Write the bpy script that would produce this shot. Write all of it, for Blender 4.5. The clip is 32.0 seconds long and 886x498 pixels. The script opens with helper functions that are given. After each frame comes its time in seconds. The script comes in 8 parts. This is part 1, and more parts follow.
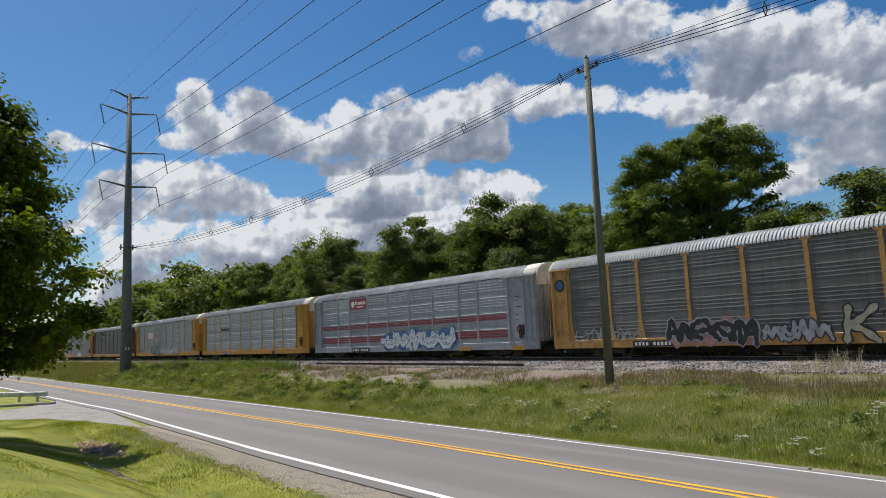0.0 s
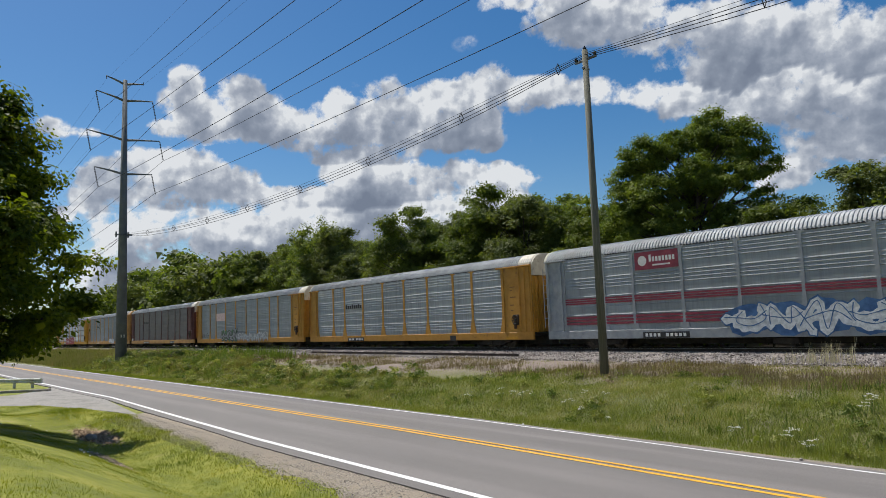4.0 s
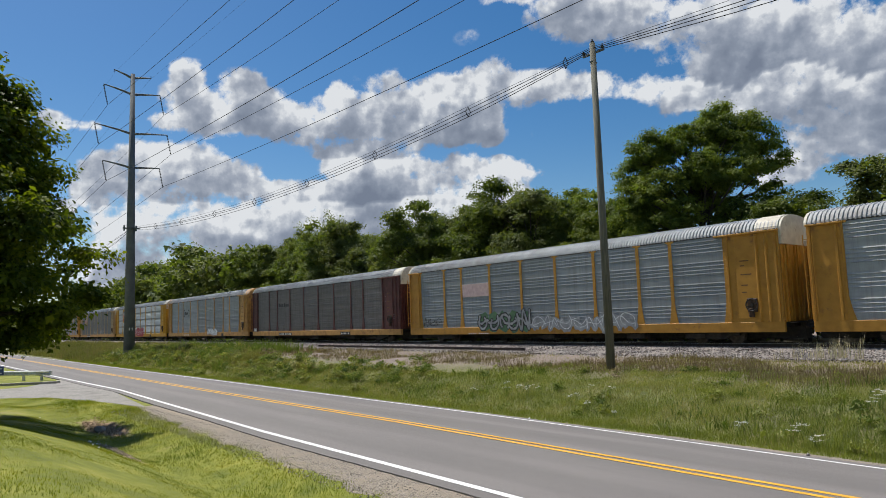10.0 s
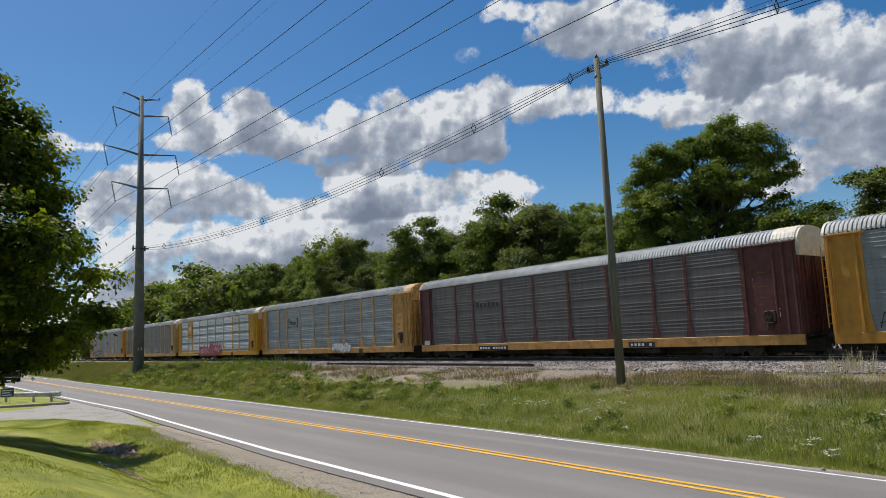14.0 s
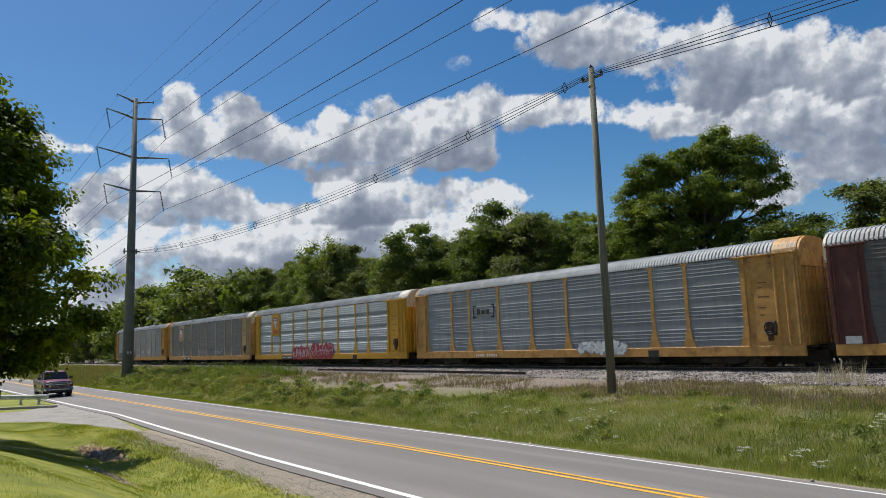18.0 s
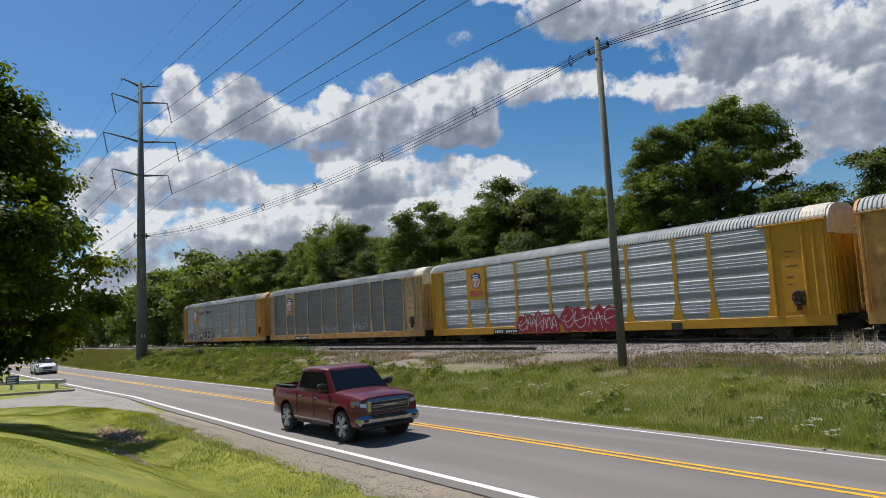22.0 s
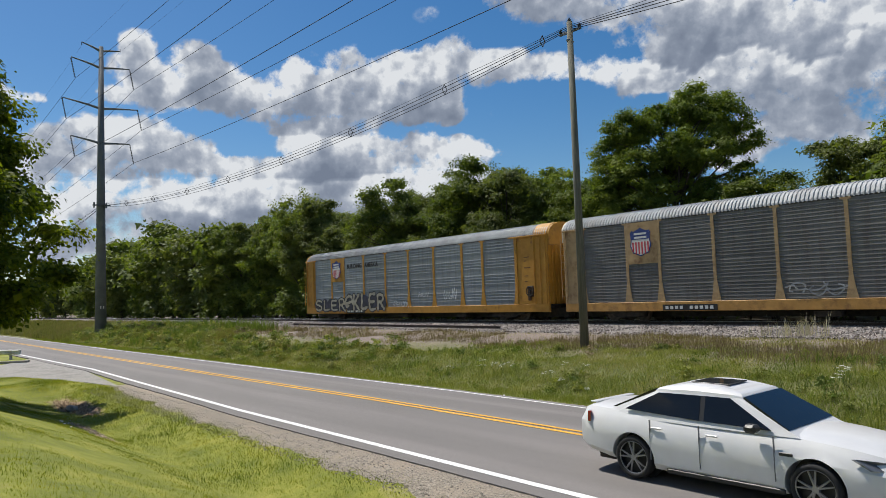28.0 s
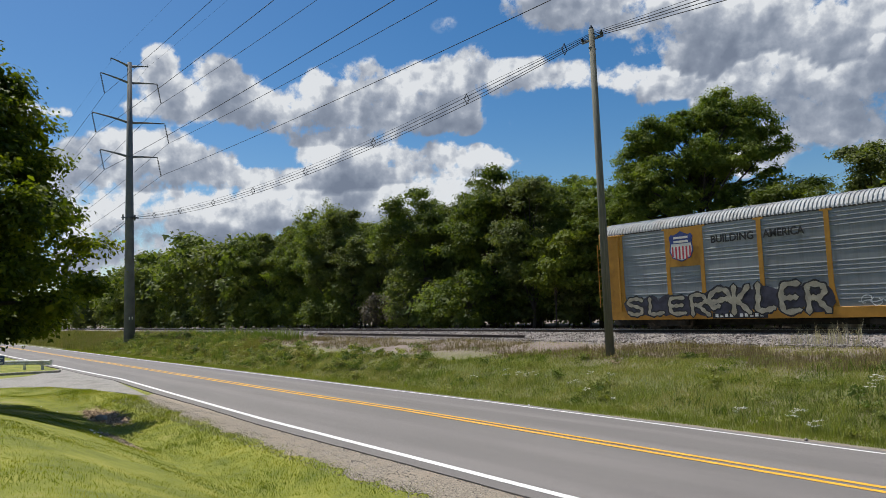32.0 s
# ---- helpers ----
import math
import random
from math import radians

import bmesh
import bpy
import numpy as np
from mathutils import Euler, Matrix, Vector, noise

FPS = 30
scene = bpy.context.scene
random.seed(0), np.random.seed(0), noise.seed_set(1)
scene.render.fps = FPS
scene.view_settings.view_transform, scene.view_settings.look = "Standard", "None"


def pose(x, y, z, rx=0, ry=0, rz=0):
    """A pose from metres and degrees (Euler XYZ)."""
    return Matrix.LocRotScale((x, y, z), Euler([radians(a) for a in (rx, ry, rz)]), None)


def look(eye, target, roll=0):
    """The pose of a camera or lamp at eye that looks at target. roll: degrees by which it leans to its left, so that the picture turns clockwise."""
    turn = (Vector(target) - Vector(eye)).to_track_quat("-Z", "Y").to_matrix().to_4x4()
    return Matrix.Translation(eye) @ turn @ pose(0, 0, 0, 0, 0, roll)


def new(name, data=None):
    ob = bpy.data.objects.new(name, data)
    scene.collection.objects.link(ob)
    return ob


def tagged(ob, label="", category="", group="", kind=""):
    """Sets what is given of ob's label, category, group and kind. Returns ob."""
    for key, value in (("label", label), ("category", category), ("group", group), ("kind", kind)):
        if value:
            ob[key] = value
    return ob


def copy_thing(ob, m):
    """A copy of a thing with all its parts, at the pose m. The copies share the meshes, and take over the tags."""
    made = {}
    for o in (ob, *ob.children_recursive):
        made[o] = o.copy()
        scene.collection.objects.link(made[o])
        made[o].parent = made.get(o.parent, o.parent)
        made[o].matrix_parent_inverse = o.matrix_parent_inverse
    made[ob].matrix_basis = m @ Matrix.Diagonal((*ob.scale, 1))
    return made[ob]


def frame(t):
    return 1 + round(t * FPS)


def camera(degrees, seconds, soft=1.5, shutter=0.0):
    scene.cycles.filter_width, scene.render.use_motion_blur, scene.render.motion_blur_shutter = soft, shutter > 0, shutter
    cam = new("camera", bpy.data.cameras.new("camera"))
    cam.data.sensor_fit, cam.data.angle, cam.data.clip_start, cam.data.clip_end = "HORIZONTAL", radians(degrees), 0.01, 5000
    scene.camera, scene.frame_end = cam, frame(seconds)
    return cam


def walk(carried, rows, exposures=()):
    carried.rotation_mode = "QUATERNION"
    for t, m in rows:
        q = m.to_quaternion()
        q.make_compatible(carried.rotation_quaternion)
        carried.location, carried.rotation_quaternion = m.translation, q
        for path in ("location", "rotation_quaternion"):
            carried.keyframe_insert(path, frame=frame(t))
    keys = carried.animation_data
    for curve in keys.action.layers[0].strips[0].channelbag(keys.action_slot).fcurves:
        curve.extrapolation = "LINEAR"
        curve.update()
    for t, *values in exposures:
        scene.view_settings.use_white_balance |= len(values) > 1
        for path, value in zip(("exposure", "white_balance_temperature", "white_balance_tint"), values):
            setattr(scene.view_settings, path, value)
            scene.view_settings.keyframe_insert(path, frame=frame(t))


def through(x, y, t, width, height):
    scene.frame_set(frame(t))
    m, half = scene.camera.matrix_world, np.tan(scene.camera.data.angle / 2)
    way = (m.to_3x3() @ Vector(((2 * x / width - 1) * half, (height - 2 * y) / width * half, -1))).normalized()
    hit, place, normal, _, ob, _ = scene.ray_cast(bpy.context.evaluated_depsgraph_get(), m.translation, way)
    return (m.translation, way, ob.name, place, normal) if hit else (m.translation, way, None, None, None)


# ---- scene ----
# The camera stands on a lawn and turns a little in the hand. x runs along the railway, y across it, z up; z = 0 is the road's edge.
cam = camera(65.9, 32.0, soft=0.8, shutter=0.0)
EYE = Vector((0.0, 0.0, 3.18))
# seconds, degrees to the left of +y, degrees up, roll
PATH = [
    (0, 50.85, 7.24, -2.54), (0.5, 50.71, 7.21, -2.41), (1, 50.34, 7.20, -2.34), (1.5, 50.08, 7.09, -2.26),
    (2, 50.15, 6.83, -2.26), (2.5, 50.43, 6.71, -2.15), (3, 50.52, 6.72, -2.12), (3.5, 50.49, 6.59, -2.11),
    (5.5, 50.99, 5.92, -2.16), (6, 51.07, 5.98, -2.36), (6.5, 51.38, 6.10, -2.47), (7, 51.71, 6.27, -2.47),
    (7.5, 51.96, 6.55, -2.10), (8, 51.88, 6.71, -1.77), (8.5, 51.69, 6.67, -1.76), (9, 51.46, 6.39, -1.84),
    (9.5, 51.24, 6.07, -1.92), (10, 51.14, 5.91, -1.94), (10.5, 51.20, 5.85, -1.98), (11, 51.41, 5.81, -2.03),
    (11.5, 51.62, 5.86, -2.10), (12, 51.76, 6.08, -2.12), (12.5, 51.76, 6.31, -2.10), (13, 51.66, 6.64, -2.14),
    (13.5, 51.55, 7.04, -2.40), (14, 51.71, 7.30, -2.59), (14.5, 51.94, 7.22, -2.37), (16.5, 50.69, 7.60, -1.92),
    (17, 50.86, 7.57, -1.87), (17.5, 50.98, 7.77, -1.96), (18, 51.08, 7.86, -1.91), (18.5, 51.21, 7.57, -1.76),
    (19, 51.19, 7.14, -1.75), (19.5, 50.80, 6.80, -1.93), (20, 50.47, 6.67, -2.18), (20.5, 50.58, 6.49, -2.56),
    (21, 51.21, 6.25, -2.95), (21.5, 51.75, 6.05, -3.11), (22, 51.89, 6.02, -3.07), (22.5, 51.67, 6.07, -3.05),
    (23, 51.40, 6.19, -2.90), (23.5, 51.10, 6.16, -2.86), (24, 50.87, 6.10, -2.72), (24.5, 50.92, 5.90, -2.61),
    (25, 51.16, 5.51, -2.54), (25.5, 51.26, 5.15, -2.55), (27.5, 49.40, 4.36, -2.09), (28, 49.18, 4.05, -1.93),
    (28.5, 49.30, 4.06, -1.84), (29, 49.64, 4.36, -1.95), (29.5, 50.04, 4.70, -2.11), (30, 50.30, 4.94, -2.15),
    (30.5, 50.46, 5.08, -2.10), (31, 50.61, 5.09, -2.15), (31.5, 50.81, 5.01, -2.18), (32, 51.11, 4.89, -2.20),
]


def aim(yaw, pitch, roll):
    a, b = radians(yaw), radians(pitch)
    ahead = Vector((-math.sin(a) * math.cos(b), math.cos(a) * math.cos(b), math.sin(b)))
    return look(EYE, EYE + ahead, roll)


EXPOSURE = [(0, 0.18), (32, 0.18)]
walk(cam, [(t, aim(yaw, pitch, roll)) for t, yaw, pitch, roll in PATH], EXPOSURE)

# ---- light ----
SUN_DIR = Vector((-0.56, -0.07, 1.0)).normalized()
world = bpy.data.worlds.new("world")
scene.world = world
world.use_nodes = True
wn = world.node_tree
wn.nodes.clear()
sky = wn.nodes.new("ShaderNodeTexSky")
sky.sky_type = "NISHITA"
sky.sun_disc = False
sky.sun_elevation = math.asin(SUN_DIR.z)
sky.sun_rotation = math.atan2(SUN_DIR.x, SUN_DIR.y)
sky.altitude = 250
sky.air_density, sky.dust_density, sky.ozone_density = 1.0, 0.7, 1.45
bg = wn.nodes.new("ShaderNodeBackground")
bg.inputs["Strength"].default_value = 0.082
out = wn.nodes.new("ShaderNodeOutputWorld")
tint = wn.nodes.new("ShaderNodeHueSaturation")
tint.inputs["Saturation"].default_value = 1.42
wn.links.new(sky.outputs[0], tint.inputs["Color"])
wn.links.new(tint.outputs[0], bg.inputs["Color"])
wn.links.new(bg.outputs[0], out.inputs["Surface"])
sun = new("sun", bpy.data.lights.new("sun", "SUN"))
sun.data.energy, sun.data.angle, sun.data.color = 4.8, radians(0.6), (1.0, 0.95, 0.87)
sun.matrix_world = look((0, 0, 50), Vector((0, 0, 50)) - SUN_DIR)

# ---- materials ----
def node(nt, kind, x=0, y=0, **values):
    n = nt.nodes.new(kind)
    n.location = (x, y)
    for key, value in values.items():
        n.inputs[key].default_value = value
    return n


def ramp(nt, source, stops):
    r = nt.nodes.new("ShaderNodeValToRGB")
    while len(r.color_ramp.elements) < len(stops):
        r.color_ramp.elements.new(0.5)
    for e, (pos, col) in zip(r.color_ramp.elements, stops):
        e.position, e.color = pos, (*col, 1)
    nt.links.new(source, r.inputs[0])
    return r


def mixed(nt, fac, a, b, mode="MIX"):
    m = nt.nodes.new("ShaderNodeMix")
    m.data_type, m.blend_type = "RGBA", mode
    for sock, value in ((m.inputs[0], fac), (m.inputs[6], a), (m.inputs[7], b)):
        if isinstance(value, bpy.types.NodeSocket):
            nt.links.new(value, sock)
        elif isinstance(value, (int, float)):
            sock.default_value = value
        else:
            sock.default_value = (*value, 1)
    return m.outputs[2]


def coords(nt, scale=(1, 1, 1), kind="Object"):
    c = nt.nodes.new("ShaderNodeTexCoord")
    m = nt.nodes.new("ShaderNodeMapping")
    m.inputs["Scale"].default_value = scale
    nt.links.new(c.outputs[kind], m.inputs[0])
    return m.outputs[0]


def world_coords(nt, scale=(1, 1, 1)):
    c = nt.nodes.new("ShaderNodeNewGeometry")
    m = nt.nodes.new("ShaderNodeMapping")
    m.inputs["Scale"].default_value = scale
    nt.links.new(c.outputs["Position"], m.inputs[0])
    return m.outputs[0]


def noise_of(nt, where, scale, detail=4.0, rough=0.55):
    n = node(nt, "ShaderNodeTexNoise", Scale=scale, Detail=detail, Roughness=rough)
    nt.links.new(where, n.inputs["Vector"])
    return n.outputs[0]


def fresh(name):
    m = bpy.data.materials.new(name)
    m.use_nodes = True
    nt = m.node_tree
    return m, nt, nt.nodes["Principled BSDF"]


def surface(name, low, high, scale=3.0, rough=0.7, metal=0.0, stain=None, stain_scale=0.6, stain_at=(0.5, 0.7), bump=0.0, bump_scale=40.0, stretch=(1, 1, 1), per_piece=0.0, coat=0.0, fixed=False):
    """Two tones of one colour in grain, larger stains over it, and fine relief."""
    m, nt, p = fresh(name)
    at = world_coords(nt, stretch) if fixed else coords(nt, stretch)
    col = ramp(nt, noise_of(nt, at, scale, 6.0), [(0.35, low), (0.65, high)]).outputs[0]
    if stain:
        f = ramp(nt, noise_of(nt, at, stain_scale, 5.0, 0.65), [(stain_at[0], (0, 0, 0)), (stain_at[1], (1, 1, 1))]).outputs[0]
        col = mixed(nt, f, col, stain)
    if per_piece:
        info = nt.nodes.new("ShaderNodeObjectInfo")
        mr = node(nt, "ShaderNodeMapRange")
        mr.inputs[3].default_value, mr.inputs[4].default_value = 1 - per_piece, 1 + per_piece
        nt.links.new(info.outputs["Random"], mr.inputs[0])
        hsv = nt.nodes.new("ShaderNodeHueSaturation")
        nt.links.new(mr.outputs[0], hsv.inputs["Value"])
        nt.links.new(col, hsv.inputs["Color"])
        col = hsv.outputs[0]
    nt.links.new(col, p.inputs["Base Color"])
    p.inputs["Metallic"].default_value = metal
    rr = node(nt, "ShaderNodeMapRange")
    rr.inputs[3].default_value, rr.inputs[4].default_value = max(rough - 0.1, 0.02), min(rough + 0.1, 1)
    nt.links.new(noise_of(nt, at, scale * 2.3, 3.0), rr.inputs[0])
    nt.links.new(rr.outputs[0], p.inputs["Roughness"])
    p.inputs["Coat Weight"].default_value = coat
    if bump:
        b = node(nt, "ShaderNodeBump", Strength=bump, Distance=0.02)
        nt.links.new(noise_of(nt, at, bump_scale, 4.0), b.inputs["Height"])
        nt.links.new(b.outputs[0], p.inputs["Normal"])
    return m


def leafy(name, tones, through=0.35, scale=0.35, rough=0.6, grain=0.35):
    """Leaves and blades: tone by leaf and by large patches, and light that shines through."""
    m, nt, p = fresh(name)
    geo = nt.nodes.new("ShaderNodeNewGeometry")
    info = nt.nodes.new("ShaderNodeObjectInfo")
    patch = noise_of(nt, world_coords(nt), scale, 3.0)
    add = node(nt, "ShaderNodeMath")
    add.operation = "ADD"
    half = node(nt, "ShaderNodeMath")
    half.operation = "MULTIPLY_ADD"
    half.inputs[1].default_value, half.inputs[2].default_value = grain, 0.075 - grain / 2
    nt.links.new(geo.outputs["Random Per Island"], half.inputs[0])
    nt.links.new(half.outputs[0], add.inputs[0])
    nt.links.new(patch, add.inputs[1])
    n = len(tones)
    col = ramp(nt, add.outputs[0], [(0.25 + 0.6 * i / max(n - 1, 1), c) for i, c in enumerate(tones)]).outputs[0]
    hsv = nt.nodes.new("ShaderNodeHueSaturation")
    mr = node(nt, "ShaderNodeMapRange")
    mr.inputs[3].default_value, mr.inputs[4].default_value = 0.8, 1.2
    nt.links.new(info.outputs["Random"], mr.inputs[0])
    nt.links.new(mr.outputs[0], hsv.inputs["Value"])
    nt.links.new(col, hsv.inputs["Color"])
    nt.links.new(hsv.outputs[0], p.inputs["Base Color"])
    p.inputs["Roughness"].default_value = rough
    p.inputs["Specular IOR Level"].default_value = 0.22
    t = nt.nodes.new("ShaderNodeBsdfTranslucent")
    warm = mixed(nt, 1.0, hsv.outputs[0], (1.2, 1.3, 0.4), "MULTIPLY")
    nt.links.new(warm, t.inputs["Color"])
    ms = nt.nodes.new("ShaderNodeMixShader")
    ms.inputs[0].default_value = through
    o = nt.nodes["Material Output"]
    nt.links.new(p.outputs[0], ms.inputs[1])
    nt.links.new(t.outputs[0], ms.inputs[2])
    nt.links.new(ms.outputs[0], o.inputs["Surface"])
    return m

# ---- mesh helpers ----
def link_mesh(name, me, material, parent=None, label=""):
    ob = new(name, me)
    if material is not None and not me.materials:
        me.materials.append(material)
    if parent is not None:
        ob.parent = parent
    if label:
        ob["label"] = label
    return ob


def part(name, bm, material, parent, label="", smooth=False):
    me = bpy.data.meshes.new(name)
    bm.to_mesh(me)
    bm.free()
    if smooth:
        me.shade_smooth()
    return link_mesh(name, me, material, parent, label)


def grid_mesh(name, verts, faces, smooth=False):
    """A mesh from numpy arrays of points and of triangles or quads."""
    me = bpy.data.meshes.new(name)
    verts, faces = np.asarray(verts, np.float32), np.asarray(faces, np.int32)
    n, k = faces.shape
    me.vertices.add(len(verts))
    me.vertices.foreach_set("co", verts.ravel())
    me.loops.add(n * k)
    me.loops.foreach_set("vertex_index", faces.ravel())
    me.polygons.add(n)
    me.polygons.foreach_set("loop_start", np.arange(n, dtype=np.int32) * k)
    me.update(calc_edges=True)
    if smooth:
        me.shade_smooth()
    else:
        me.shade_flat()
    return me


def add_box(bm, x0, x1, y0, y1, z0, z1, bevel=0.0):
    r = bmesh.ops.create_cube(bm, size=1.0, matrix=Matrix.Translation(((x0 + x1) / 2, (y0 + y1) / 2, (z0 + z1) / 2)) @ Matrix.Diagonal((abs(x1 - x0), abs(y1 - y0), abs(z1 - z0), 1)))
    if bevel:
        edges = {e for v in r["verts"] for e in v.link_edges}
        bmesh.ops.bevel(bm, geom=list(edges), offset=bevel, segments=1, affect="EDGES")
    return bm


def boxes(*rows, bevel=0.0):
    bm = bmesh.new()
    for row in rows:
        add_box(bm, *row, bevel=bevel)
    return bm


def add_rod(bm, a, b, r0, r1=None, sides=8):
    a, b = Vector(a), Vector(b)
    m = Matrix.Translation((a + b) / 2) @ (b - a).to_track_quat("Z", "Y").to_matrix().to_4x4()
    bmesh.ops.create_cone(bm, cap_ends=True, segments=sides, radius1=r0, radius2=r0 if r1 is None else r1, depth=(b - a).length, matrix=m)
    return bm


def rod(a, b, r0, r1=None, sides=8):
    return add_rod(bmesh.new(), a, b, r0, r1, sides)


def prism(outline, y0, y1, axis="y"):
    """An outline in the two other axes, drawn out along one axis from y0 to y1."""
    bm = bmesh.new()
    def at(u, v, w):
        return {"x": (w, u, v), "y": (u, w, v), "z": (u, v, w)}[axis]
    a = [bm.verts.new(at(u, v, y0)) for u, v in outline]
    b = [bm.verts.new(at(u, v, y1)) for u, v in outline]
    n = len(outline)
    bm.faces.new(a)
    bm.faces.new(b[::-1])
    for i in range(n):
        bm.faces.new((a[i], b[i], b[(i + 1) % n], a[(i + 1) % n]))
    bmesh.ops.recalc_face_normals(bm, faces=bm.faces)
    return bm


def thing(name, at, label, category, group="", kind=""):
    e = new(name)
    e.empty_display_size = 0.2
    e.matrix_basis = at
    return tagged(e, label, category, group, kind)


def smoothstep(a, b, v):
    k = np.clip((v - a) / (b - a), 0, 1)
    return k * k * (3 - 2 * k)


def wobble(x, y, scale, seed=0.0):
    """A cheap smooth unevenness of about -1 to 1."""
    return (np.sin(x * scale + 1.3 * np.sin(y * scale * 0.7 + seed)) + np.sin(y * scale * 1.31 + seed * 2.1 + 1.1 * np.sin(x * scale * 0.83))) / 2

# ---- ground, road, railway ----
RAIL_Z, TRACK_Y, SIDE_Y = 1.63, 31.52, 30.0


def lawn_top(x):
    return 0.1 + 0.15 * smoothstep(-41, -32, x) + 1.25 * smoothstep(-33, -15, x)


def drive_edge(y):
    """Where the lawn ends at the drive."""
    return np.interp(y, [-40, 0, 2.8, 4.3, 5.3, 6.1, 6.75, 7.35, 7.85, 8.22, 8.45], [-42, -42, -41.6, -40.9, -39.9, -38.6, -37, -35.2, -33.2, -31.6, -30.6])


def ground_z(x, y):
    x, y = np.broadcast_arrays(np.asarray(x, float), np.asarray(y, float))
    near = (1 - smoothstep(0.5, 6.0, y)) * lawn_top(x)
    drive = smoothstep(-34.5, -31.5, x)
    swale = np.interp(y, [1, 4, 5.6, 6.3, 7.2, 7.8, 8.4], [0, -0.06, -0.36, -0.34, -0.12, -0.065, -0.06]) * drive
    flat = np.interp(y, [8.4, 8.9, 12.4, 15.9, 16.5], [-0.06, -0.05, 0.0, -0.16, -0.18])
    bank = np.interp(y, [16.3, 17.2, 18.2, 20.5, 23.5, 26.2, 28, 35, 38, 60, 4000], [0, -0.08, 0.02, 0.7, 1.02, 1.18, 1.24, 1.1, 0.95, 0.95, 0.95])
    rough = 0.05 * wobble(x, y, 0.9) + 0.03 * wobble(x, y, 2.3, 4)
    z = np.where(y < 8.4, near + swale + rough * smoothstep(8.0, 5.5, y) * 0.7, flat + bank + rough * smoothstep(17.0, 19.0, y) * 1.5)
    slab = -0.045 + 0.008 * np.clip(8.4 - y, 0, 60)
    k = smoothstep(0.15, -0.5, x - drive_edge(y))
    return np.where(y < 8.4, z * (1 - k) + slab * k, z)


gx = np.unique(np.concatenate([np.arange(-95, 12, 0.5), np.arange(-260, -95, 5), np.arange(12, 120, 5), [-4500, -2500, -1200, -700, -400, 200, 400, 900, 2500, 4500]]))
gy = np.unique(np.concatenate([np.arange(-4, 40, 0.3), np.arange(-60, -4, 3), np.arange(40, 100, 5), [-4500, -2000, -900, -400, -150, 150, 300, 700, 1500, 4500]]))
GX, GY = np.meshgrid(gx, gy)
verts = np.stack([GX, GY, ground_z(GX, GY)], -1).reshape(-1, 3)
ii = np.arange(len(gy) * len(gx)).reshape(len(gy), len(gx))
faces = np.stack([ii[:-1, :-1], ii[:-1, 1:], ii[1:, 1:], ii[1:, :-1]], -1).reshape(-1, 4)


def ring(nt, value):
    """One inside a worn patch, falling to nothing outside it."""
    mr = node(nt, "ShaderNodeMapRange")
    mr.inputs[1].default_value, mr.inputs[2].default_value = 1.3, 1.65
    mr.inputs[3].default_value, mr.inputs[4].default_value = 1.0, 0.0
    nt.links.new(value, mr.inputs[0])
    return mr.outputs[0]


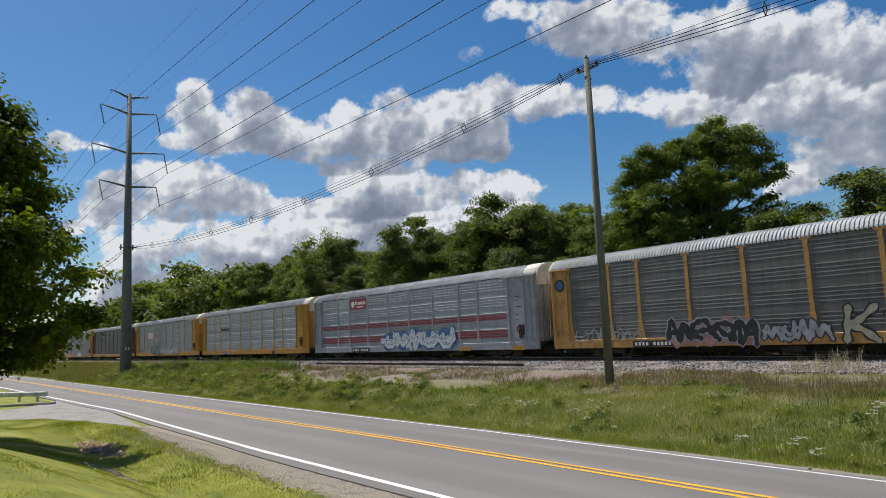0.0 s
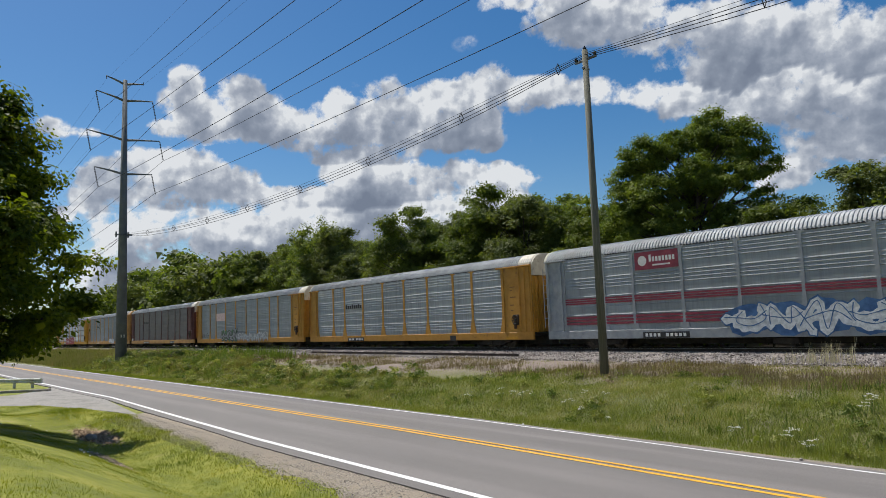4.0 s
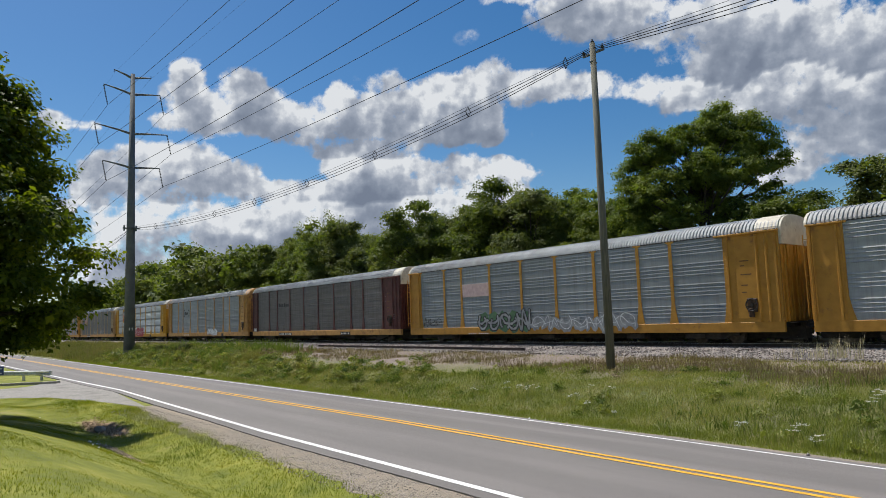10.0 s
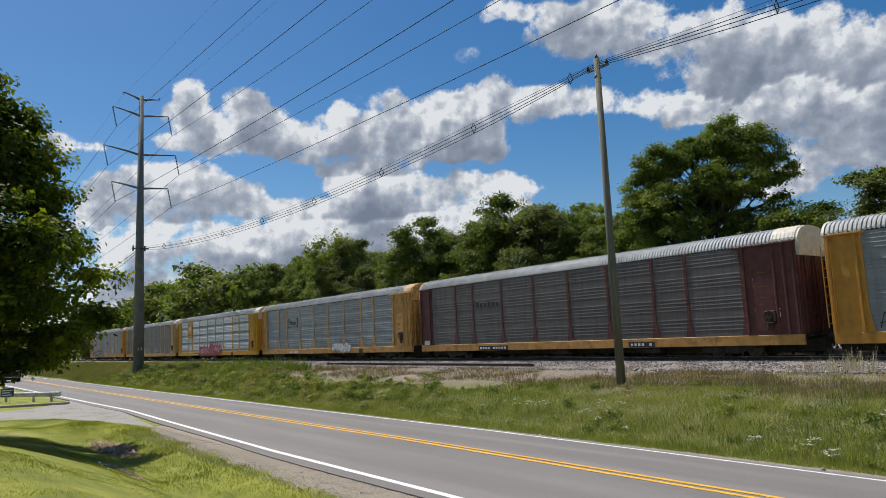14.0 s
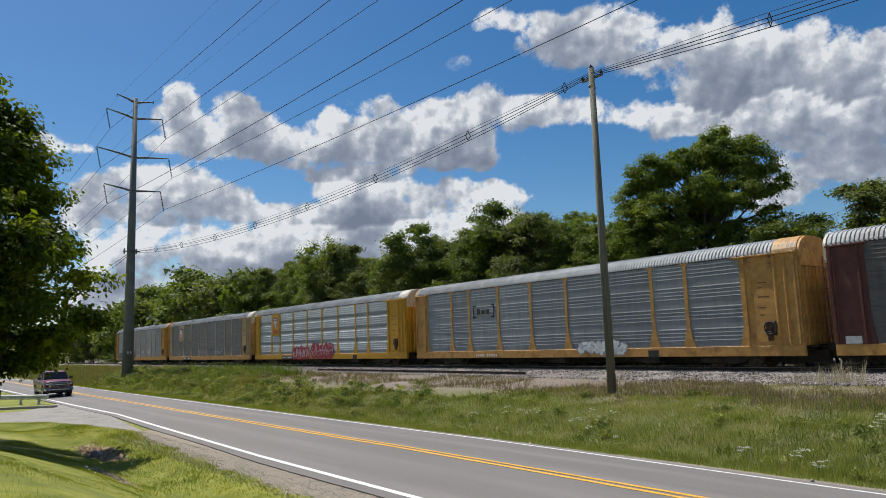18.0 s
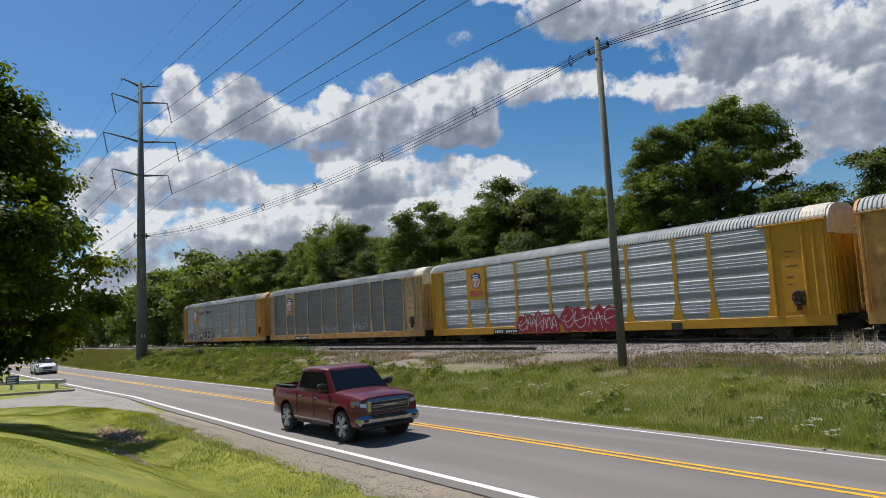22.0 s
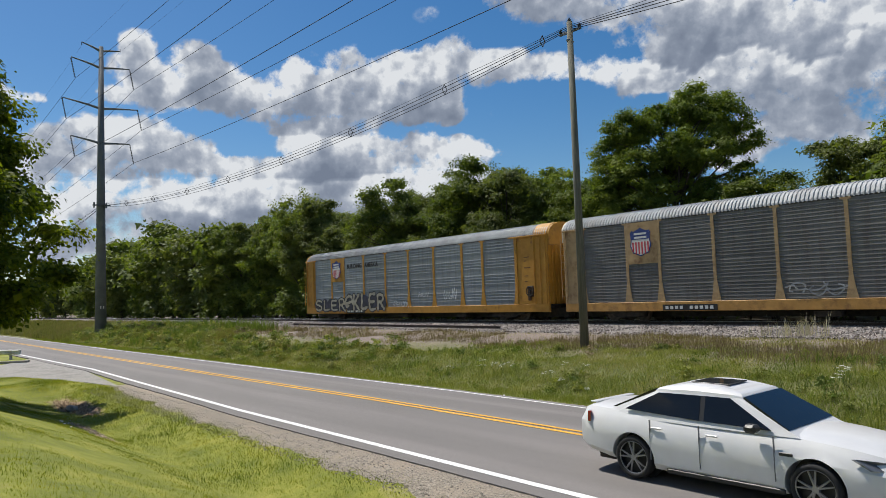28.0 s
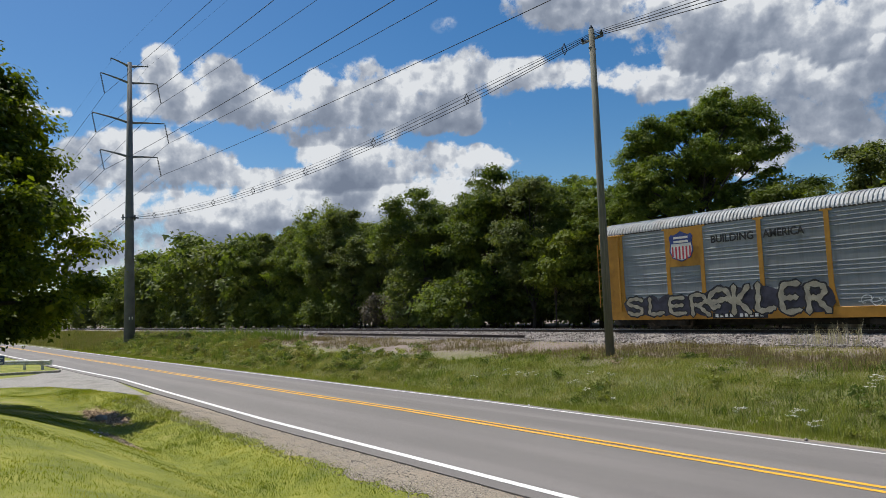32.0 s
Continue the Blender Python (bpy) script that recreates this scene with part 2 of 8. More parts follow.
def ground_material():
    m, nt, p = fresh("ground")
    at = world_coords(nt)
    soil = ramp(nt, noise_of(nt, at, 1.3, 8, 0.65), [(0.3, (0.085, 0.098, 0.03)), (0.5, (0.13, 0.14, 0.042)), (0.72, (0.2, 0.172, 0.08))]).outputs[0]
    sep = nt.nodes.new("ShaderNodeSeparateXYZ")
    nt.links.new(at, sep.inputs[0])
    turf = ramp(nt, noise_of(nt, at, 0.9, 8, 0.7), [(0.3, (0.095, 0.122, 0.013)), (0.5, (0.19, 0.208, 0.021)), (0.7, (0.31, 0.295, 0.048))]).outputs[0]
    side = node(nt, "ShaderNodeMapRange")
    side.inputs[1].default_value, side.inputs[2].default_value = 9.0, 14.0
    nt.links.new(sep.outputs[1], side.inputs[0])
    soil = mixed(nt, side.outputs[0], turf, soil)
    bare = ramp(nt, noise_of(nt, at, 9.0, 8, 0.7), [(0.3, (0.14, 0.115, 0.085)), (0.7, (0.34, 0.29, 0.23))]).outputs[0]
    f = ramp(nt, noise_of(nt, at, 0.45, 4, 0.6), [(0.6, (0, 0, 0)), (0.74, (0.6, 0.6, 0.6))]).outputs[0]
    col = mixed(nt, f, soil, bare)
    # stony ground at the top of the bank, below the ballast
    top = node(nt, "ShaderNodeMapRange")
    top.inputs[1].default_value, top.inputs[2].default_value = 21.0, 23.4
    wave2 = node(nt, "ShaderNodeMath")
    wave2.operation = "MULTIPLY_ADD"
    wave2.inputs[1].default_value, wave2.inputs[2].default_value = 5.0, -2.5
    nt.links.new(noise_of(nt, at, 0.25, 5, 0.6), wave2.inputs[0])
    plus = node(nt, "ShaderNodeMath")
    plus.operation = "ADD"
    nt.links.new(wave2.outputs[0], plus.inputs[0])
    nt.links.new(sep.outputs[1], plus.inputs[1])
    nt.links.new(plus.outputs[0], top.inputs[0])
    stony = ramp(nt, noise_of(nt, at, 7.0, 8, 0.7), [(0.3, (0.125, 0.098, 0.078)), (0.7, (0.31, 0.25, 0.205))]).outputs[0]
    col = mixed(nt, top.outputs[0], col, stony)
    # worn earth along the bottom of the swale
    earth = ramp(nt, noise_of(nt, at, 6.0, 8, 0.7), [(0.3, (0.15, 0.094, 0.05)), (0.7, (0.42, 0.295, 0.175))]).outputs[0]
    for cx, cy, rx, ry in ((-27.6, 6.15, 2.9, 0.55), (-20.8, 5.0, 2.2, 0.25)):
        off = nt.nodes.new("ShaderNodeVectorMath")
        off.operation = "SUBTRACT"
        off.inputs[1].default_value = (cx, cy, 0)
        nt.links.new(at, off.inputs[0])
        sc = nt.nodes.new("ShaderNodeVectorMath")
        sc.operation = "MULTIPLY"
        sc.inputs[1].default_value = (1 / rx, 1 / ry, 0)
        nt.links.new(off.outputs[0], sc.inputs[0])
        ln = nt.nodes.new("ShaderNodeVectorMath")
        ln.operation = "LENGTH"
        nt.links.new(sc.outputs[0], ln.inputs[0])
        ad = node(nt, "ShaderNodeMath")
        ad.operation = "ADD"
        nt.links.new(ln.outputs["Value"], ad.inputs[0])
        nt.links.new(noise_of(nt, at, 3.0, 6, 0.7), ad.inputs[1])
        col = mixed(nt, ring(nt, ad.outputs[0]), col, earth)
    nt.links.new(col, p.inputs["Base Color"])
    p.inputs["Roughness"].default_value = 0.95
    b = node(nt, "ShaderNodeBump", Strength=0.6, Distance=0.05)
    nt.links.new(noise_of(nt, at, 14.0, 6, 0.7), b.inputs["Height"])
    nt.links.new(b.outputs[0], p.inputs["Normal"])
    return m


M_GROUND = ground_material()
ground = link_mesh("ground", grid_mesh("ground", verts, faces, True), M_GROUND)
tagged(ground, "grassy ground with lawn, swale and embankment", "ground", kind="structure")


def asphalt_material():
    m, nt, p = fresh("asphalt")
    at = world_coords(nt)
    grain = ramp(nt, noise_of(nt, at, 55.0, 4, 0.7), [(0.3, (0.127, 0.117, 0.111)), (0.7, (0.208, 0.193, 0.182))]).outputs[0]
    sep = nt.nodes.new("ShaderNodeSeparateXYZ")
    nt.links.new(at, sep.inputs[0])
    # worn wheel tracks run along the road
    wave = node(nt, "ShaderNodeMath")
    wave.operation = "SINE"
    mul = node(nt, "ShaderNodeMath")
    mul.operation = "MULTIPLY"
    mul.inputs[1].default_value = 3.6
    nt.links.new(sep.outputs[1], mul.inputs[0])
    nt.links.new(mul.outputs[0], wave.inputs[0])
    tracks = ramp(nt, wave.outputs[0], [(0.2, (0.94, 0.94, 0.94)), (0.9, (1.06, 1.06, 1.06))]).outputs[0]
    big = ramp(nt, noise_of(nt, world_coords(nt, (0.12, 0.9, 1)), 1.2, 4), [(0.3, (0.9, 0.9, 0.9)), (0.7, (1.1, 1.1, 1.1))]).outputs[0]
    col = mixed(nt, 1.0, mixed(nt, 1.0, grain, tracks, "MULTIPLY"), big, "MULTIPLY")
    nt.links.new(col, p.inputs["Base Color"])
    p.inputs["Roughness"].default_value = 0.85
    b = node(nt, "ShaderNodeBump", Strength=0.35, Distance=0.01)
    nt.links.new(noise_of(nt, at, 120.0, 3), b.inputs["Height"])
    nt.links.new(b.outputs[0], p.inputs["Normal"])
    return m


M_ASPHALT = asphalt_material()
M_WHITE_PAINT = surface("road_white", (0.62, 0.62, 0.6), (0.8, 0.8, 0.78), 6, 0.7, stain=(0.35, 0.35, 0.34), stain_scale=5, stain_at=(0.62, 0.8), fixed=True)
M_YELLOW_PAINT = surface("road_yellow", (0.64, 0.33, 0.02), (0.8, 0.43, 0.03), 6, 0.7, stain=(0.3, 0.2, 0.08), stain_scale=5, stain_at=(0.62, 0.8), fixed=True)
M_GRAVEL = surface("gravel", (0.14, 0.117, 0.088), (0.36, 0.312, 0.246), 22, 0.95, stain=(0.31, 0.255, 0.19), stain_scale=1.3, stain_at=(0.45, 0.7), bump=1.0, bump_scale=45, fixed=True)
M_CONCRETE = surface("drive", (0.21, 0.198, 0.178), (0.31, 0.292, 0.265), 8, 0.9, stain=(0.17, 0.16, 0.145), stain_scale=0.8, bump=0.3, bump_scale=60, fixed=True)

ROAD_PROFILE = ([8.1, 8.85, 10.6, 12.4, 14.0, 15.6, 16.5], [-0.03, 0.0, 0.05, 0.08, 0.03, -0.07, -0.12])


def edge_line_y(x):
    """The near edge line swings out a little across the mouth of the drive."""
    return np.interp(x, [-400, -95, -62, -48, -40, -30, -20, -8], [8.6, 8.9, 9.35, 9.5, 9.65, 9.25, 8.88, 8.73])


def centre_y(x):
    """The middle of the road, which curves a little."""
    return np.interp(x, [-60, -26, -18, -13, -7, -2], [12.35, 12.35, 12.43, 12.35, 12.22, 12.1])


def far_line_y(x):
    """The edge line along the verge."""
    return np.interp(x, [-60, -33, -18, -12, -6, 4], [15.6, 15.82, 15.95, 15.75, 15.5, 15.35])


def road_bend(x):
    """Far off the road bends away to the left."""
    return -0.0006 * np.clip(-95 - np.asarray(x, float), 0, None) ** 2


def strip(name, xs, y0, y1, lift, material, label, category, n=2, kind="structure", edge=0.0):
    """A band along the road between two lines y0(x) and y1(x), lying on the road's crown."""
    rows = []
    for k in range(n):
        f = k / (n - 1)
        y = y0(xs) * (1 - f) + y1(xs) * f
        z = np.interp(y, *ROAD_PROFILE) + lift
        rows.append(np.stack([xs, y + road_bend(xs), z], -1))
    if edge:
        first, last = rows[0] + (0, 0, -edge), rows[-1] + (0, 0, -edge)
        rows = [first, *rows, last]
    v = np.concatenate(rows)
    m = len(xs)
    q = np.arange(len(rows) * m).reshape(len(rows), m)
    f = np.stack([q[:-1, :-1], q[:-1, 1:], q[1:, 1:], q[1:, :-1]], -1).reshape(-1, 4)
    ob = link_mesh(name, grid_mesh(name, v, f, False), material)
    return tagged(ob, label, category, kind=kind)


XS = np.concatenate([np.arange(-400, -100, 10), np.arange(-100, 30, 1.0), np.arange(30, 201, 10)])
strip("road", XS, lambda x: edge_line_y(x) - 0.42 + 0.012 * np.sin(x * 3.1) + 0.03 * np.sin(x * 0.45), lambda x: far_line_y(x) + 0.34 + 0.04 * np.sin(x * 2.7) + 0.03 * np.sin(x * 6.1), 0.0, M_ASPHALT, "grey asphalt two-lane road with worn wheel tracks", "road", n=12, edge=0.09)
strip("edge_line", XS, lambda x: edge_line_y(x) - 0.08, lambda x: edge_line_y(x) + 0.08, 0.006, M_WHITE_PAINT, "painted white edge line on the road", "road marking")
strip("edge_line", XS, lambda x: far_line_y(x) - 0.065, lambda x: far_line_y(x) + 0.065, 0.006, M_WHITE_PAINT, "painted white edge line along the verge", "road marking")
for dy in (-0.13, 0.13):
    strip("centre_line", XS, lambda x: centre_y(x) + dy - 0.06, lambda x: centre_y(x) + dy + 0.06, 0.006, M_YELLOW_PAINT, "painted double yellow centre line", "road marking", n=3)


def gravel_band(name, x0, x1, ya, yb, label, lift=0.012, material=None):
    xs, ys = np.arange(x0, x1, 0.35), np.linspace(0, 1, 9)
    X = np.repeat(xs[None], len(ys), 0)
    lo = ya(xs) + 0.10 * np.sin(xs * 1.7) + 0.07 * np.sin(xs * 4.3)
    Y = lo[None] * (1 - ys[:, None]) + yb(xs)[None] * ys[:, None]
    Z = ground_z(X, Y) + lift * np.minimum(1, 4 * np.minimum(ys, 1 - ys + 0.3))[:, None] + 0.008 * wobble(X, Y, 9)
    q = np.arange(Z.size).reshape(Z.shape)
    f = np.stack([q[:-1, :-1], q[:-1, 1:], q[1:, 1:], q[1:, :-1]], -1).reshape(-1, 4)
    ob = link_mesh(name, grid_mesh(name, np.stack([X, Y, Z], -1).reshape(-1, 3), f, True), material or M_GRAVEL)
    return tagged(ob, label, "verge", kind="structure")


gravel_band("shoulder", -31, 20, lambda x: np.interp(x, [-31, -28, -20, -8, 20], [8.2, 7.75, 7.5, 7.2, 7.2]), lambda x: edge_line_y(x) - 0.36, "loose grey-brown gravel road shoulder")
gravel_band("shoulder", -95, 20, lambda x: far_line_y(x) + 0.28, lambda x: far_line_y(x) + np.interp(x, [-40, -20, -8], [0.55, 0.75, 1.15]) + 0.08 * np.sin(x) + 0.05 * np.sin(x * 3.3), "thin gravel strip beside the verge")

# the drive that joins the road
drive = bmesh.new()
outline = [(-30.6, 8.45), (-31.6, 8.22), (-33.2, 7.85), (-35.2, 7.35), (-37.0, 6.75), (-38.6, 6.1), (-39.9, 5.3), (-40.9, 4.3), (-41.6, 2.8), (-42.0, 0), (-42.0, -40), (-47.5, -40), (-47.5, 3.5), (-48.4, 6.4), (-51.0, 7.9), (-53.0, 8.3), (-53.4, 9.35), (-40, 9.3)]
for (x, y) in outline:
    drive.verts.new((x, y, -0.015 + 0.008 * max(0, 8.4 - y) - 0.035 * float(smoothstep(-34.0, -30.8, x)) * (y < 9)))
top = list(drive.verts)
low = [drive.verts.new(v.co - Vector((0, 0, 0.14))) for v in top]
drive.faces.new(top)
for i in range(len(top)):
    drive.faces.new((top[i], low[i], low[(i + 1) % len(top)], top[(i + 1) % len(top)]))
bmesh.ops.recalc_face_normals(drive, faces=drive.faces)
tagged(part("driveway", drive, M_CONCRETE, None), "pale worn asphalt drive joining the road", "driveway", kind="structure")


# railway: ballast bed, ties and rails
def ballast_profile(y):
    return np.interp(y, [27.7, 28.3, 29.6, 30.0, 33.1, 33.8, 34.6, 36.4, 38.0], [1.16, 1.22, 1.40, 1.44, 1.46, 1.42, 1.3, 1.05, 0.9])


bx, by = np.arange(-320, 81, 0.6), np.linspace(27.7, 38.0, 30)
BX, BY = np.meshgrid(bx, by)
BZ = ballast_profile(BY) + 0.035 * wobble(BX, BY, 2.1) + 0.02 * wobble(BX, BY, 5.7, 2) - 0.12 * (BY < 27.75)
q = np.arange(BZ.size).reshape(BZ.shape)
M_BALLAST = surface("ballast", (0.1, 0.087, 0.078), (0.34, 0.305, 0.28), 13, 0.95, stain=(0.19, 0.155, 0.13), stain_scale=0.8, stain_at=(0.5, 0.75), bump=1.0, bump_scale=18, fixed=True)
ballast = link_mesh("ballast", grid_mesh("ballast", np.stack([BX, BY, BZ], -1).reshape(-1, 3), np.stack([q[:-1, :-1], q[:-1, 1:], q[1:, 1:], q[1:, :-1]], -1).reshape(-1, 4), True), M_BALLAST)
tagged(ballast, "grey-brown crushed stone ballast under the railway", "ballast", kind="structure")

M_RAIL = surface("rail_steel", (0.035, 0.026, 0.022), (0.075, 0.055, 0.046), 4, 0.85, metal=0.0, fixed=True)
M_RAILHEAD = surface("rail_head", (0.62, 0.62, 0.62), (0.8, 0.8, 0.8), 4, 0.48, metal=1.0, fixed=True)
M_TIE = surface("tie_wood", (0.05, 0.04, 0.032), (0.13, 0.105, 0.085), 6, 0.9, stretch=(0.3, 1, 1), per_piece=0.25)
RAIL_OUT = [(-0.075, 0), (0.075, 0), (0.075, 0.012), (0.012, 0.03), (0.012, 0.125), (0.036, 0.135), (0.036, 0.165), (-0.036, 0.165), (-0.036, 0.135), (-0.012, 0.125), (-0.012, 0.03), (-0.075, 0.012)]


def rail(y, z, x0, x1, label):
    r = thing("rail", pose(0, y, z), label, "rail", kind="structure")
    part("rail_web", prism(RAIL_OUT, x0, x1, "x"), M_RAIL, r)
    part("rail_head", boxes((x0, x1, -0.034, 0.034, 0.1655, 0.172)), M_RAILHEAD, r, "polished running surface")
    return r


for off in (-0.755, 0.755):
    rail(TRACK_Y + off, RAIL_Z - 0.172, -320, 80, "brown steel rail with a polished head")
old = thing("old_rail", pose(0, 28.35, 1.25), "rusty discarded rail lying on the ballast", "rail")
part("rail_web", prism(RAIL_OUT, -52.5, -28.0, "x"), M_RAIL, old)
track = thing("track_ties", pose(0, TRACK_Y, 0), "dark wooden railway ties in the ballast", "railway ties", kind="structure")
tie_mesh = bpy.data.meshes.new("tie")
b = boxes((-0.11, 0.11, -1.3, 1.3, -0.16, 0), bevel=0.012)
b.to_mesh(tie_mesh)
b.free()
for i in range(230):
    t = link_mesh("tie", tie_mesh, M_TIE, track)
    t.location = (-118 + 0.55 * i, random.uniform(-0.04, 0.04), RAIL_Z - 0.172 + random.uniform(-0.01, 0.0))

# ---- the train ----
CAR = 28.6


def panel_steel(name, low, high, dirt):
    m, nt, p = fresh(name)
    at = coords(nt)
    info = nt.nodes.new("ShaderNodeObjectInfo")
    shift = nt.nodes.new("ShaderNodeVectorMath")
    shift.operation = "MULTIPLY_ADD"
    shift.inputs[1].default_value = (31, 17, 9)
    nt.links.new(info.outputs["Random"], shift.inputs[0])
    nt.links.new(at, shift.inputs[2])
    at = shift.outputs[0]
    stretch = node(nt, "ShaderNodeMapping")
    stretch.inputs["Scale"].default_value = (0.35, 1, 3.0)
    nt.links.new(at, stretch.inputs[0])
    base = ramp(nt, noise_of(nt, stretch.outputs[0], 1.6, 6, 0.6), [(0.3, low), (0.7, high)]).outputs[0]
    streak = node(nt, "ShaderNodeMapping")
    streak.inputs["Scale"].default_value = (3.0, 1, 0.25)
    nt.links.new(at, streak.inputs[0])
    f = ramp(nt, noise_of(nt, streak.outputs[0], 1.5, 6, 0.7), [(0.45, (0, 0, 0)), (0.75, (0.75, 0.75, 0.75))]).outputs[0]
    col = mixed(nt, f, base, dirt)
    rnd = node(nt, "ShaderNodeMapRange")
    rnd.inputs[3].default_value, rnd.inputs[4].default_value = 0.88, 1.12
    nt.links.new(info.outputs["Random"], rnd.inputs[0])
    hsv = nt.nodes.new("ShaderNodeHueSaturation")
    nt.links.new(rnd.outputs[0], hsv.inputs["Value"])
    nt.links.new(col, hsv.inputs["Color"])
    nt.links.new(hsv.outputs[0], p.inputs["Base Color"])
    p.inputs["Metallic"].default_value = 0.12
    p.inputs["Roughness"].default_value = 0.55
    return m


def frame_paint(name, low, high, rust=(0.16, 0.07, 0.03), amount=(0.58, 0.78)):
    return surface(name, low, high, 2.5, 0.6, stain=rust, stain_scale=1.8, stain_at=amount, bump=0.1, bump_scale=20)


M_PANEL_SILVER = panel_steel("panel_silver", (0.27, 0.298, 0.314), (0.37, 0.4, 0.416), (0.2, 0.208, 0.212))
M_PANEL_BRIGHT = panel_steel("panel_bright", (0.48, 0.51, 0.53), (0.62, 0.65, 0.665), (0.36, 0.37, 0.375))
M_PANEL_WORN = panel_steel("panel_worn", (0.29, 0.318, 0.332), (0.39, 0.418, 0.432), (0.21, 0.21, 0.205))
M_PANEL_GREY = panel_steel("panel_grey", (0.2, 0.225, 0.24), (0.275, 0.303, 0.32), (0.165, 0.164, 0.162))
M_PANEL_DARK = panel_steel("panel_dark", (0.11, 0.11, 0.108), (0.18, 0.18, 0.176), (0.085, 0.072, 0.06))
M_PANEL_BROWN = panel_steel("panel_brown", (0.095, 0.088, 0.086), (0.15, 0.14, 0.138), (0.065, 0.048, 0.043))
M_YELLOW = frame_paint("yellow_frame", (0.4, 0.19, 0.02), (0.49, 0.245, 0.03))
M_YELLOW_OLD = frame_paint("faded_yellow", (0.42, 0.22, 0.055), (0.53, 0.29, 0.08), amount=(0.5, 0.75))
M_TAN = frame_paint("tan_frame", (0.36, 0.24, 0.115), (0.46, 0.32, 0.165), amount=(0.52, 0.76))
M_YELLOW_BRIGHT = frame_paint("bright_yellow", (0.46, 0.235, 0.009), (0.53, 0.28, 0.013), amount=(0.64, 0.85))
M_OXIDE = frame_paint("oxide_red", (0.07, 0.019, 0.017), (0.115, 0.032, 0.028), rust=(0.06, 0.03, 0.025))
M_SILVER_FRAME = frame_paint("silver_frame", (0.24, 0.262, 0.28), (0.33, 0.352, 0.37), rust=(0.2, 0.18, 0.165))
M_CREAM = frame_paint("cream_end", (0.46, 0.42, 0.34), (0.58, 0.54, 0.45), amount=(0.6, 0.8))
M_ROOF = surface("roof_steel", (0.3, 0.315, 0.327), (0.4, 0.413, 0.424), 1.2, 0.7, metal=0.1, stain=(0.26, 0.245, 0.23), stain_scale=0.5, stain_at=(0.5, 0.75), fixed=False)
# also colours the strip below the roof, where it stands in for shade
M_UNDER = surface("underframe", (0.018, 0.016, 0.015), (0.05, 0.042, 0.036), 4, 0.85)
M_BRAKE = surface("brake_iron", (0.025, 0.016, 0.01), (0.09, 0.045, 0.02), 5, 0.85)
M_STENCIL_DARK = surface("dark_stencil", (0.1, 0.05, 0.02), (0.17, 0.09, 0.035), 9, 0.8)
M_WHEEL = surface("wheel_steel", (0.06, 0.045, 0.038), (0.14, 0.11, 0.09), 5, 0.6, metal=0.5)
M_BLACK = surface("black_paint", (0.012, 0.012, 0.013), (0.03, 0.03, 0.032), 4, 0.6)
M_STENCIL = surface("white_stencil", (0.6, 0.6, 0.58), (0.75, 0.75, 0.72), 9, 0.7)
M_RED = surface("red_paint", (0.42, 0.03, 0.05), (0.56, 0.06, 0.08), 5, 0.6)
M_STRIPE = surface("stripe_red", (0.17, 0.022, 0.042), (0.27, 0.04, 0.066), 3, 0.6)
M_PINK = surface("faded_pink", (0.5, 0.36, 0.35), (0.62, 0.48, 0.46), 4, 0.7)
M_BLUE = surface("blue_paint", (0.02, 0.04, 0.17), (0.04, 0.07, 0.26), 4, 0.6)
M_CHROME_WHITE = surface("white_spray", (0.5, 0.54, 0.56), (0.74, 0.77, 0.78), 7, 0.6, stain=(0.35, 0.38, 0.4), stain_scale=3)

# shared meshes of the racks
ROOF_SHAPE = [(0.0, 5.02), (0.02, 5.12), (0.16, 5.34), (0.42, 5.55), (0.85, 5.68), (1.52, 5.73), (2.19, 5.68), (2.62, 5.55), (2.88, 5.34), (3.02, 5.12), (3.04, 5.02)]


def roof_mesh():
    xs, n = [], 156
    step = 27.3 / n
    for i in range(n):
        x = 0.65 + step * i
        xs += [(x, 0.0), (x + step * 0.62, 0.0), (x + step * 0.66, 1.0), (x + step * 0.94, 1.0)]
    xs.append((0.65 + 27.3, 0.0))
    rows = []
    for x, up in xs:
        rows += [(x, y + (0.03 * up if y > 1.5 else -0.03 * up if y < 1.5 else 0) * (z < 5.5), z + 0.028 * up * (z > 5.1)) for y, z in ROOF_SHAPE]
    k = len(ROOF_SHAPE)
    q = np.arange(len(rows)).reshape(-1, k)
    f = np.stack([q[:-1, :-1], q[1:, :-1], q[1:, 1:], q[:-1, 1:]], -1).reshape(-1, 4)
    return grid_mesh("roof", rows, f)


def panel_mesh(width, depth=0.05, z0=0.97, z1=5.0, tiers=4, ribs=4, lowest=0.3, pitch=0.175, seam=False):
    """A steel screen in tiers: ribs with a sloping upper side, then a plain band; a dark lap between tiers where seam is set."""
    pts, high = [(0.0, z0)], (z1 - z0) / tiers
    for k in range(tiers):
        z = z0 + k * high
        if seam and k:
            pts += [(0.0, z), (0.09, z + 0.003), (0.09, z + 0.06), (0.0, z + 0.062)]
        for i in range(ribs):
            r = z + high * (lowest + pitch * i)
            pts += [(0.0, r - 0.03), (0.012, r - 0.028), (0.012, r - 0.002), (-depth, r + 0.004), (-depth, r + 0.012), (0.0, r + 0.066)]
    pts.append((0.0, z1))
    v = [(x, y, z) for y, z in pts for x in (0.0, width)]
    q = np.arange(len(v)).reshape(-1, 2)
    f = np.stack([q[:-1, 0], q[:-1, 1], q[1:, 1], q[1:, 0]], -1)
    return grid_mesh("screen_panel", v, f)


SHARED = {}


def shared(key, make):
    if key not in SHARED:
        SHARED[key] = make()
    return SHARED[key]


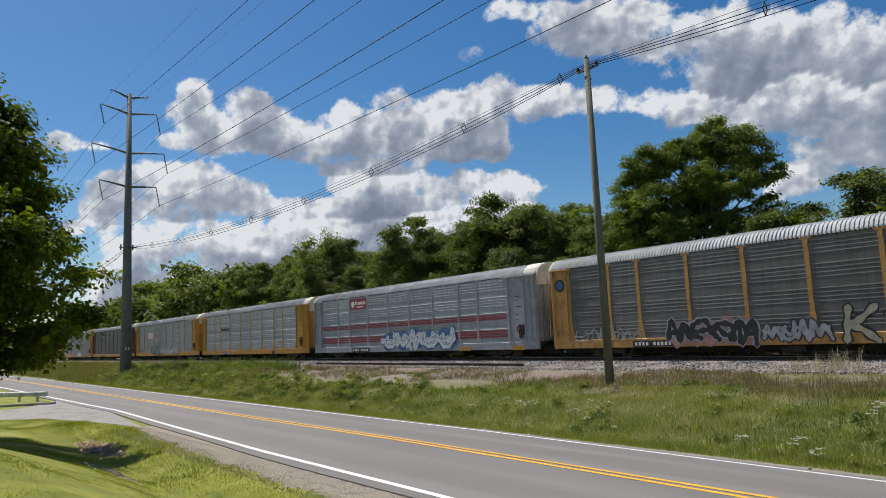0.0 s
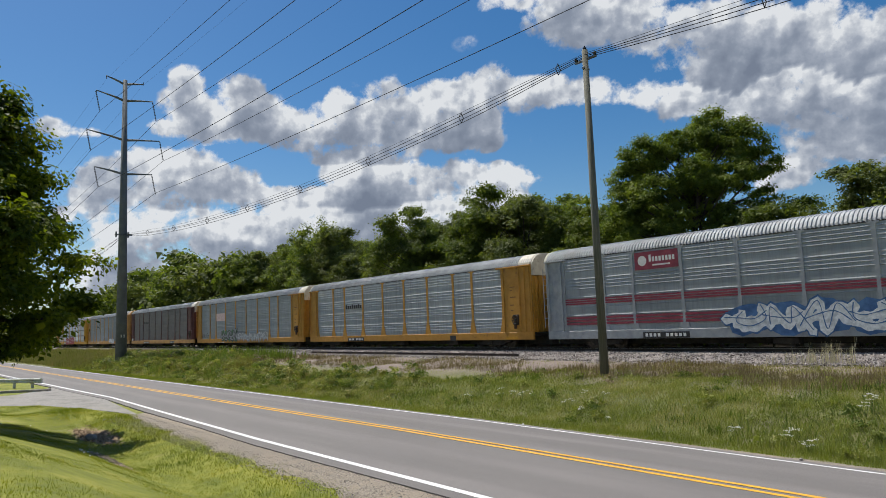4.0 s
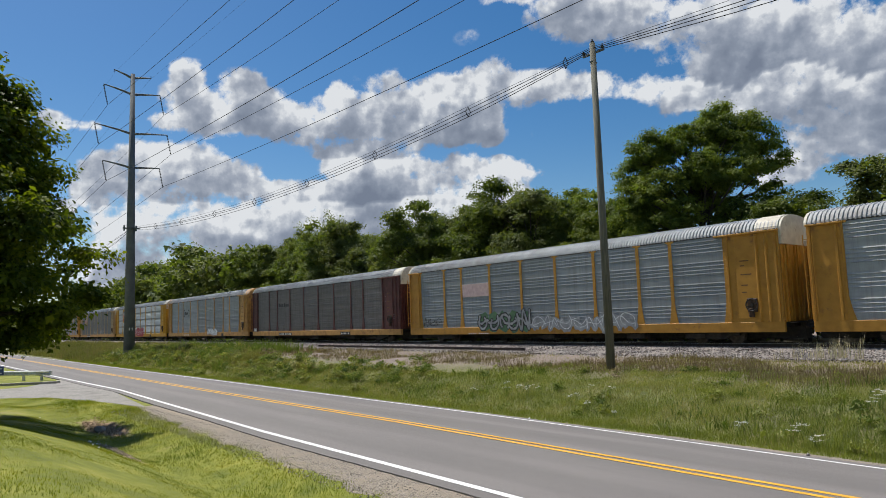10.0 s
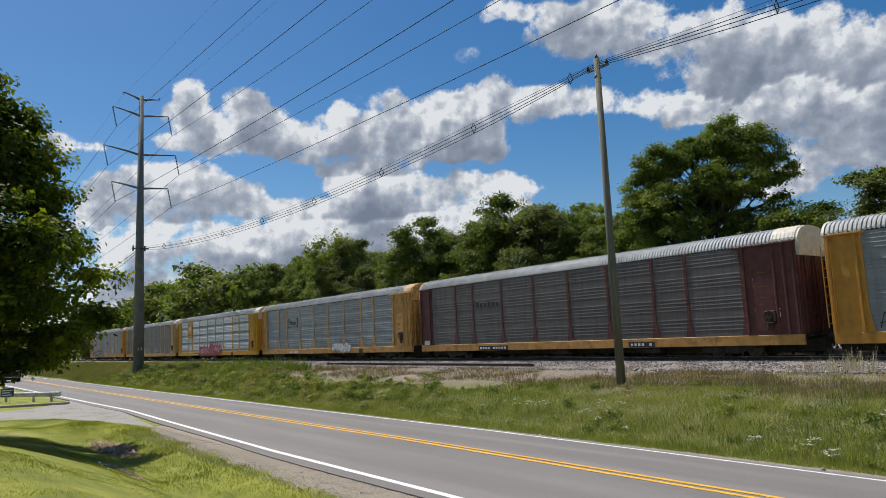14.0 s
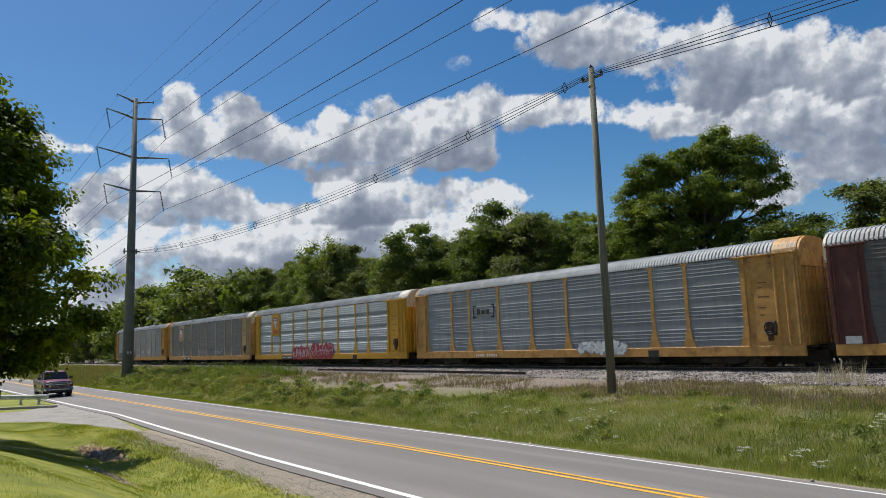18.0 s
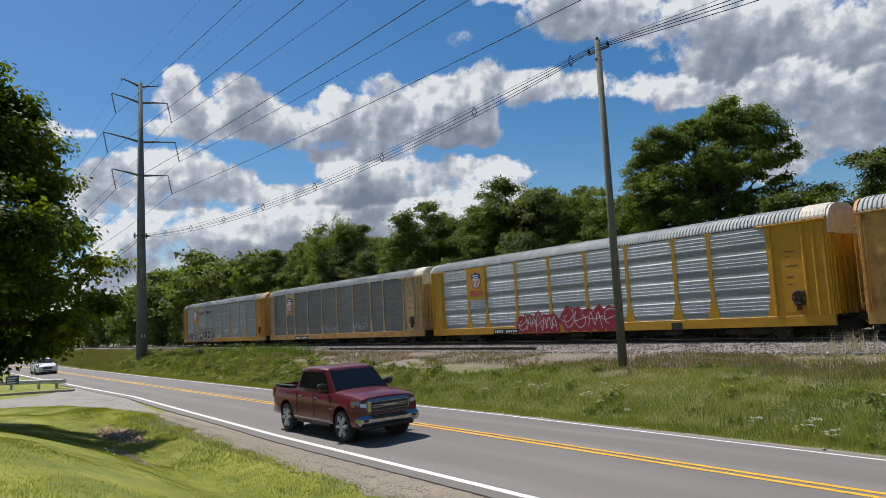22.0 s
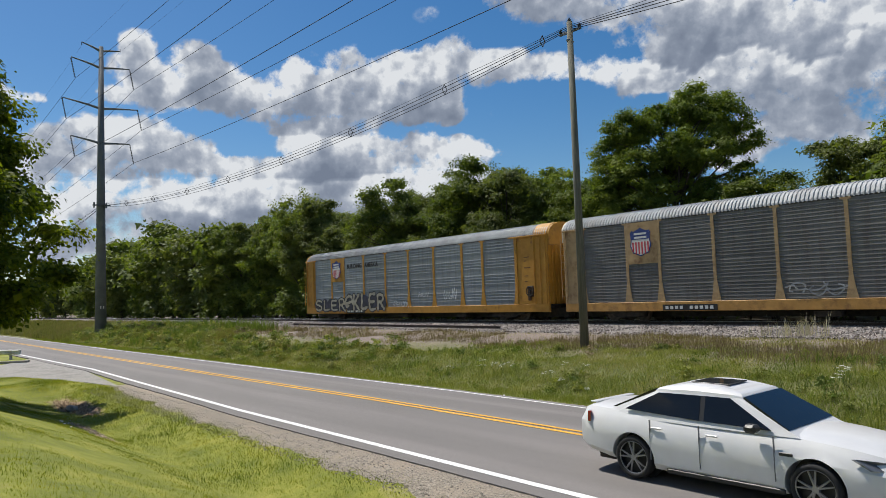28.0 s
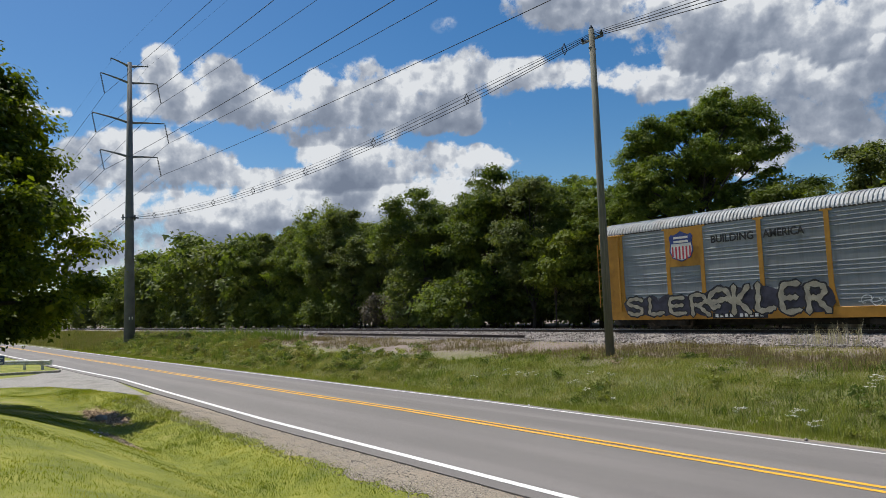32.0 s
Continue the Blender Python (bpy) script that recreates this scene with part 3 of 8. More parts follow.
def bm_mesh(bm, name):
    me = bpy.data.meshes.new(name)
    bm.to_mesh(me)
    bm.free()
    return me


def use(name, key, make, material, parent, at=(0, 0, 0), label=""):
    """A part on a mesh that alike parts share; the material belongs to the object."""
    ob = new(name, shared(key, make))
    if not ob.data.materials:
        ob.data.materials.append(None)
    ob.material_slots[0].link = "OBJECT"
    ob.material_slots[0].material = material
    ob.parent = parent
    ob.location = at
    if label:
        ob["label"] = label
    return ob


def flared_post(z0, z1, w, flare):
    """An upright that spreads towards its foot."""
    pts = [(-w / 2 - flare, z0), (-w / 2 - flare * 0.85, z0 + 0.1), (-w / 2 - flare * 0.4, z0 + 0.5), (-w / 2, z0 + 1.0), (-w / 2, z1 - 0.1), (-w / 2 - 0.14, z1 - 0.07), (-w / 2 - 0.14, z1), (w / 2 + 0.14, z1), (w / 2 + 0.14, z1 - 0.07), (w / 2, z1 - 0.1), (w / 2, z0 + 1.0), (w / 2 + flare * 0.4, z0 + 0.5), (w / 2 + flare * 0.85, z0 + 0.1), (w / 2 + flare, z0)]
    return bm_mesh(prism(pts, -0.06, 0.03), "post")


def wheel_ring():
    bm = bmesh.new()
    for i in range(14):
        a, b = 6.28319 * i / 14, 6.28319 * (i + 1) / 14
        add_rod(bm, (math.cos(a) * 0.27, 0, math.sin(a) * 0.27), (math.cos(b) * 0.27, 0, math.sin(b) * 0.27), 0.03, sides=5)
    for a in (0.3, 1.87, 3.44, 5.01):
        add_rod(bm, (0, 0.02, 0), (math.cos(a) * 0.27, 0, math.sin(a) * 0.27), 0.02, sides=4)
    add_rod(bm, (0, -0.03, 0), (0, 0.12, 0), 0.07)
    return bm


def bogie_mesh():
    bm = bmesh.new()
    for y in (0.42, 2.62):
        p = prism([(-1.25, 0.38), (-1.2, 0.58), (-0.55, 0.66), (-0.4, 0.78), (0.4, 0.78), (0.55, 0.66), (1.2, 0.58), (1.25, 0.38), (0.75, 0.36), (0.5, 0.2), (-0.5, 0.2), (-0.75, 0.36)], y - 0.07, y + 0.07)
        me = bm_mesh(p, "tmp")
        bm.from_mesh(me)
        bpy.data.meshes.remove(me)
    add_box(bm, -0.25, 0.25, 0.4, 2.64, 0.42, 0.7)
    return bm_mesh(bm, "bogie_frame")


def wheelset_mesh():
    bm = bmesh.new()
    for y in (-0.755, 0.755):
        add_rod(bm, (0, y - 0.07, 0), (0, y + 0.07, 0), 0.42, sides=24)
        add_rod(bm, (0, y - (0.09 if y > 0 else -0.09), 0), (0, y, 0), 0.45, sides=24)
    add_rod(bm, (0, -1.05, 0), (0, 1.05, 0), 0.085)
    return bm_mesh(bm, "wheelset")


def autorack(label, frame_m, panel_m, posts, end_m=None, roof_m=None, upper_m=None, post_w=0.16, sill_m=None, flare=0.16, depth=0.05, post_m=None, **screen):
    """A covered car carrier, 28.6 m from coupling to coupling; its near side faces -y. posts: the distances of the uprights from its left end."""
    c = thing("autorack_car", Matrix(), label, "rail car", "cars of the train")
    end_m, roof_m, sill_m = end_m or frame_m, roof_m or M_ROOF, sill_m or frame_m
    upper_m = upper_m or end_m
    use("roof", "roof", roof_mesh, roof_m, c, label="ribbed pale steel roof")
    use("side_sill", "sill", lambda: bm_mesh(boxes((0.6, 28.0, -0.06, 0.1, 0.53, 0.98), bevel=0.015), "sill"), sill_m, c)
    use("side_sill", "sill", None, sill_m, c, (0, 3.0, 0))
    # the gap below the eave is a solid strip, its shade put in as dark colour
    use("top_rail", "gap_shade", lambda: bm_mesh(boxes((0.6, 28.0, -0.012, 0.1, 4.99, 5.05)), "gap_shade"), M_UNDER, c, label="dark strip standing in for the shaded gap under the roof")
    use("deck", "deck", lambda: bm_mesh(boxes((0.7, 27.9, 0.12, 2.92, 0.72, 1.0)), "deck"), M_UNDER, c, label="dark underframe")
    use("centre_sill", "csill", lambda: bm_mesh(boxes((0.3, 28.3, 1.25, 1.8, 0.2, 0.75)), "csill"), M_UNDER, c)
    for k, (a, b) in enumerate(zip(posts[:-1], posts[1:])):
        w = round(b - a - 0.9 * post_w, 2)
        use("screen_panel", ("panel", w, depth), lambda: panel_mesh(w, depth, **screen), panel_m, c, (a + 0.45 * post_w, 0, 0))
    for a in posts:
        use("post", ("post", post_w, flare), lambda: flared_post(0.96, 5.02, post_w, flare), post_m or frame_m, c, (a, 0.028, 0))
    far = use("far_screen", "far", lambda: panel_mesh(25.0), panel_m, c, (1.8, 3.0, 0))
    # ends: a flat corner panel on the side, folding doors across
    for x0, x1, name in ((0.6, posts[0], "a"), (posts[-1], 28.0, "b")):
        w = round(x1 - x0, 2)
        use("corner_panel", ("corner", w), lambda: bm_mesh(boxes((0, w, -0.05, 0.03, 0.96, 5.0), bevel=0.01), "corner"), end_m, c, (x0, 0, 0))
        for dx in (0.12, w - 0.16):
            use("corner_rib", "corner_rib", lambda: bm_mesh(boxes((-0.05, 0.05, -0.1, -0.05, 1.0, 4.95), bevel=0.01), "corner_rib"), end_m, c, (x0 + dx, 0, 0))
    use("end_roof", "end_roof", lambda: bm_mesh(prism([(1.52 + (y - 1.52) * 1.015, z + 0.03) for y, z in ROOF_SHAPE], 26.95, 28.0, "x"), "end_roof"), upper_m, c)
    use("side_door", "side_door", lambda: bm_mesh(boxes((26.0, 26.95, -0.062, -0.048, 1.15, 4.8), bevel=0.006), "side_door"), end_m, c, label="flat side door sheet")
    for x in (26.98, 27.42):
        use("door_fold", "door_fold", lambda: bm_mesh(prism([(-0.06, -0.05), (0.0, -0.13), (0.05, -0.13), (0.1, -0.05)], 1.0, 4.9, "z"), "door_fold"), end_m, c, (x, 0, 0))
    for x0, x1, name in ((0.6, posts[0] + 0.12, "a"), (posts[-1] - 0.45, 28.02, "b")):
        use("lintel", ("lintel", name), lambda: bm_mesh(boxes((x0, x1, -0.17, 0.0, 4.93, 5.01), bevel=0.012), "lintel"), end_m, c)
    for z, w in ((3.72, 0.42), (3.5, 0.2), (3.1, 0.5), (2.62, 0.3), (2.3, 0.22)):
        use("stencil_bar", ("stencil", w), lambda: bm_mesh(boxes((0.0, w, -0.066, -0.06, 0.0, 0.05)), "stencil_bar"), M_STENCIL_DARK, c, (26.2, 0, z))
    use("brake_housing", "brake_housing", lambda: bm_mesh(boxes((26.42, 26.9, -0.13, -0.05, 1.42, 2.05), (26.5, 26.75, -0.17, -0.1, 1.2, 1.6), bevel=0.03), "brake_housing"), M_BRAKE, c, label="rusty dark brake housing")
    brake = use("brake_wheel", "brake_wheel", lambda: bm_mesh(wheel_ring(), "brake_wheel"), M_UNDER, c, (26.68, -0.2, 1.75), "dark round hand-brake wheel")
    for x in (3.2, 12.4, 18.6, 22.0):
        use("air_tank", "air_tank", lambda: bm_mesh(boxes((-0.55, 0.55, 0.3, 0.8, 0.22, 0.5), bevel=0.04), "air_tank"), M_UNDER, c, (x + 1.5, 0, 0))
    for x, s in ((0.6, -1), (28.0, 1)):
        for i in range(6):
            use("door_leaf", ("leaf", s, i % 2), lambda: bm_mesh(boxes((min(0, s * 0.05 * (1 + (i % 2))), max(0, s * 0.05 * (1 + (i % 2))), 0.02, 0.5, 0.97, 4.35), (min(0, s * 0.13), max(0, s * 0.13), 0.22, 0.3, 1.0, 4.3), bevel=0.012), "leaf"), end_m, c, (x, 0.5 * i, 0))
        use("brake_platform", ("plat", s), lambda: bm_mesh(boxes((min(0, s * 0.3), max(0, s * 0.3), 0.3, 2.7, 0.9, 0.95), bevel=0.01), "plat"), M_UNDER, c, (x, 0, 0))
        use("end_cap", ("cap", s), lambda: bm_mesh(prism([(y, z) for y, z in [(0.0, 4.36), *ROOF_SHAPE, (3.04, 4.36)]], min(0, s * 0.12), max(0, s * 0.12), "x"), "cap"), upper_m, c, (x, 0, 0))
        use("coupler", ("coupler", s), lambda: bm_mesh(boxes((min(0, s * 0.62), max(0, s * 0.62), 1.4, 1.64, 0.72, 0.98), (min(s * 0.35, s * 0.62), max(s * 0.35, s * 0.62), 1.34, 1.7, 0.68, 1.02), bevel=0.03), "coupler"), M_UNDER, c, (x, 0, 0))
    use("ladder", "ladder", ladder_mesh, end_m, c, (0.66, -0.13, 0), "steel ladder")
    for x in (4.1, 24.5):
        t = use("bogie", "bogie", bogie_mesh, M_UNDER, c, (x, 0, 0))
        for dx in (-0.89, 0.89):
            use("wheelset", "wheelset", wheelset_mesh, M_WHEEL, t, (dx, 1.52, 0.42))
    return c


def ladder_mesh():
    bm = boxes((-0.2, -0.17, -0.03, 0.0, 1.2, 4.6), (0.17, 0.2, -0.03, 0.0, 1.2, 4.6))
    for i in range(9):
        add_box(bm, -0.17, 0.17, -0.025, -0.005, 1.35 + 0.38 * i, 1.375 + 0.38 * i)
    return bm_mesh(bm, "ladder")


POSTS = [1.92, 4.68, 6.53, 9.35, 12.2, 15.0, 17.83, 20.7, 22.63, 25.5]
CARS = [
    autorack("weathered dark grey rail car carrier with yellow posts", M_YELLOW_OLD, M_PANEL_DARK, POSTS, upper_m=M_CREAM, post_w=0.19, depth=0.011),
    autorack("silver rail car carrier with red stripes and graffiti", M_SILVER_FRAME, M_PANEL_SILVER, POSTS, upper_m=M_CREAM, post_w=0.18, flare=0.2, depth=0.02),
    autorack("grey steel rail car carrier with yellow frame", M_YELLOW, M_PANEL_WORN, POSTS, upper_m=M_CREAM, post_w=0.2, flare=0.24, depth=0.023),
    autorack("grey rail car carrier with yellow ends and graffiti", M_YELLOW, M_PANEL_GREY, POSTS, upper_m=M_CREAM, post_w=0.18, depth=0.013),
    autorack("brown weathered rail car carrier with oxide red ends", M_OXIDE, M_PANEL_BROWN, POSTS, sill_m=M_YELLOW_OLD, upper_m=M_CREAM, depth=0.0105),
    autorack("grey rail car carrier with faded yellow frame", M_YELLOW_OLD, M_PANEL_GREY, POSTS, post_w=0.19, flare=0.24, depth=0.0165),
    autorack("bright yellow rail car carrier with silver screens", M_YELLOW_BRIGHT, M_PANEL_BRIGHT, POSTS, upper_m=M_CREAM, post_w=0.2, flare=0.24, depth=0.026, ribs=4, lowest=0.32, pitch=0.165, seam=True),
    autorack("grimy grey rail car carrier with tan ends", M_TAN, M_PANEL_DARK, POSTS, upper_m=M_CREAM, post_w=0.15, sill_m=M_YELLOW_OLD, depth=0.009, ribs=6, lowest=0.05, pitch=0.155),
    autorack("last rail car carrier, grey screens and yellow frame", M_YELLOW, M_PANEL_GREY, POSTS, post_w=0.2, depth=0.015),
]


# ---- what is painted on the cars: thin plates and ribbons in front of the screens ----
def plate(name, car, x0, x1, z0, z1, material, label="", y=-0.026, thick=0.012):
    return part(name, boxes((x0, x1, y, y + thick, z0, z1)), material, car, label)


def curve_through(pts, n=6):
    """A smooth line through points."""
    p = [Vector(q) for q in pts]
    p = [p[0], *p, p[-1]]
    out = []
    for i in range(1, len(p) - 2):
        for k in range(n):
            f = k / n
            out.append(0.5 * (2 * p[i] + (p[i + 1] - p[i - 1]) * f + (2 * p[i - 1] - 5 * p[i] + 4 * p[i + 1] - p[i + 2]) * f * f + (3 * p[i] - p[i - 1] - 3 * p[i + 1] + p[i + 2]) * f ** 3))
    return [*out, p[-1]]


def ribbon(bm, pts, width, y):
    """A flat painted stroke of some width along points (x, z)."""
    side = []
    for i, q in enumerate(pts):
        d = (pts[min(i + 1, len(pts) - 1)] - pts[max(i - 1, 0)])
        n = Vector((-d.y, d.x)).normalized() if d.length > 1e-6 else Vector((0, 1))
        w = width * (0.8 + 0.2 * math.sin(i * 1.3))
        side.append((bm.verts.new((q.x + n.x * w / 2, y - 0.00006 * i, q.y + n.y * w / 2)), bm.verts.new((q.x - n.x * w / 2, y - 0.00006 * i, q.y - n.y * w / 2))))
    for (a, b), (c, d) in zip(side[:-1], side[1:]):
        bm.faces.new((a, b, d, c))
    for end, back, (a, b) in ((pts[0], pts[1], side[0]), (pts[-1], pts[-2], side[-1])):
        d = (end - back).normalized() * width * 0.38
        tip = bm.verts.new((end.x + d.x, y, end.y + d.y))
        bm.faces.new((a, b, tip))


def swoop(key):
    """Two swollen wild strokes that form no letter: a zigzag with a hook, and an arc across it."""
    r = random.Random(ord(key))
    up = r.random() < 0.5
    first = [(x + r.uniform(-0.05, 0.05), r.uniform(0.72, 1.0) if up ^ (i % 2 == 1) else r.uniform(0.0, 0.25)) for i, x in enumerate((0.02, 0.24, 0.5, 0.74, 1.0))]
    y = r.uniform(0.3, 0.7)
    if key in "seozk":
        a0, turn = r.uniform(0, 6.28), r.choice((-1, 1))
        first = [(0.5 + 0.5 * math.cos(a0 + turn * k) * (1 - 0.11 * k), 0.5 + 0.5 * math.sin(a0 + turn * k) * (1 - 0.11 * k)) for k in range(6)]
    return [first, [(0.0, y), (0.3, y + r.uniform(-0.2, 0.2)), (0.65, 1 - y), (0.95, y + r.uniform(-0.25, 0.25))]]


STROKES = {key: swoop(key) for key in "slerkonhwz"}
# plain capitals that can be read on two of the cars
STROKES.update({
    "S": [[(0.95, 0.86), (0.6, 1.0), (0.2, 0.9), (0.12, 0.66), (0.5, 0.52), (0.88, 0.36), (0.8, 0.08), (0.4, 0.0), (0.05, 0.14)]],
    "L": [[(0.2, 1.0), (0.18, 0.5), (0.16, 0.06), (0.55, 0.04), (0.95, 0.1)]],
    "E": [[(0.9, 0.95), (0.25, 0.92), (0.12, 0.5), (0.25, 0.06), (0.95, 0.08)], [(0.2, 0.5), (0.5, 0.5), (0.8, 0.52)]],
    "R": [[(0.15, 0.0), (0.15, 0.5), (0.15, 0.95), (0.65, 0.98), (0.85, 0.75), (0.6, 0.52), (0.3, 0.5)], [(0.45, 0.5), (0.7, 0.25), (1.0, 0.02)]],
    "K": [[(0.18, 1.0), (0.15, 0.5), (0.15, 0.0)], [(0.9, 0.98), (0.5, 0.62), (0.22, 0.5), (0.55, 0.36), (0.98, 0.02)]],
})


def graffiti(car, shapes, x0, x1, z0, z1, fill, line, fat, label, seed=1, haze=None, y=-0.084, inner=None):
    """Swollen strokes with an outline, over an optional haze of spray."""
    r = random.Random(seed)
    g = part("graffiti", bmesh.new(), line, car, label)
    if haze is not None:
        bm = bmesh.new()
        for i in range(5):
            ring = [bm.verts.new((x0 + (x1 - x0) * (i + 0.5) / 5 + math.cos(k * 0.4488) * (x1 - x0) * 0.13 * r.uniform(0.8, 1.15), y + 0.004 + 0.0006 * i, z0 + (z1 - z0) * r.uniform(0.42, 0.58) * 0.25 + (z1 - z0) * 0.36 + math.sin(k * 0.4488) * (z1 - z0) * 0.5 * r.uniform(0.8, 1.1))) for k in range(14)]
            bm.faces.new(ring)
        part("spray_ground", bm, haze, g)
    step = (x1 - x0) / len(shapes)
    for i, s in enumerate(shapes):
        cx, w = x0 + step * i - step * 0.06, step * 1.1
        lo, hi = z0 + (z1 - z0) * r.uniform(0, 0.1), z1 - (z1 - z0) * r.uniform(0, 0.16)
        slant = r.uniform(-0.15, 0.25)
        if s.isupper():
            cx, w, slant = cx + 0.1 * step, step * 0.84, slant * 0.4
        loose = 0.02 if s.isupper() else 0.055
        strokes = [curve_through([(cx + u * w + (v - 0.5) * slant * w + r.uniform(-loose, loose) * w, lo + v * (hi - lo) + r.uniform(-loose, loose) * (hi - lo)) for u, v in st]) for st in STROKES[s]]
        y -= 0.0004
        for width, depth, m, name in ((fat * 1.0 + 0.15 * (fill is not None), y, line, "outline"), (fat * 1.0 - 0.03, y - 0.003, fill, "stroke"), (0.05, y - 0.006, inner, "shine")):
            if m is None:
                continue
            for j, st in enumerate(strokes):
                bm = bmesh.new()
                ribbon(bm, [q + (Vector((0.0, fat * 0.16)) if name == "shine" else Vector((0, 0))) for q in st], width, depth - 0.0002 * j)
                part(name, bm, m, g)
    return g


def mark_plate(car, x0, x1, z0, z1, count, back=None):
    """The car's registration, as plain bars on a dark plate."""
    p = plate("registration_plate", car, x0, x1, z0, z1, back or M_BLACK, "dark plate with pale bars", y=-0.075)
    step = (x1 - x0) / (count + 1)
    for i in range(count):
        if i == 4:
            continue
        x = x0 + step * (0.6 + i)
        part("bar", boxes((x, x + step * 0.62, -0.08, -0.074, z0 + 0.07, z1 - 0.07)), M_STENCIL, p)


def bars_word(car, x0, x1, z0, z1, count, material, label, y=-0.03):
    """A brand's word as plain upright bars of its size."""
    w = part("emblem_word", bmesh.new(), material, car, label)
    step = (x1 - x0) / count
    for i in range(count):
        top = z1 if i % 3 == 0 else z0 + (z1 - z0) * 0.75
        part("bar", boxes((x0 + i * step, x0 + i * step + step * 0.66, y, y + 0.01, z0, top)), material, w)


def shield(car, x, z, w, h, y=-0.075):
    """A railway's shield: pale rim, blue head, red and white bars; no lettering."""
    out = [(-0.5, 0.32), (-0.42, 0.4), (-0.3, 0.38), (-0.12, 0.44), (0, 0.5), (0.12, 0.44), (0.3, 0.38), (0.42, 0.4), (0.5, 0.32), (0.46, 0.1), (0.5, -0.15), (0.38, -0.38), (0, -0.5), (-0.38, -0.38), (-0.5, -0.15), (-0.46, 0.1)]
    s = part("shield", prism([(x + u * w, z + v * h) for u, v in out], y - 0.004, y), M_BLUE, car, "blue, red and white shield emblem")
    part("field", prism([(x + u * w * 0.9, z + v * h * 0.92 - 0.0) for u, v in out], y - 0.008, y - 0.004), M_STENCIL, s)
    part("head", prism([(x + u * w * 0.9, z + max(v, 0.04) * h * 0.92) for u, v in out[:10] + [out[15]] if v > 0], y - 0.012, y - 0.008), M_BLUE, s)
    for i in range(6):
        u = -0.36 + 0.144 * i
        low = -0.33 if abs(u) > 0.25 else -0.42
        part("bar", boxes((x + (u - 0.034) * w, x + (u + 0.034) * w, y - 0.012, y - 0.008, z + low * h, z + 0.0 * h)), M_RED, s)
    for i in range(2):
        part("bar", boxes((x - 0.3 * w, x + 0.3 * w, y - 0.016, y - 0.012, z + (0.12 + 0.13 * i) * h, z + (0.19 + 0.13 * i) * h)), M_STENCIL, s)


def words(car, text, x0, x1, z, height, material, y=-0.03):
    """Readable words in plain capitals, cut from thin sheet."""
    cu = bpy.data.curves.new("words", "FONT")
    cu.body, cu.size, cu.extrude, cu.offset = text, 1.0, 0.004, 0.025
    tmp = bpy.data.objects.new("tmp", cu)
    scene.collection.objects.link(tmp)
    bpy.context.view_layer.update()
    me = bpy.data.meshes.new_from_object(tmp)
    bpy.data.objects.remove(tmp)
    co = np.zeros(len(me.vertices) * 3, np.float32)
    me.vertices.foreach_get("co", co)
    co = co.reshape(-1, 3)
    lo, hi = co.min(0), co.max(0)
    new_co = np.stack([x0 + (co[:, 0] - lo[0]) / (hi[0] - lo[0]) * (x1 - x0), y + co[:, 2], z + (co[:, 1] - lo[1]) / (hi[1] - lo[1]) * height], -1)
    me.vertices.foreach_set("co", new_co.astype(np.float32).ravel())
    me.materials.clear()
    me.update()
    return link_mesh("slogan", me, material, car, "dark painted slogan")


M_SP_BLUE = surface("spray_blue", (0.03, 0.09, 0.22), (0.07, 0.17, 0.36), 3, 0.6)
M_SP_CREAM = surface("spray_cream", (0.29, 0.265, 0.2), (0.44, 0.41, 0.32), 3, 0.6, stain=(0.25, 0.24, 0.2), stain_scale=2)
M_SP_RED = surface("spray_red", (0.27, 0.015, 0.03), (0.36, 0.025, 0.05), 3, 0.55)
M_SP_GREY = surface("spray_grey", (0.22, 0.23, 0.24), (0.36, 0.38, 0.39), 3, 0.7)
M_SP_ROSE = surface("spray_rose", (0.3, 0.14, 0.14), (0.42, 0.22, 0.2), 3, 0.6)
M_SP_NAVY = surface("spray_navy", (0.02, 0.02, 0.035), (0.05, 0.05, 0.08), 3, 0.6)
M_SP_GREEN = surface("spray_green", (0.05, 0.12, 0.06), (0.1, 0.2, 0.1), 3, 0.6)
C1, C2, C3, C4, C5, C6, C7, C8, C9 = CARS
# the dark first car
badge = part("round_badge", rod((1.28, -0.07, 4.1), (1.28, -0.056, 4.1), 0.36, sides=24), M_BLACK, C1, "dark round badge with a blue centre")
part("centre", rod((1.28, -0.076, 4.1), (1.28, -0.07, 4.1), 0.24, sides=20), M_SP_BLUE, badge)
mark_plate(C1, 6.0, 8.4, 0.55, 0.86, 10)
graffiti(C1, "onwh", 2.3, 6.6, 0.75, 1.75, None, M_SP_GREY, 0.1, "thin faded grey spray lettering", 3)
graffiti(C1, "wzkn", 8.2, 12.6, 0.5, 1.9, M_BLACK, M_SP_GREY, 0.34, "large dark spray lettering with white outlines", 4, M_SP_ROSE)
graffiti(C1, "herh", 12.9, 15.6, 0.62, 1.65, M_SP_GREY, M_SP_NAVY, 0.22, "blurred grey spray lettering", 6)
graffiti(C1, "KSo", 16.0, 21.0, 0.5, 2.2, M_SP_CREAM, M_BLACK, 0.33, "cream block spray lettering outlined in black", 5)
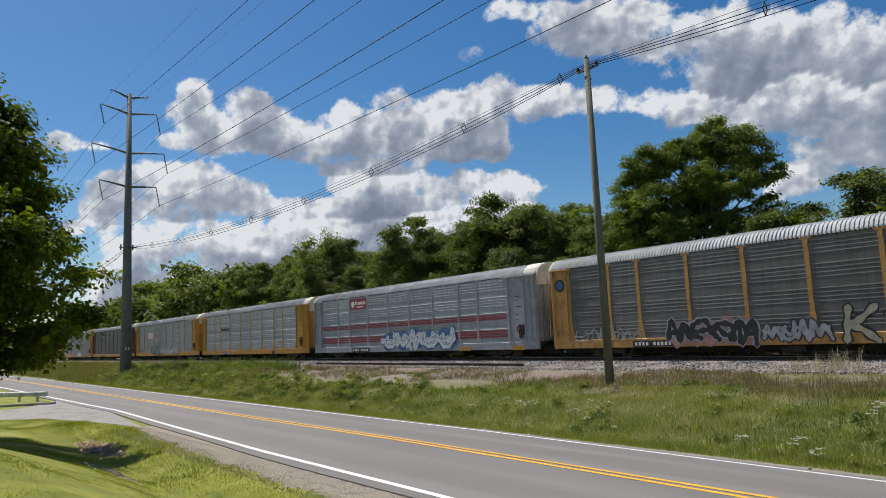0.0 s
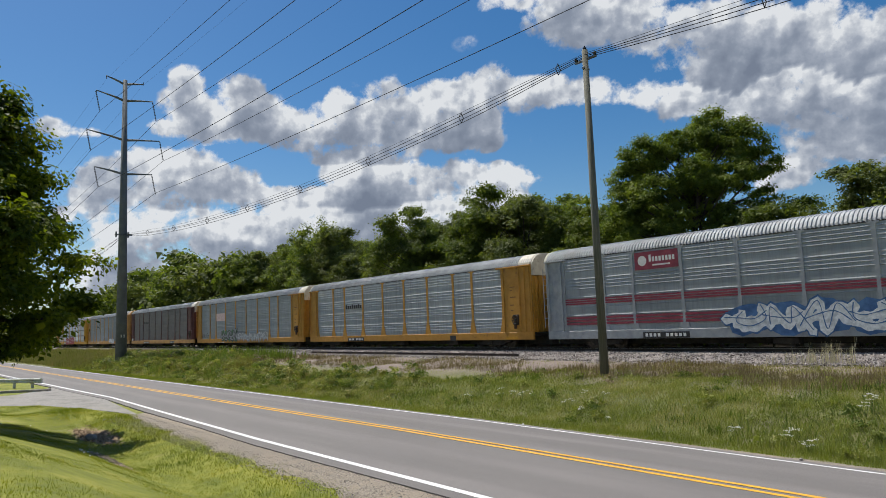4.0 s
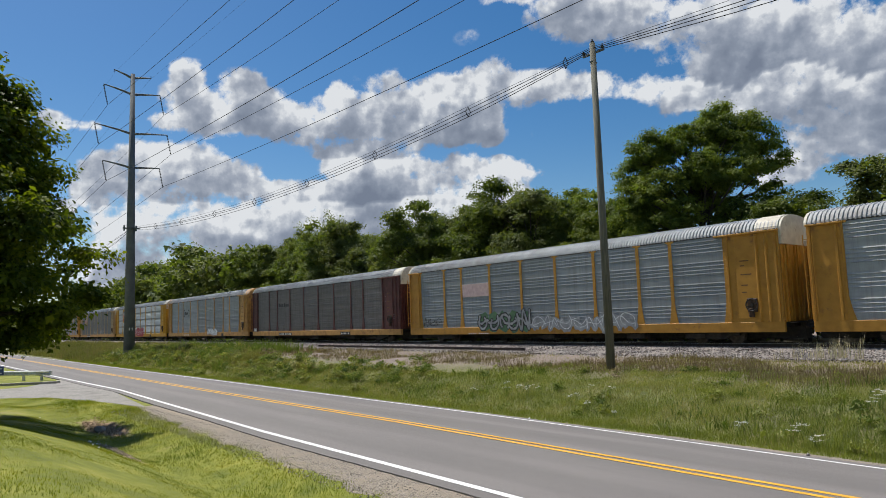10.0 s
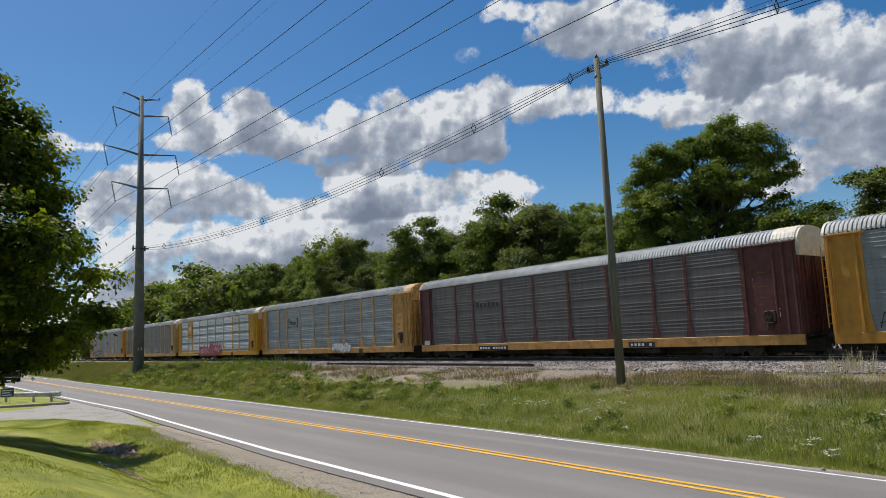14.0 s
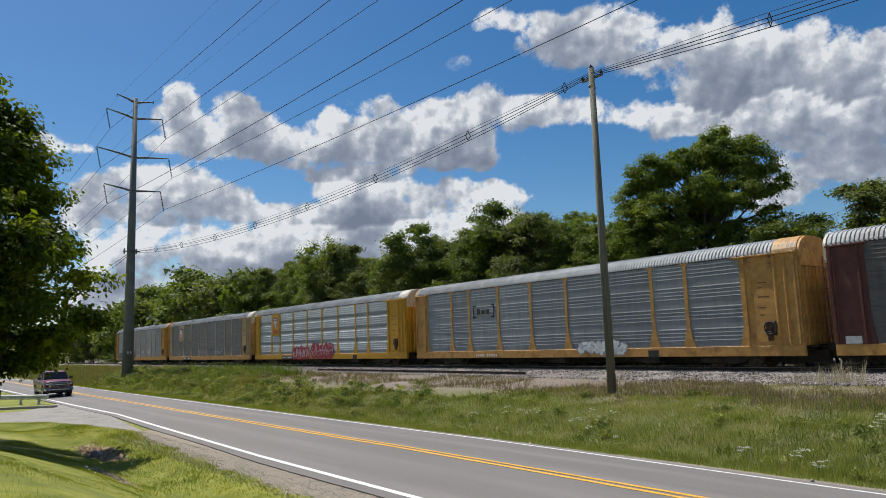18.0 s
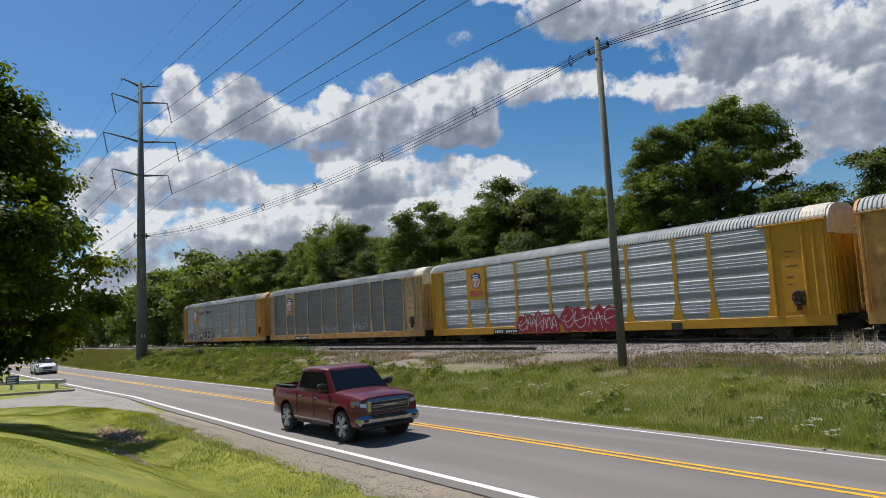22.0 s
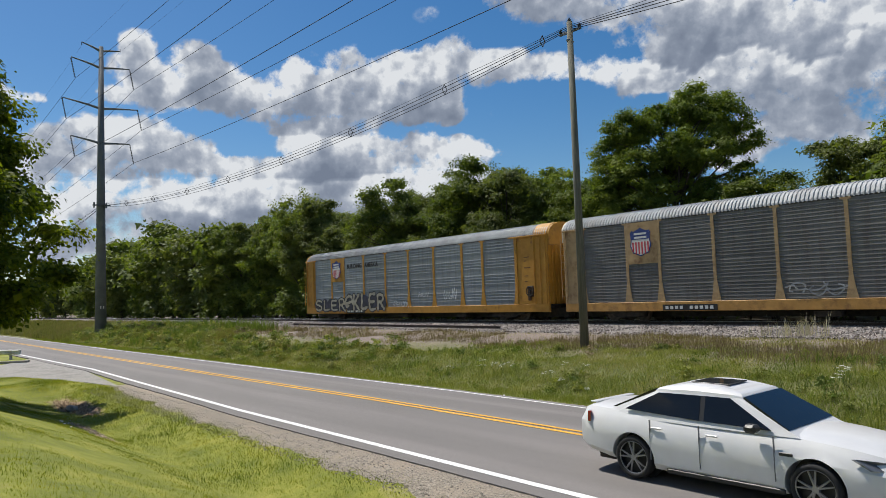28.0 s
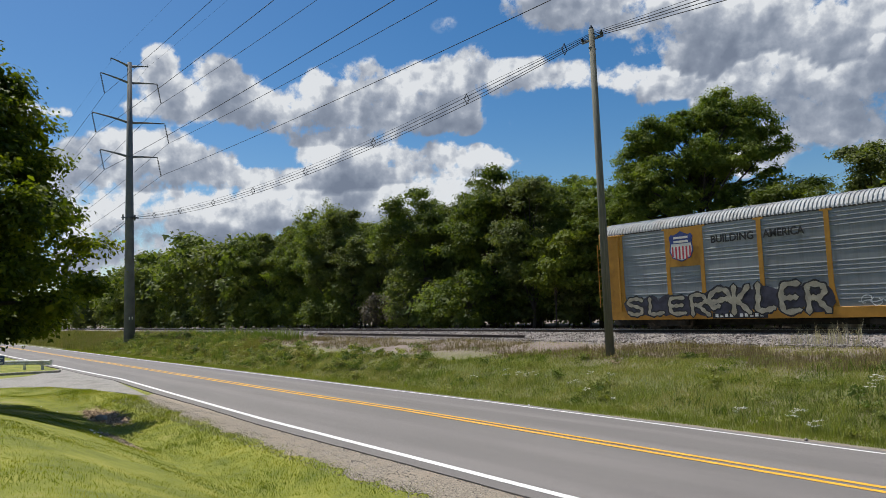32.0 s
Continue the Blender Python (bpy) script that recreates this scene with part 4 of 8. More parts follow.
# the silver car with red stripes
for x0, x1 in zip(POSTS[:-1], POSTS[1:]):
    for z0, z1 in ((2.42, 2.78), (1.3, 1.8)):
        for k in range(3):
            h = (z1 - z0) / 3
            plate("stripe", C2, x0 + 0.07, x1 - 0.07, z0 + k * h, z0 + (k + 0.72) * h, M_STRIPE, y=-0.034)
b = plate("red_badge", C2, 6.75, 9.25, 4.0, 4.9, M_STRIPE, "red name plate with pale bars", y=-0.035)
part("disc", rod((7.2, -0.036, 4.45), (7.2, -0.03, 4.45), 0.26, sides=16), M_STENCIL, b)
for i in range(8):
    part("bar", boxes((7.6 + 0.19 * i, 7.73 + 0.19 * i, -0.036, -0.03, 4.38, 4.62 + 0.12 * (i == 0))), M_STENCIL, b)
part("bar", boxes((7.8, 8.8, -0.036, -0.03, 4.16, 4.24)), M_STENCIL, b)
mark_plate(C2, 7.0, 9.6, 0.55, 0.85, 10)
graffiti(C2, "shwos", 11.6, 20.2, 0.62, 2.1, M_CHROME_WHITE, M_SP_BLUE, 0.52, "large white and blue bubble spray lettering", 8, M_SP_BLUE, inner=M_SP_BLUE)
plate("yellow_mark", C2, 20.8, 21.9, 0.5, 0.75, M_YELLOW, y=-0.075)
plate("yellow_mark", C2, 25.8, 26.8, 0.5, 0.75, M_YELLOW, y=-0.075)
# yellow framed car
bars_word(C3, 6.8, 9.3, 3.2, 3.55, 8, M_BLACK, "dark brand word as bars", y=-0.062)
mark_plate(C3, 7.1, 9.5, 0.55, 0.84, 10)
plate("small_sign", C3, 20.3, 20.9, 0.5, 0.85, M_BLACK, "small dark sign", y=-0.075)
plate("yellow_mark", C3, 25.7, 26.7, 0.55, 0.72, M_YELLOW_BRIGHT, y=-0.075)
# car with the pink label
plate("faded_panel", C4, 6.65, 9.25, 3.0, 3.85, M_PINK, "faded pink name panel")
graffiti(C4, "oskor", 8.3, 12.9, 0.62, 2.0, M_SP_GREY, M_BLACK, 0.2, "black outlined spray lettering over green", 12, M_SP_GREEN)
graffiti(C4, "zwsehnk", 13.0, 20.4, 0.62, 1.7, M_SP_GREY, M_SP_GREY, 0.24, "long pale blurred spray lettering", 13, inner=M_CHROME_WHITE)
graffiti(C4, "woz", 2.4, 4.4, 1.0, 1.8, None, M_BLACK, 0.05, "small dark spray tag", 14)
mark_plate(C4, 7.1, 9.3, 0.55, 0.62, 10, M_YELLOW_OLD)
# brown car
bars_word(C5, 6.9, 9.2, 3.35, 3.7, 6, M_BLACK, "faint dark brand word as bars")
mark_plate(C5, 7.0, 9.8, 0.55, 0.82, 10)
mark_plate(C5, 19.0, 20.6, 0.55, 0.82, 6)
for x0, x1, z0, z1 in ((26.0, 26.9, 3.1, 3.13), (26.0, 26.9, 3.52, 3.55), (26.0, 26.03, 3.1, 3.55), (26.87, 26.9, 3.1, 3.55), (26.1, 26.8, 3.25, 3.35), (26.0, 27.1, 2.05, 2.13), (26.6, 27.1, 1.75, 1.95), (26.3, 27.0, 1.5, 1.6)):
    plate("stencil_bar", C5, x0, x1, z0, z1, M_STENCIL, y=-0.06, thick=0.006)
plate("pale_mark", C5, 1.0, 1.6, 1.0, 1.3, M_STENCIL, y=-0.06)
# the bracketed brand
for x0, x1, z0, z1 in ((6.95, 7.05, 3.1, 3.95), (6.95, 7.25, 3.85, 3.95), (6.95, 7.25, 3.1, 3.2), (8.9, 9.0, 3.1, 3.95), (8.7, 9.0, 3.85, 3.95), (8.7, 9.0, 3.1, 3.2)):
    plate("bracket_bar", C6, x0, x1, z0, z1, M_BLACK, y=-0.042)
bars_word(C6, 7.35, 8.65, 3.35, 3.72, 3, M_BLACK, "dark brand letters as bars", y=-0.042)
mark_plate(C6, 7.0, 9.3, 0.56, 0.84, 10, M_YELLOW_OLD)
plate("yellow_label", C6, 25.95, 27.0, 2.3, 2.6, M_YELLOW_BRIGHT, y=-0.06)
plate("stencil_box", C6, 25.9, 26.8, 3.4, 3.9, M_YELLOW, y=-0.06)
plate("small_sign", C6, 20.3, 20.9, 0.5, 0.85, M_BLACK, "small dark sign", y=-0.075)
graffiti(C6, "zknso", 15.8, 19.0, 0.55, 1.5, M_CHROME_WHITE, M_SP_GREY, 0.26, "scrawled white spray lettering", 17)
# the bright yellow car
plate("yellow_panel", C7, 4.68, 6.5, 2.85, 5.0, M_YELLOW_BRIGHT, "yellow sheet behind the emblem", y=-0.073)
shield(C7, 5.6, 4.15, 0.95, 1.1)
for i in range(2):
    plate("word_bar", C7, 4.95, 6.25, 3.15 + 0.2 * i, 3.25 + 0.2 * i, M_RED, y=-0.085)
mark_plate(C7, 7.1, 9.4, 0.55, 0.84, 10)
M_PERFORATED = surface("perforated_steel", (0.2, 0.215, 0.225), (0.34, 0.36, 0.37), 30, 0.6, metal=0.1, per_piece=0.1)
for x0, x1 in zip(POSTS[:-1], POSTS[1:]):
    for k in range(4):
        if x0 == 4.68 and k > 1:
            continue
        z = 0.97 + 1.0075 * k
        plate("perforated_band", C7, x0 + 0.1, x1 - 0.1, z + 0.075, z + 0.27, M_PERFORATED, y=-0.006, thick=0.008)
graffiti(C7, "shwn", 9.4, 12.7, 0.5, 1.75, M_SP_RED, M_SP_RED, 0.34, "red bubble spray lettering with white lines", 19, M_SP_RED, inner=M_CHROME_WHITE)
graffiti(C7, "sohz", 13.1, 17.0, 0.5, 2.0, M_SP_RED, M_SP_RED, 0.36, "large red bubble spray lettering with white lines", 20, M_SP_RED, inner=M_CHROME_WHITE)
plate("small_sign", C7, 20.3, 20.9, 0.5, 0.85, M_BLACK, "small dark sign", y=-0.075)
# grimy car
plate("tan_panel", C8, 4.75, 6.45, 2.9, 5.0, M_TAN, "tan sheet behind the emblem", y=-0.03)
shield(C8, 5.55, 4.0, 1.2, 1.45)
mark_plate(C8, 6.6, 9.4, 0.55, 0.84, 10)
graffiti(C8, "kso", 12.5, 14.9, 1.0, 1.9, None, M_SP_GREY, 0.08, "faint grey spray scrawl", 23)
graffiti(C8, "nwez", 17.6, 20.2, 1.0, 1.9, None, M_SP_GREY, 0.09, "faint pale spray scrawl", 24)
plate("yellow_label", C8, 25.95, 27.0, 2.4, 2.65, M_YELLOW_BRIGHT, y=-0.06)
# the last car
plate("yellow_panel", C9, 4.68, 6.5, 3.1, 5.0, M_YELLOW, "yellow sheet behind the emblem", y=-0.03)
shield(C9, 5.5, 4.08, 1.3, 1.5)
words(C9, "BUILDING", 7.05, 9.1, 4.08, 0.36, M_BLACK)
words(C9, "AMERICA", 9.52, 11.3, 4.08, 0.36, M_BLACK)
mark_plate(C9, 6.9, 9.5, 0.55, 0.84, 10)
graffiti(C9, "SLER", 2.1, 6.9, 0.7, 1.75, M_SP_CREAM, M_BLACK, 0.24, "cream and grey block spray lettering with black outlines", 31, M_SP_NAVY)
graffiti(C9, "zKLER", 6.7, 12.2, 0.72, 2.1, M_SP_CREAM, M_BLACK, 0.3, "tall cream spray lettering with black outlines", 32, M_SP_NAVY)
graffiti(C9, "zosn", 13.2, 15.0, 0.9, 1.5, None, M_CHROME_WHITE, 0.05, "thin white spray tag", 33)
graffiti(C9, "oer", 18.9, 20.2, 1.3, 2.2, None, M_CHROME_WHITE, 0.06, "round white spray tag", 34)
graffiti(C9, "wer", 16.2, 17.3, 1.6, 2.0, None, M_CHROME_WHITE, 0.04, "small white spray tag", 35)

# ---- power lines ----
M_TOWER = surface("weathered_steel", (0.1, 0.116, 0.132), (0.14, 0.156, 0.172), 1.5, 0.75, metal=0.1, stain=(0.11, 0.115, 0.12), stain_scale=0.7, fixed=True)
M_POLE = surface("pole_wood", (0.105, 0.107, 0.085), (0.18, 0.178, 0.148), 5, 0.9, stretch=(6, 6, 0.3), stain=(0.11, 0.1, 0.075), stain_scale=1.2, bump=0.5, bump_scale=16)
M_WIRE = surface("wire", (0.012, 0.013, 0.016), (0.02, 0.021, 0.025), 3, 0.95)
M_INSUL = surface("insulator", (0.03, 0.031, 0.036), (0.05, 0.052, 0.06), 4, 0.7)
TOWER_X, TOWER_Y, TOWER_TOP, SPAN = -81.5, 20.55, 32.6, 190.0


def arm_bm(side, reach, z_root, z_tip):
    """A tapered arm that bows upward a little to its tip."""
    bm = bmesh.new()
    pts = [Vector((0, side * (0.2 + (reach - 0.2) * f), z_root + (z_tip - z_root) * f ** 0.8)) for f in (0, 0.33, 0.66, 1)]
    for i, (a, b) in enumerate(zip(pts[:-1], pts[1:])):
        add_rod(bm, a, b, 0.15 - 0.03 * i, 0.12 - 0.03 * i, 6)
    return bm


ARMS = [(32.15, 32.75, 2.0, False), (30.2, 30.85, 3.05, True), (25.55, 26.2, 3.9, True), (21.6, 22.1, 3.05, True)]


def tower(x, label):
    base = float(ground_z(x, TOWER_Y))
    t = thing("transmission_tower", pose(x, TOWER_Y, 0), label, "power pylon", "pylons")
    part("mast", rod((0, 0, base - 0.3), (0, 0, TOWER_TOP), 0.62, 0.24, 12), M_TOWER, t, smooth=True)
    part("base_plate", rod((0, 0, base - 0.1), (0, 0, base + 0.12), 0.85, 0.85, 12), M_TOWER, t)
    part("number_plate", boxes((0.5, 0.56, -0.2, 0.2, base + 2.6, base + 2.9)), M_STENCIL, t, "small pale sign plate")
    for root, tip, reach, hung in ARMS:
        for side in (-1, 1):
            a = part("arm", arm_bm(side, reach, root, tip if side < 0 else tip - 0.25), M_TOWER, t)
            if hung:
                bm, z1 = bmesh.new(), (tip if side < 0 else tip - 0.25)
                for i in range(12):
                    add_rod(bm, (0, side * reach * (1 - 0.006 * i * 0) + 0.035 * i, z1 - 0.15 - 0.18 * i), (0, side * reach + 0.035 * i, z1 - 0.23 - 0.18 * i), 0.1, 0.04, 8)
                add_rod(bm, (0, side * reach, z1), (0, side * reach + 0.42, z1 - 2.3), 0.025, sides=5)
                part("insulator", bm, M_INSUL, a, "dark string insulator")
            else:
                part("shield_clamp", rod((0, side * reach, tip), (0, side * reach, tip - 0.35), 0.04, sides=5), M_INSUL, a)
    return t


for tx in (TOWER_X, TOWER_X - SPAN, TOWER_X + SPAN):
    tower(tx, "grey steel transmission tower with six arms")


def cable(points, radius, name, label, sides=5):
    cu = bpy.data.curves.new(name, "CURVE")
    cu.dimensions = "3D"
    cu.bevel_depth, cu.bevel_resolution = radius, 1
    sp = cu.splines.new("POLY")
    sp.points.add(len(points) - 1)
    for p, co in zip(sp.points, points):
        p.co = (*co, 1)
    cu.materials.append(M_WIRE)
    return tagged(new(name, cu), label, "cable", "power lines")


def hang(a, b, sag, n=40):
    a, b = Vector(a), Vector(b)
    return [a.lerp(b, i / n) - Vector((0, 0, 4 * sag * (i / n) * (1 - i / n))) for i in range(n + 1)]


for y, z, sag in ((17.95, 28.55, 3.4), (24.05, 28.3, 3.1), (17.1, 23.9, 3.13), (24.8, 23.6, 2.82), (17.95, 19.85, 2.71), (24.05, 19.75, 2.54)):
    for x in (TOWER_X, TOWER_X - SPAN):
        cable(hang((x, y, z), (x + SPAN, y, z), sag), 0.02, "power_cable", "dark high-voltage conductor slung between towers")
for y in (18.6, 22.5):
    for x in (TOWER_X, TOWER_X - SPAN):
        cable(hang((x, y, 32.4), (x + SPAN, y, 32.4), 3.0), 0.007, "shield_wire", "thin shield wire between tower tops")

# the wooden pole and the spaced cable bundle that it carries
POLE = Vector((-18.2, 23.45, 0.8))


def wood_pole(at, top, label):
    p = thing("utility_pole", pose(*at), label, "utility pole", "wooden poles")
    part("post", rod((0, 0, -0.4), (0, 0, top - at[2]), 0.185, 0.125, 14), M_POLE, p, smooth=True)
    h = top - at[2]
    part("bracket", boxes((-0.55, 0.6, -0.05, 0.05, h - 0.5, h - 0.42), (-0.06, 0.06, -0.2, 0.2, h - 0.9, h - 0.82), bevel=0.01), M_TOWER, p, "steel bracket")
    for x, z in ((-0.5, -0.34), (0.52, -0.34), (0.0, 0.06)):
        bm = rod((x, 0, h + z - 0.1), (x, 0, h + z + 0.12), 0.05, 0.03)
        add_rod(bm, (x, 0, h + z - 0.02), (x, 0, h + z + 0.03), 0.085, 0.085, 10)
        part("insulator", bm, M_INSUL, p)
    return p


wood_pole(POLE, 15.0, "tall weathered grey-brown wooden utility pole on the bank")
wood_pole((45.0, 26.5, float(ground_z(45, 26.5))), 15.4, "wooden utility pole further along the line")
PT, TT = Vector((-18.2, 23.45, 14.75)), Vector((TOWER_X + 0.6, 20.5, 14.55))
NP, BACK = Vector((45.0, 26.5, 15.2)), Vector((TOWER_X - 62, 20.0, 14.0))
OFFS = [(0, 0.28), (0.0, -0.28), (-0.2, 0.0), (0.2, 0.0)]
for a, b, sag, n in ((TT, PT, 1.72, 8), (PT, NP, 1.3, 7), (BACK, TT, 1.5, 0)):
    for dy, dz in OFFS:
        pts = hang(a, b, sag)
        pts = [p + Vector((0, dy, dz)) * min(1, 0.35 + 6 * min(i, 40 - i) / 40) for i, p in enumerate(pts)]
        cable(pts, 0.016 if dz < 0.2 else 0.009, "bundle_cable", "dark cable of a spaced bundle on the wooden pole")
    for i in range(n):
        f = (0.122, 0.236, 0.359, 0.481, 0.61, 0.74, 0.873, 0.976)[i]
        c = a.lerp(b, f) - Vector((0, 0, 4 * sag * f * (1 - f)))
        s = thing("cable_spacer", Matrix.Translation(c), "small dark diamond spacer on the cable bundle", "spacer", "cable spacers")
        bm = bmesh.new()
        ring = [(0, 0, 0.27), (0, 0.17, 0), (0, 0, -0.27), (0, -0.17, 0)]
        for k in range(4):
            add_rod(bm, ring[k], ring[(k + 1) % 4], 0.02, sides=5)
        part("frame", bm, M_INSUL, s)
part_clamp = thing("cable_clamp", pose(TOWER_X + 0.5, 20.5, 14.55), "steel clamp holding the bundle on the tower", "clamp")
part("bar", boxes((-0.1, 0.1, -0.9, 0.9, -0.06, 0.06), (-0.05, 0.3, -0.85, -0.75, -0.3, 0.3), (-0.05, 0.3, 0.4, 0.5, -0.3, 0.3)), M_TOWER, part_clamp)

# ---- trees ----
LEAF = leafy("leaf_maple", [(0.024, 0.042, 0.006), (0.07, 0.105, 0.01), (0.18, 0.22, 0.016), (0.3, 0.32, 0.026)], 0.48, 0.55, grain=0.2)
LEAF_WALNUT = leafy("leaf_walnut", [(0.034, 0.056, 0.013), (0.082, 0.118, 0.022), (0.148, 0.188, 0.032), (0.2, 0.235, 0.042)], 0.42, 0.5, grain=0.2)
LEAF_FOREST = leafy("leaf_forest", [(0.04, 0.06, 0.017), (0.09, 0.122, 0.029), (0.155, 0.195, 0.044), (0.21, 0.24, 0.056)], 0.4, 0.2, grain=0.2)
LEAF_PALE = leafy("leaf_pale", [(0.07, 0.09, 0.032), (0.13, 0.155, 0.05), (0.195, 0.22, 0.07)], 0.42, 0.25, grain=0.2)
LEAF_VINE = leafy("leaf_vine", [(0.09, 0.12, 0.02), (0.17, 0.21, 0.03), (0.22, 0.25, 0.04)], 0.4, 0.5, grain=0.2)
LEAF_DEAD = leafy("leaf_dead", [(0.075, 0.07, 0.055), (0.115, 0.105, 0.085), (0.15, 0.125, 0.105)], 0.2, 0.4, grain=0.3)
M_BARK = surface("bark", (0.03, 0.025, 0.02), (0.09, 0.075, 0.06), 6, 0.95, stretch=(3, 3, 0.6), bump=0.8, bump_scale=12, fixed=True)


def leaf_cloud(rng, lobes, n, size, flat=0.5, kite=False):
    """n leaves on the upper shells of pads of foliage (x, y, z, radius across, radius up), with coarser leaves inside them: points and faces."""
    lobes = np.asarray(lobes, float)
    area = lobes[:, 3] ** 1.3 * lobes[:, 4] ** 0.7
    twigs = max(n // 14, 1)
    pick = rng.choice(len(lobes), twigs, p=area / area.sum())
    d = rng.normal(size=(twigs, 3))
    d[:, 2] = np.where(d[:, 2] < 0, d[:, 2] * 0.55, d[:, 2])
    d /= np.linalg.norm(d, axis=1, keepdims=True)
    lump = 1 + 0.2 * np.sin(d[:, 0] * 5 + pick) * np.sin(d[:, 1] * 6 + 2 * pick) + 0.12 * np.sin(d[:, 2] * 9 + pick)
    inner = rng.random(twigs) < 0.16
    r = np.where(inner, rng.uniform(0.1, 0.6, twigs), rng.uniform(0.72, 1.0, twigs)) * lump
    centre = lobes[pick, :3] + d * r[:, None] * lobes[pick][:, [3, 3, 4]]
    k = np.arange(n) % twigs
    c = centre[k] + rng.normal(size=(n, 3)) * size * 1.5 * np.array([1, 1, 0.55])
    out = d[k] * 0.6 + rng.normal(size=(n, 3)) * 0.34 + np.array([0, 0, flat])
    out /= np.linalg.norm(out, axis=1, keepdims=True)
    along = d[k] * 0.8 + rng.normal(size=(n, 3)) + np.array([0, 0, -0.35])
    along -= out * (along * out).sum(1, keepdims=True)
    along /= np.linalg.norm(along, axis=1, keepdims=True)
    across = np.cross(out, along)
    s = (size * rng.uniform(0.6, 1.3, n) * np.where(inner[k], 2.0, 1.0))[:, None]
    tip = c + along * s * 0.7 - out * s * 0.16
    if kite:
        v = np.stack([c - along * s * 0.5, c + across * s * 0.4 + along * s * 0.02, tip, c - across * s * 0.4 + along * s * 0.02], 1).reshape(-1, 3)
        return v, np.arange(len(v)).reshape(-1, 4)
    v = np.stack([c - along * s * 0.5 + across * s * 0.42, c - along * s * 0.5 - across * s * 0.42, tip], 1).reshape(-1, 3)
    return v, np.arange(len(v)).reshape(-1, 3)


def limb_bm(rng, base, targets, r0, top):
    """A trunk from base to top, with limbs that leave it and bend to their targets."""
    bm = bmesh.new()
    base, top = Vector(base), Vector(top)
    pts = [base.lerp(top, f) + Vector((rng.uniform(-1, 1), rng.uniform(-1, 1), 0)) * 0.12 * (0 < f < 1) for f in (0, 0.25, 0.5, 0.75, 1)]
    for i, (a, b) in enumerate(zip(pts[:-1], pts[1:])):
        add_rod(bm, a, b, r0 * (1 - 0.22 * i), r0 * (1 - 0.22 * (i + 1)) + 0.02, 8)
    for tgt in targets:
        tgt = Vector(tgt)
        f = min(max((tgt.z - base.z) / max(top.z - base.z, 0.1) - rng.uniform(0.2, 0.4), 0.15), 0.85)
        a = base.lerp(top, f)
        mid = a.lerp(tgt, 0.5) + Vector((0, 0, 0.12 * (tgt - a).length))
        rr = r0 * (1 - 0.8 * f) * 0.5
        add_rod(bm, a, mid, rr, rr * 0.65, 6)
        add_rod(bm, mid, tgt, rr * 0.65, rr * 0.2, 5)
    return bm


def tree(name, at, label, lobes, n, size, leaf, trunk_r, top, seed, category="tree", group="", limbs=16, flat=0.5, kite=False):
    rng = np.random.default_rng(seed)
    t = thing(name, pose(*at), label, category, group)
    v, f = leaf_cloud(rng, lobes, n, size, flat, kite)
    me = grid_mesh("crown", v, f)
    link_mesh("crown", me, leaf, t)
    lo = list(lobes)
    rng.shuffle(lo)
    part("trunk", limb_bm(random.Random(seed), (0, 0, -0.3), [q[:3] for q in lo[:limbs]], trunk_r, top), M_BARK, t)
    return t


def dome_lobes(seed, height, radius, low, count, lobe=0.3, skirt=False):
    """Lobes over a crown that reaches from low to height."""
    r = random.Random(seed)
    rows = []
    for i in range(count):
        f = (i + 0.5) / count
        a = i * 2.39996 + r.uniform(-0.4, 0.4)
        z = low + (height - low) * (0.08 + 0.84 * f)
        wide = radius * (1 - abs(2 * f - 0.85) ** 2.2 * 0.55) * r.uniform(0.45, 0.85)
        if skirt:
            wide = radius * (1.0 - 0.75 * max(0, f - 0.35) ** 1.4 / 0.55) * math.sqrt(r.uniform(0.12, 0.9))
        if f > 0.9:
            wide *= 0.4
        s = radius * lobe * r.uniform(0.75, 1.3)
        rows.append((math.cos(a) * wide, math.sin(a) * wide, z, s, s * 0.75))
    return rows


def crown_lobes(seed, profile, count, size, core=0.45, ratio=0.72):
    """Lobes that fill a crown whose radius follows the profile of heights and radii."""
    r = random.Random(seed)
    zs, rs = zip(*profile)
    rows = []
    while len(rows) < count:
        z = r.uniform(zs[0], zs[-1])
        wide = float(np.interp(z, zs, rs))
        if r.random() > wide / max(rs):
            continue
        s = size * r.uniform(0.65, 1.35)
        a = r.uniform(0, 6.283)
        out = max(wide - 0.8 * s, 0.1) * (core + (1 - core) * math.sqrt(r.random())) * (1 + 0.07 * math.sin(3 * a + z) + r.uniform(-0.06, 0.05))
        rows.append((math.cos(a) * out, math.sin(a) * out, z, s, s * ratio))
    return rows


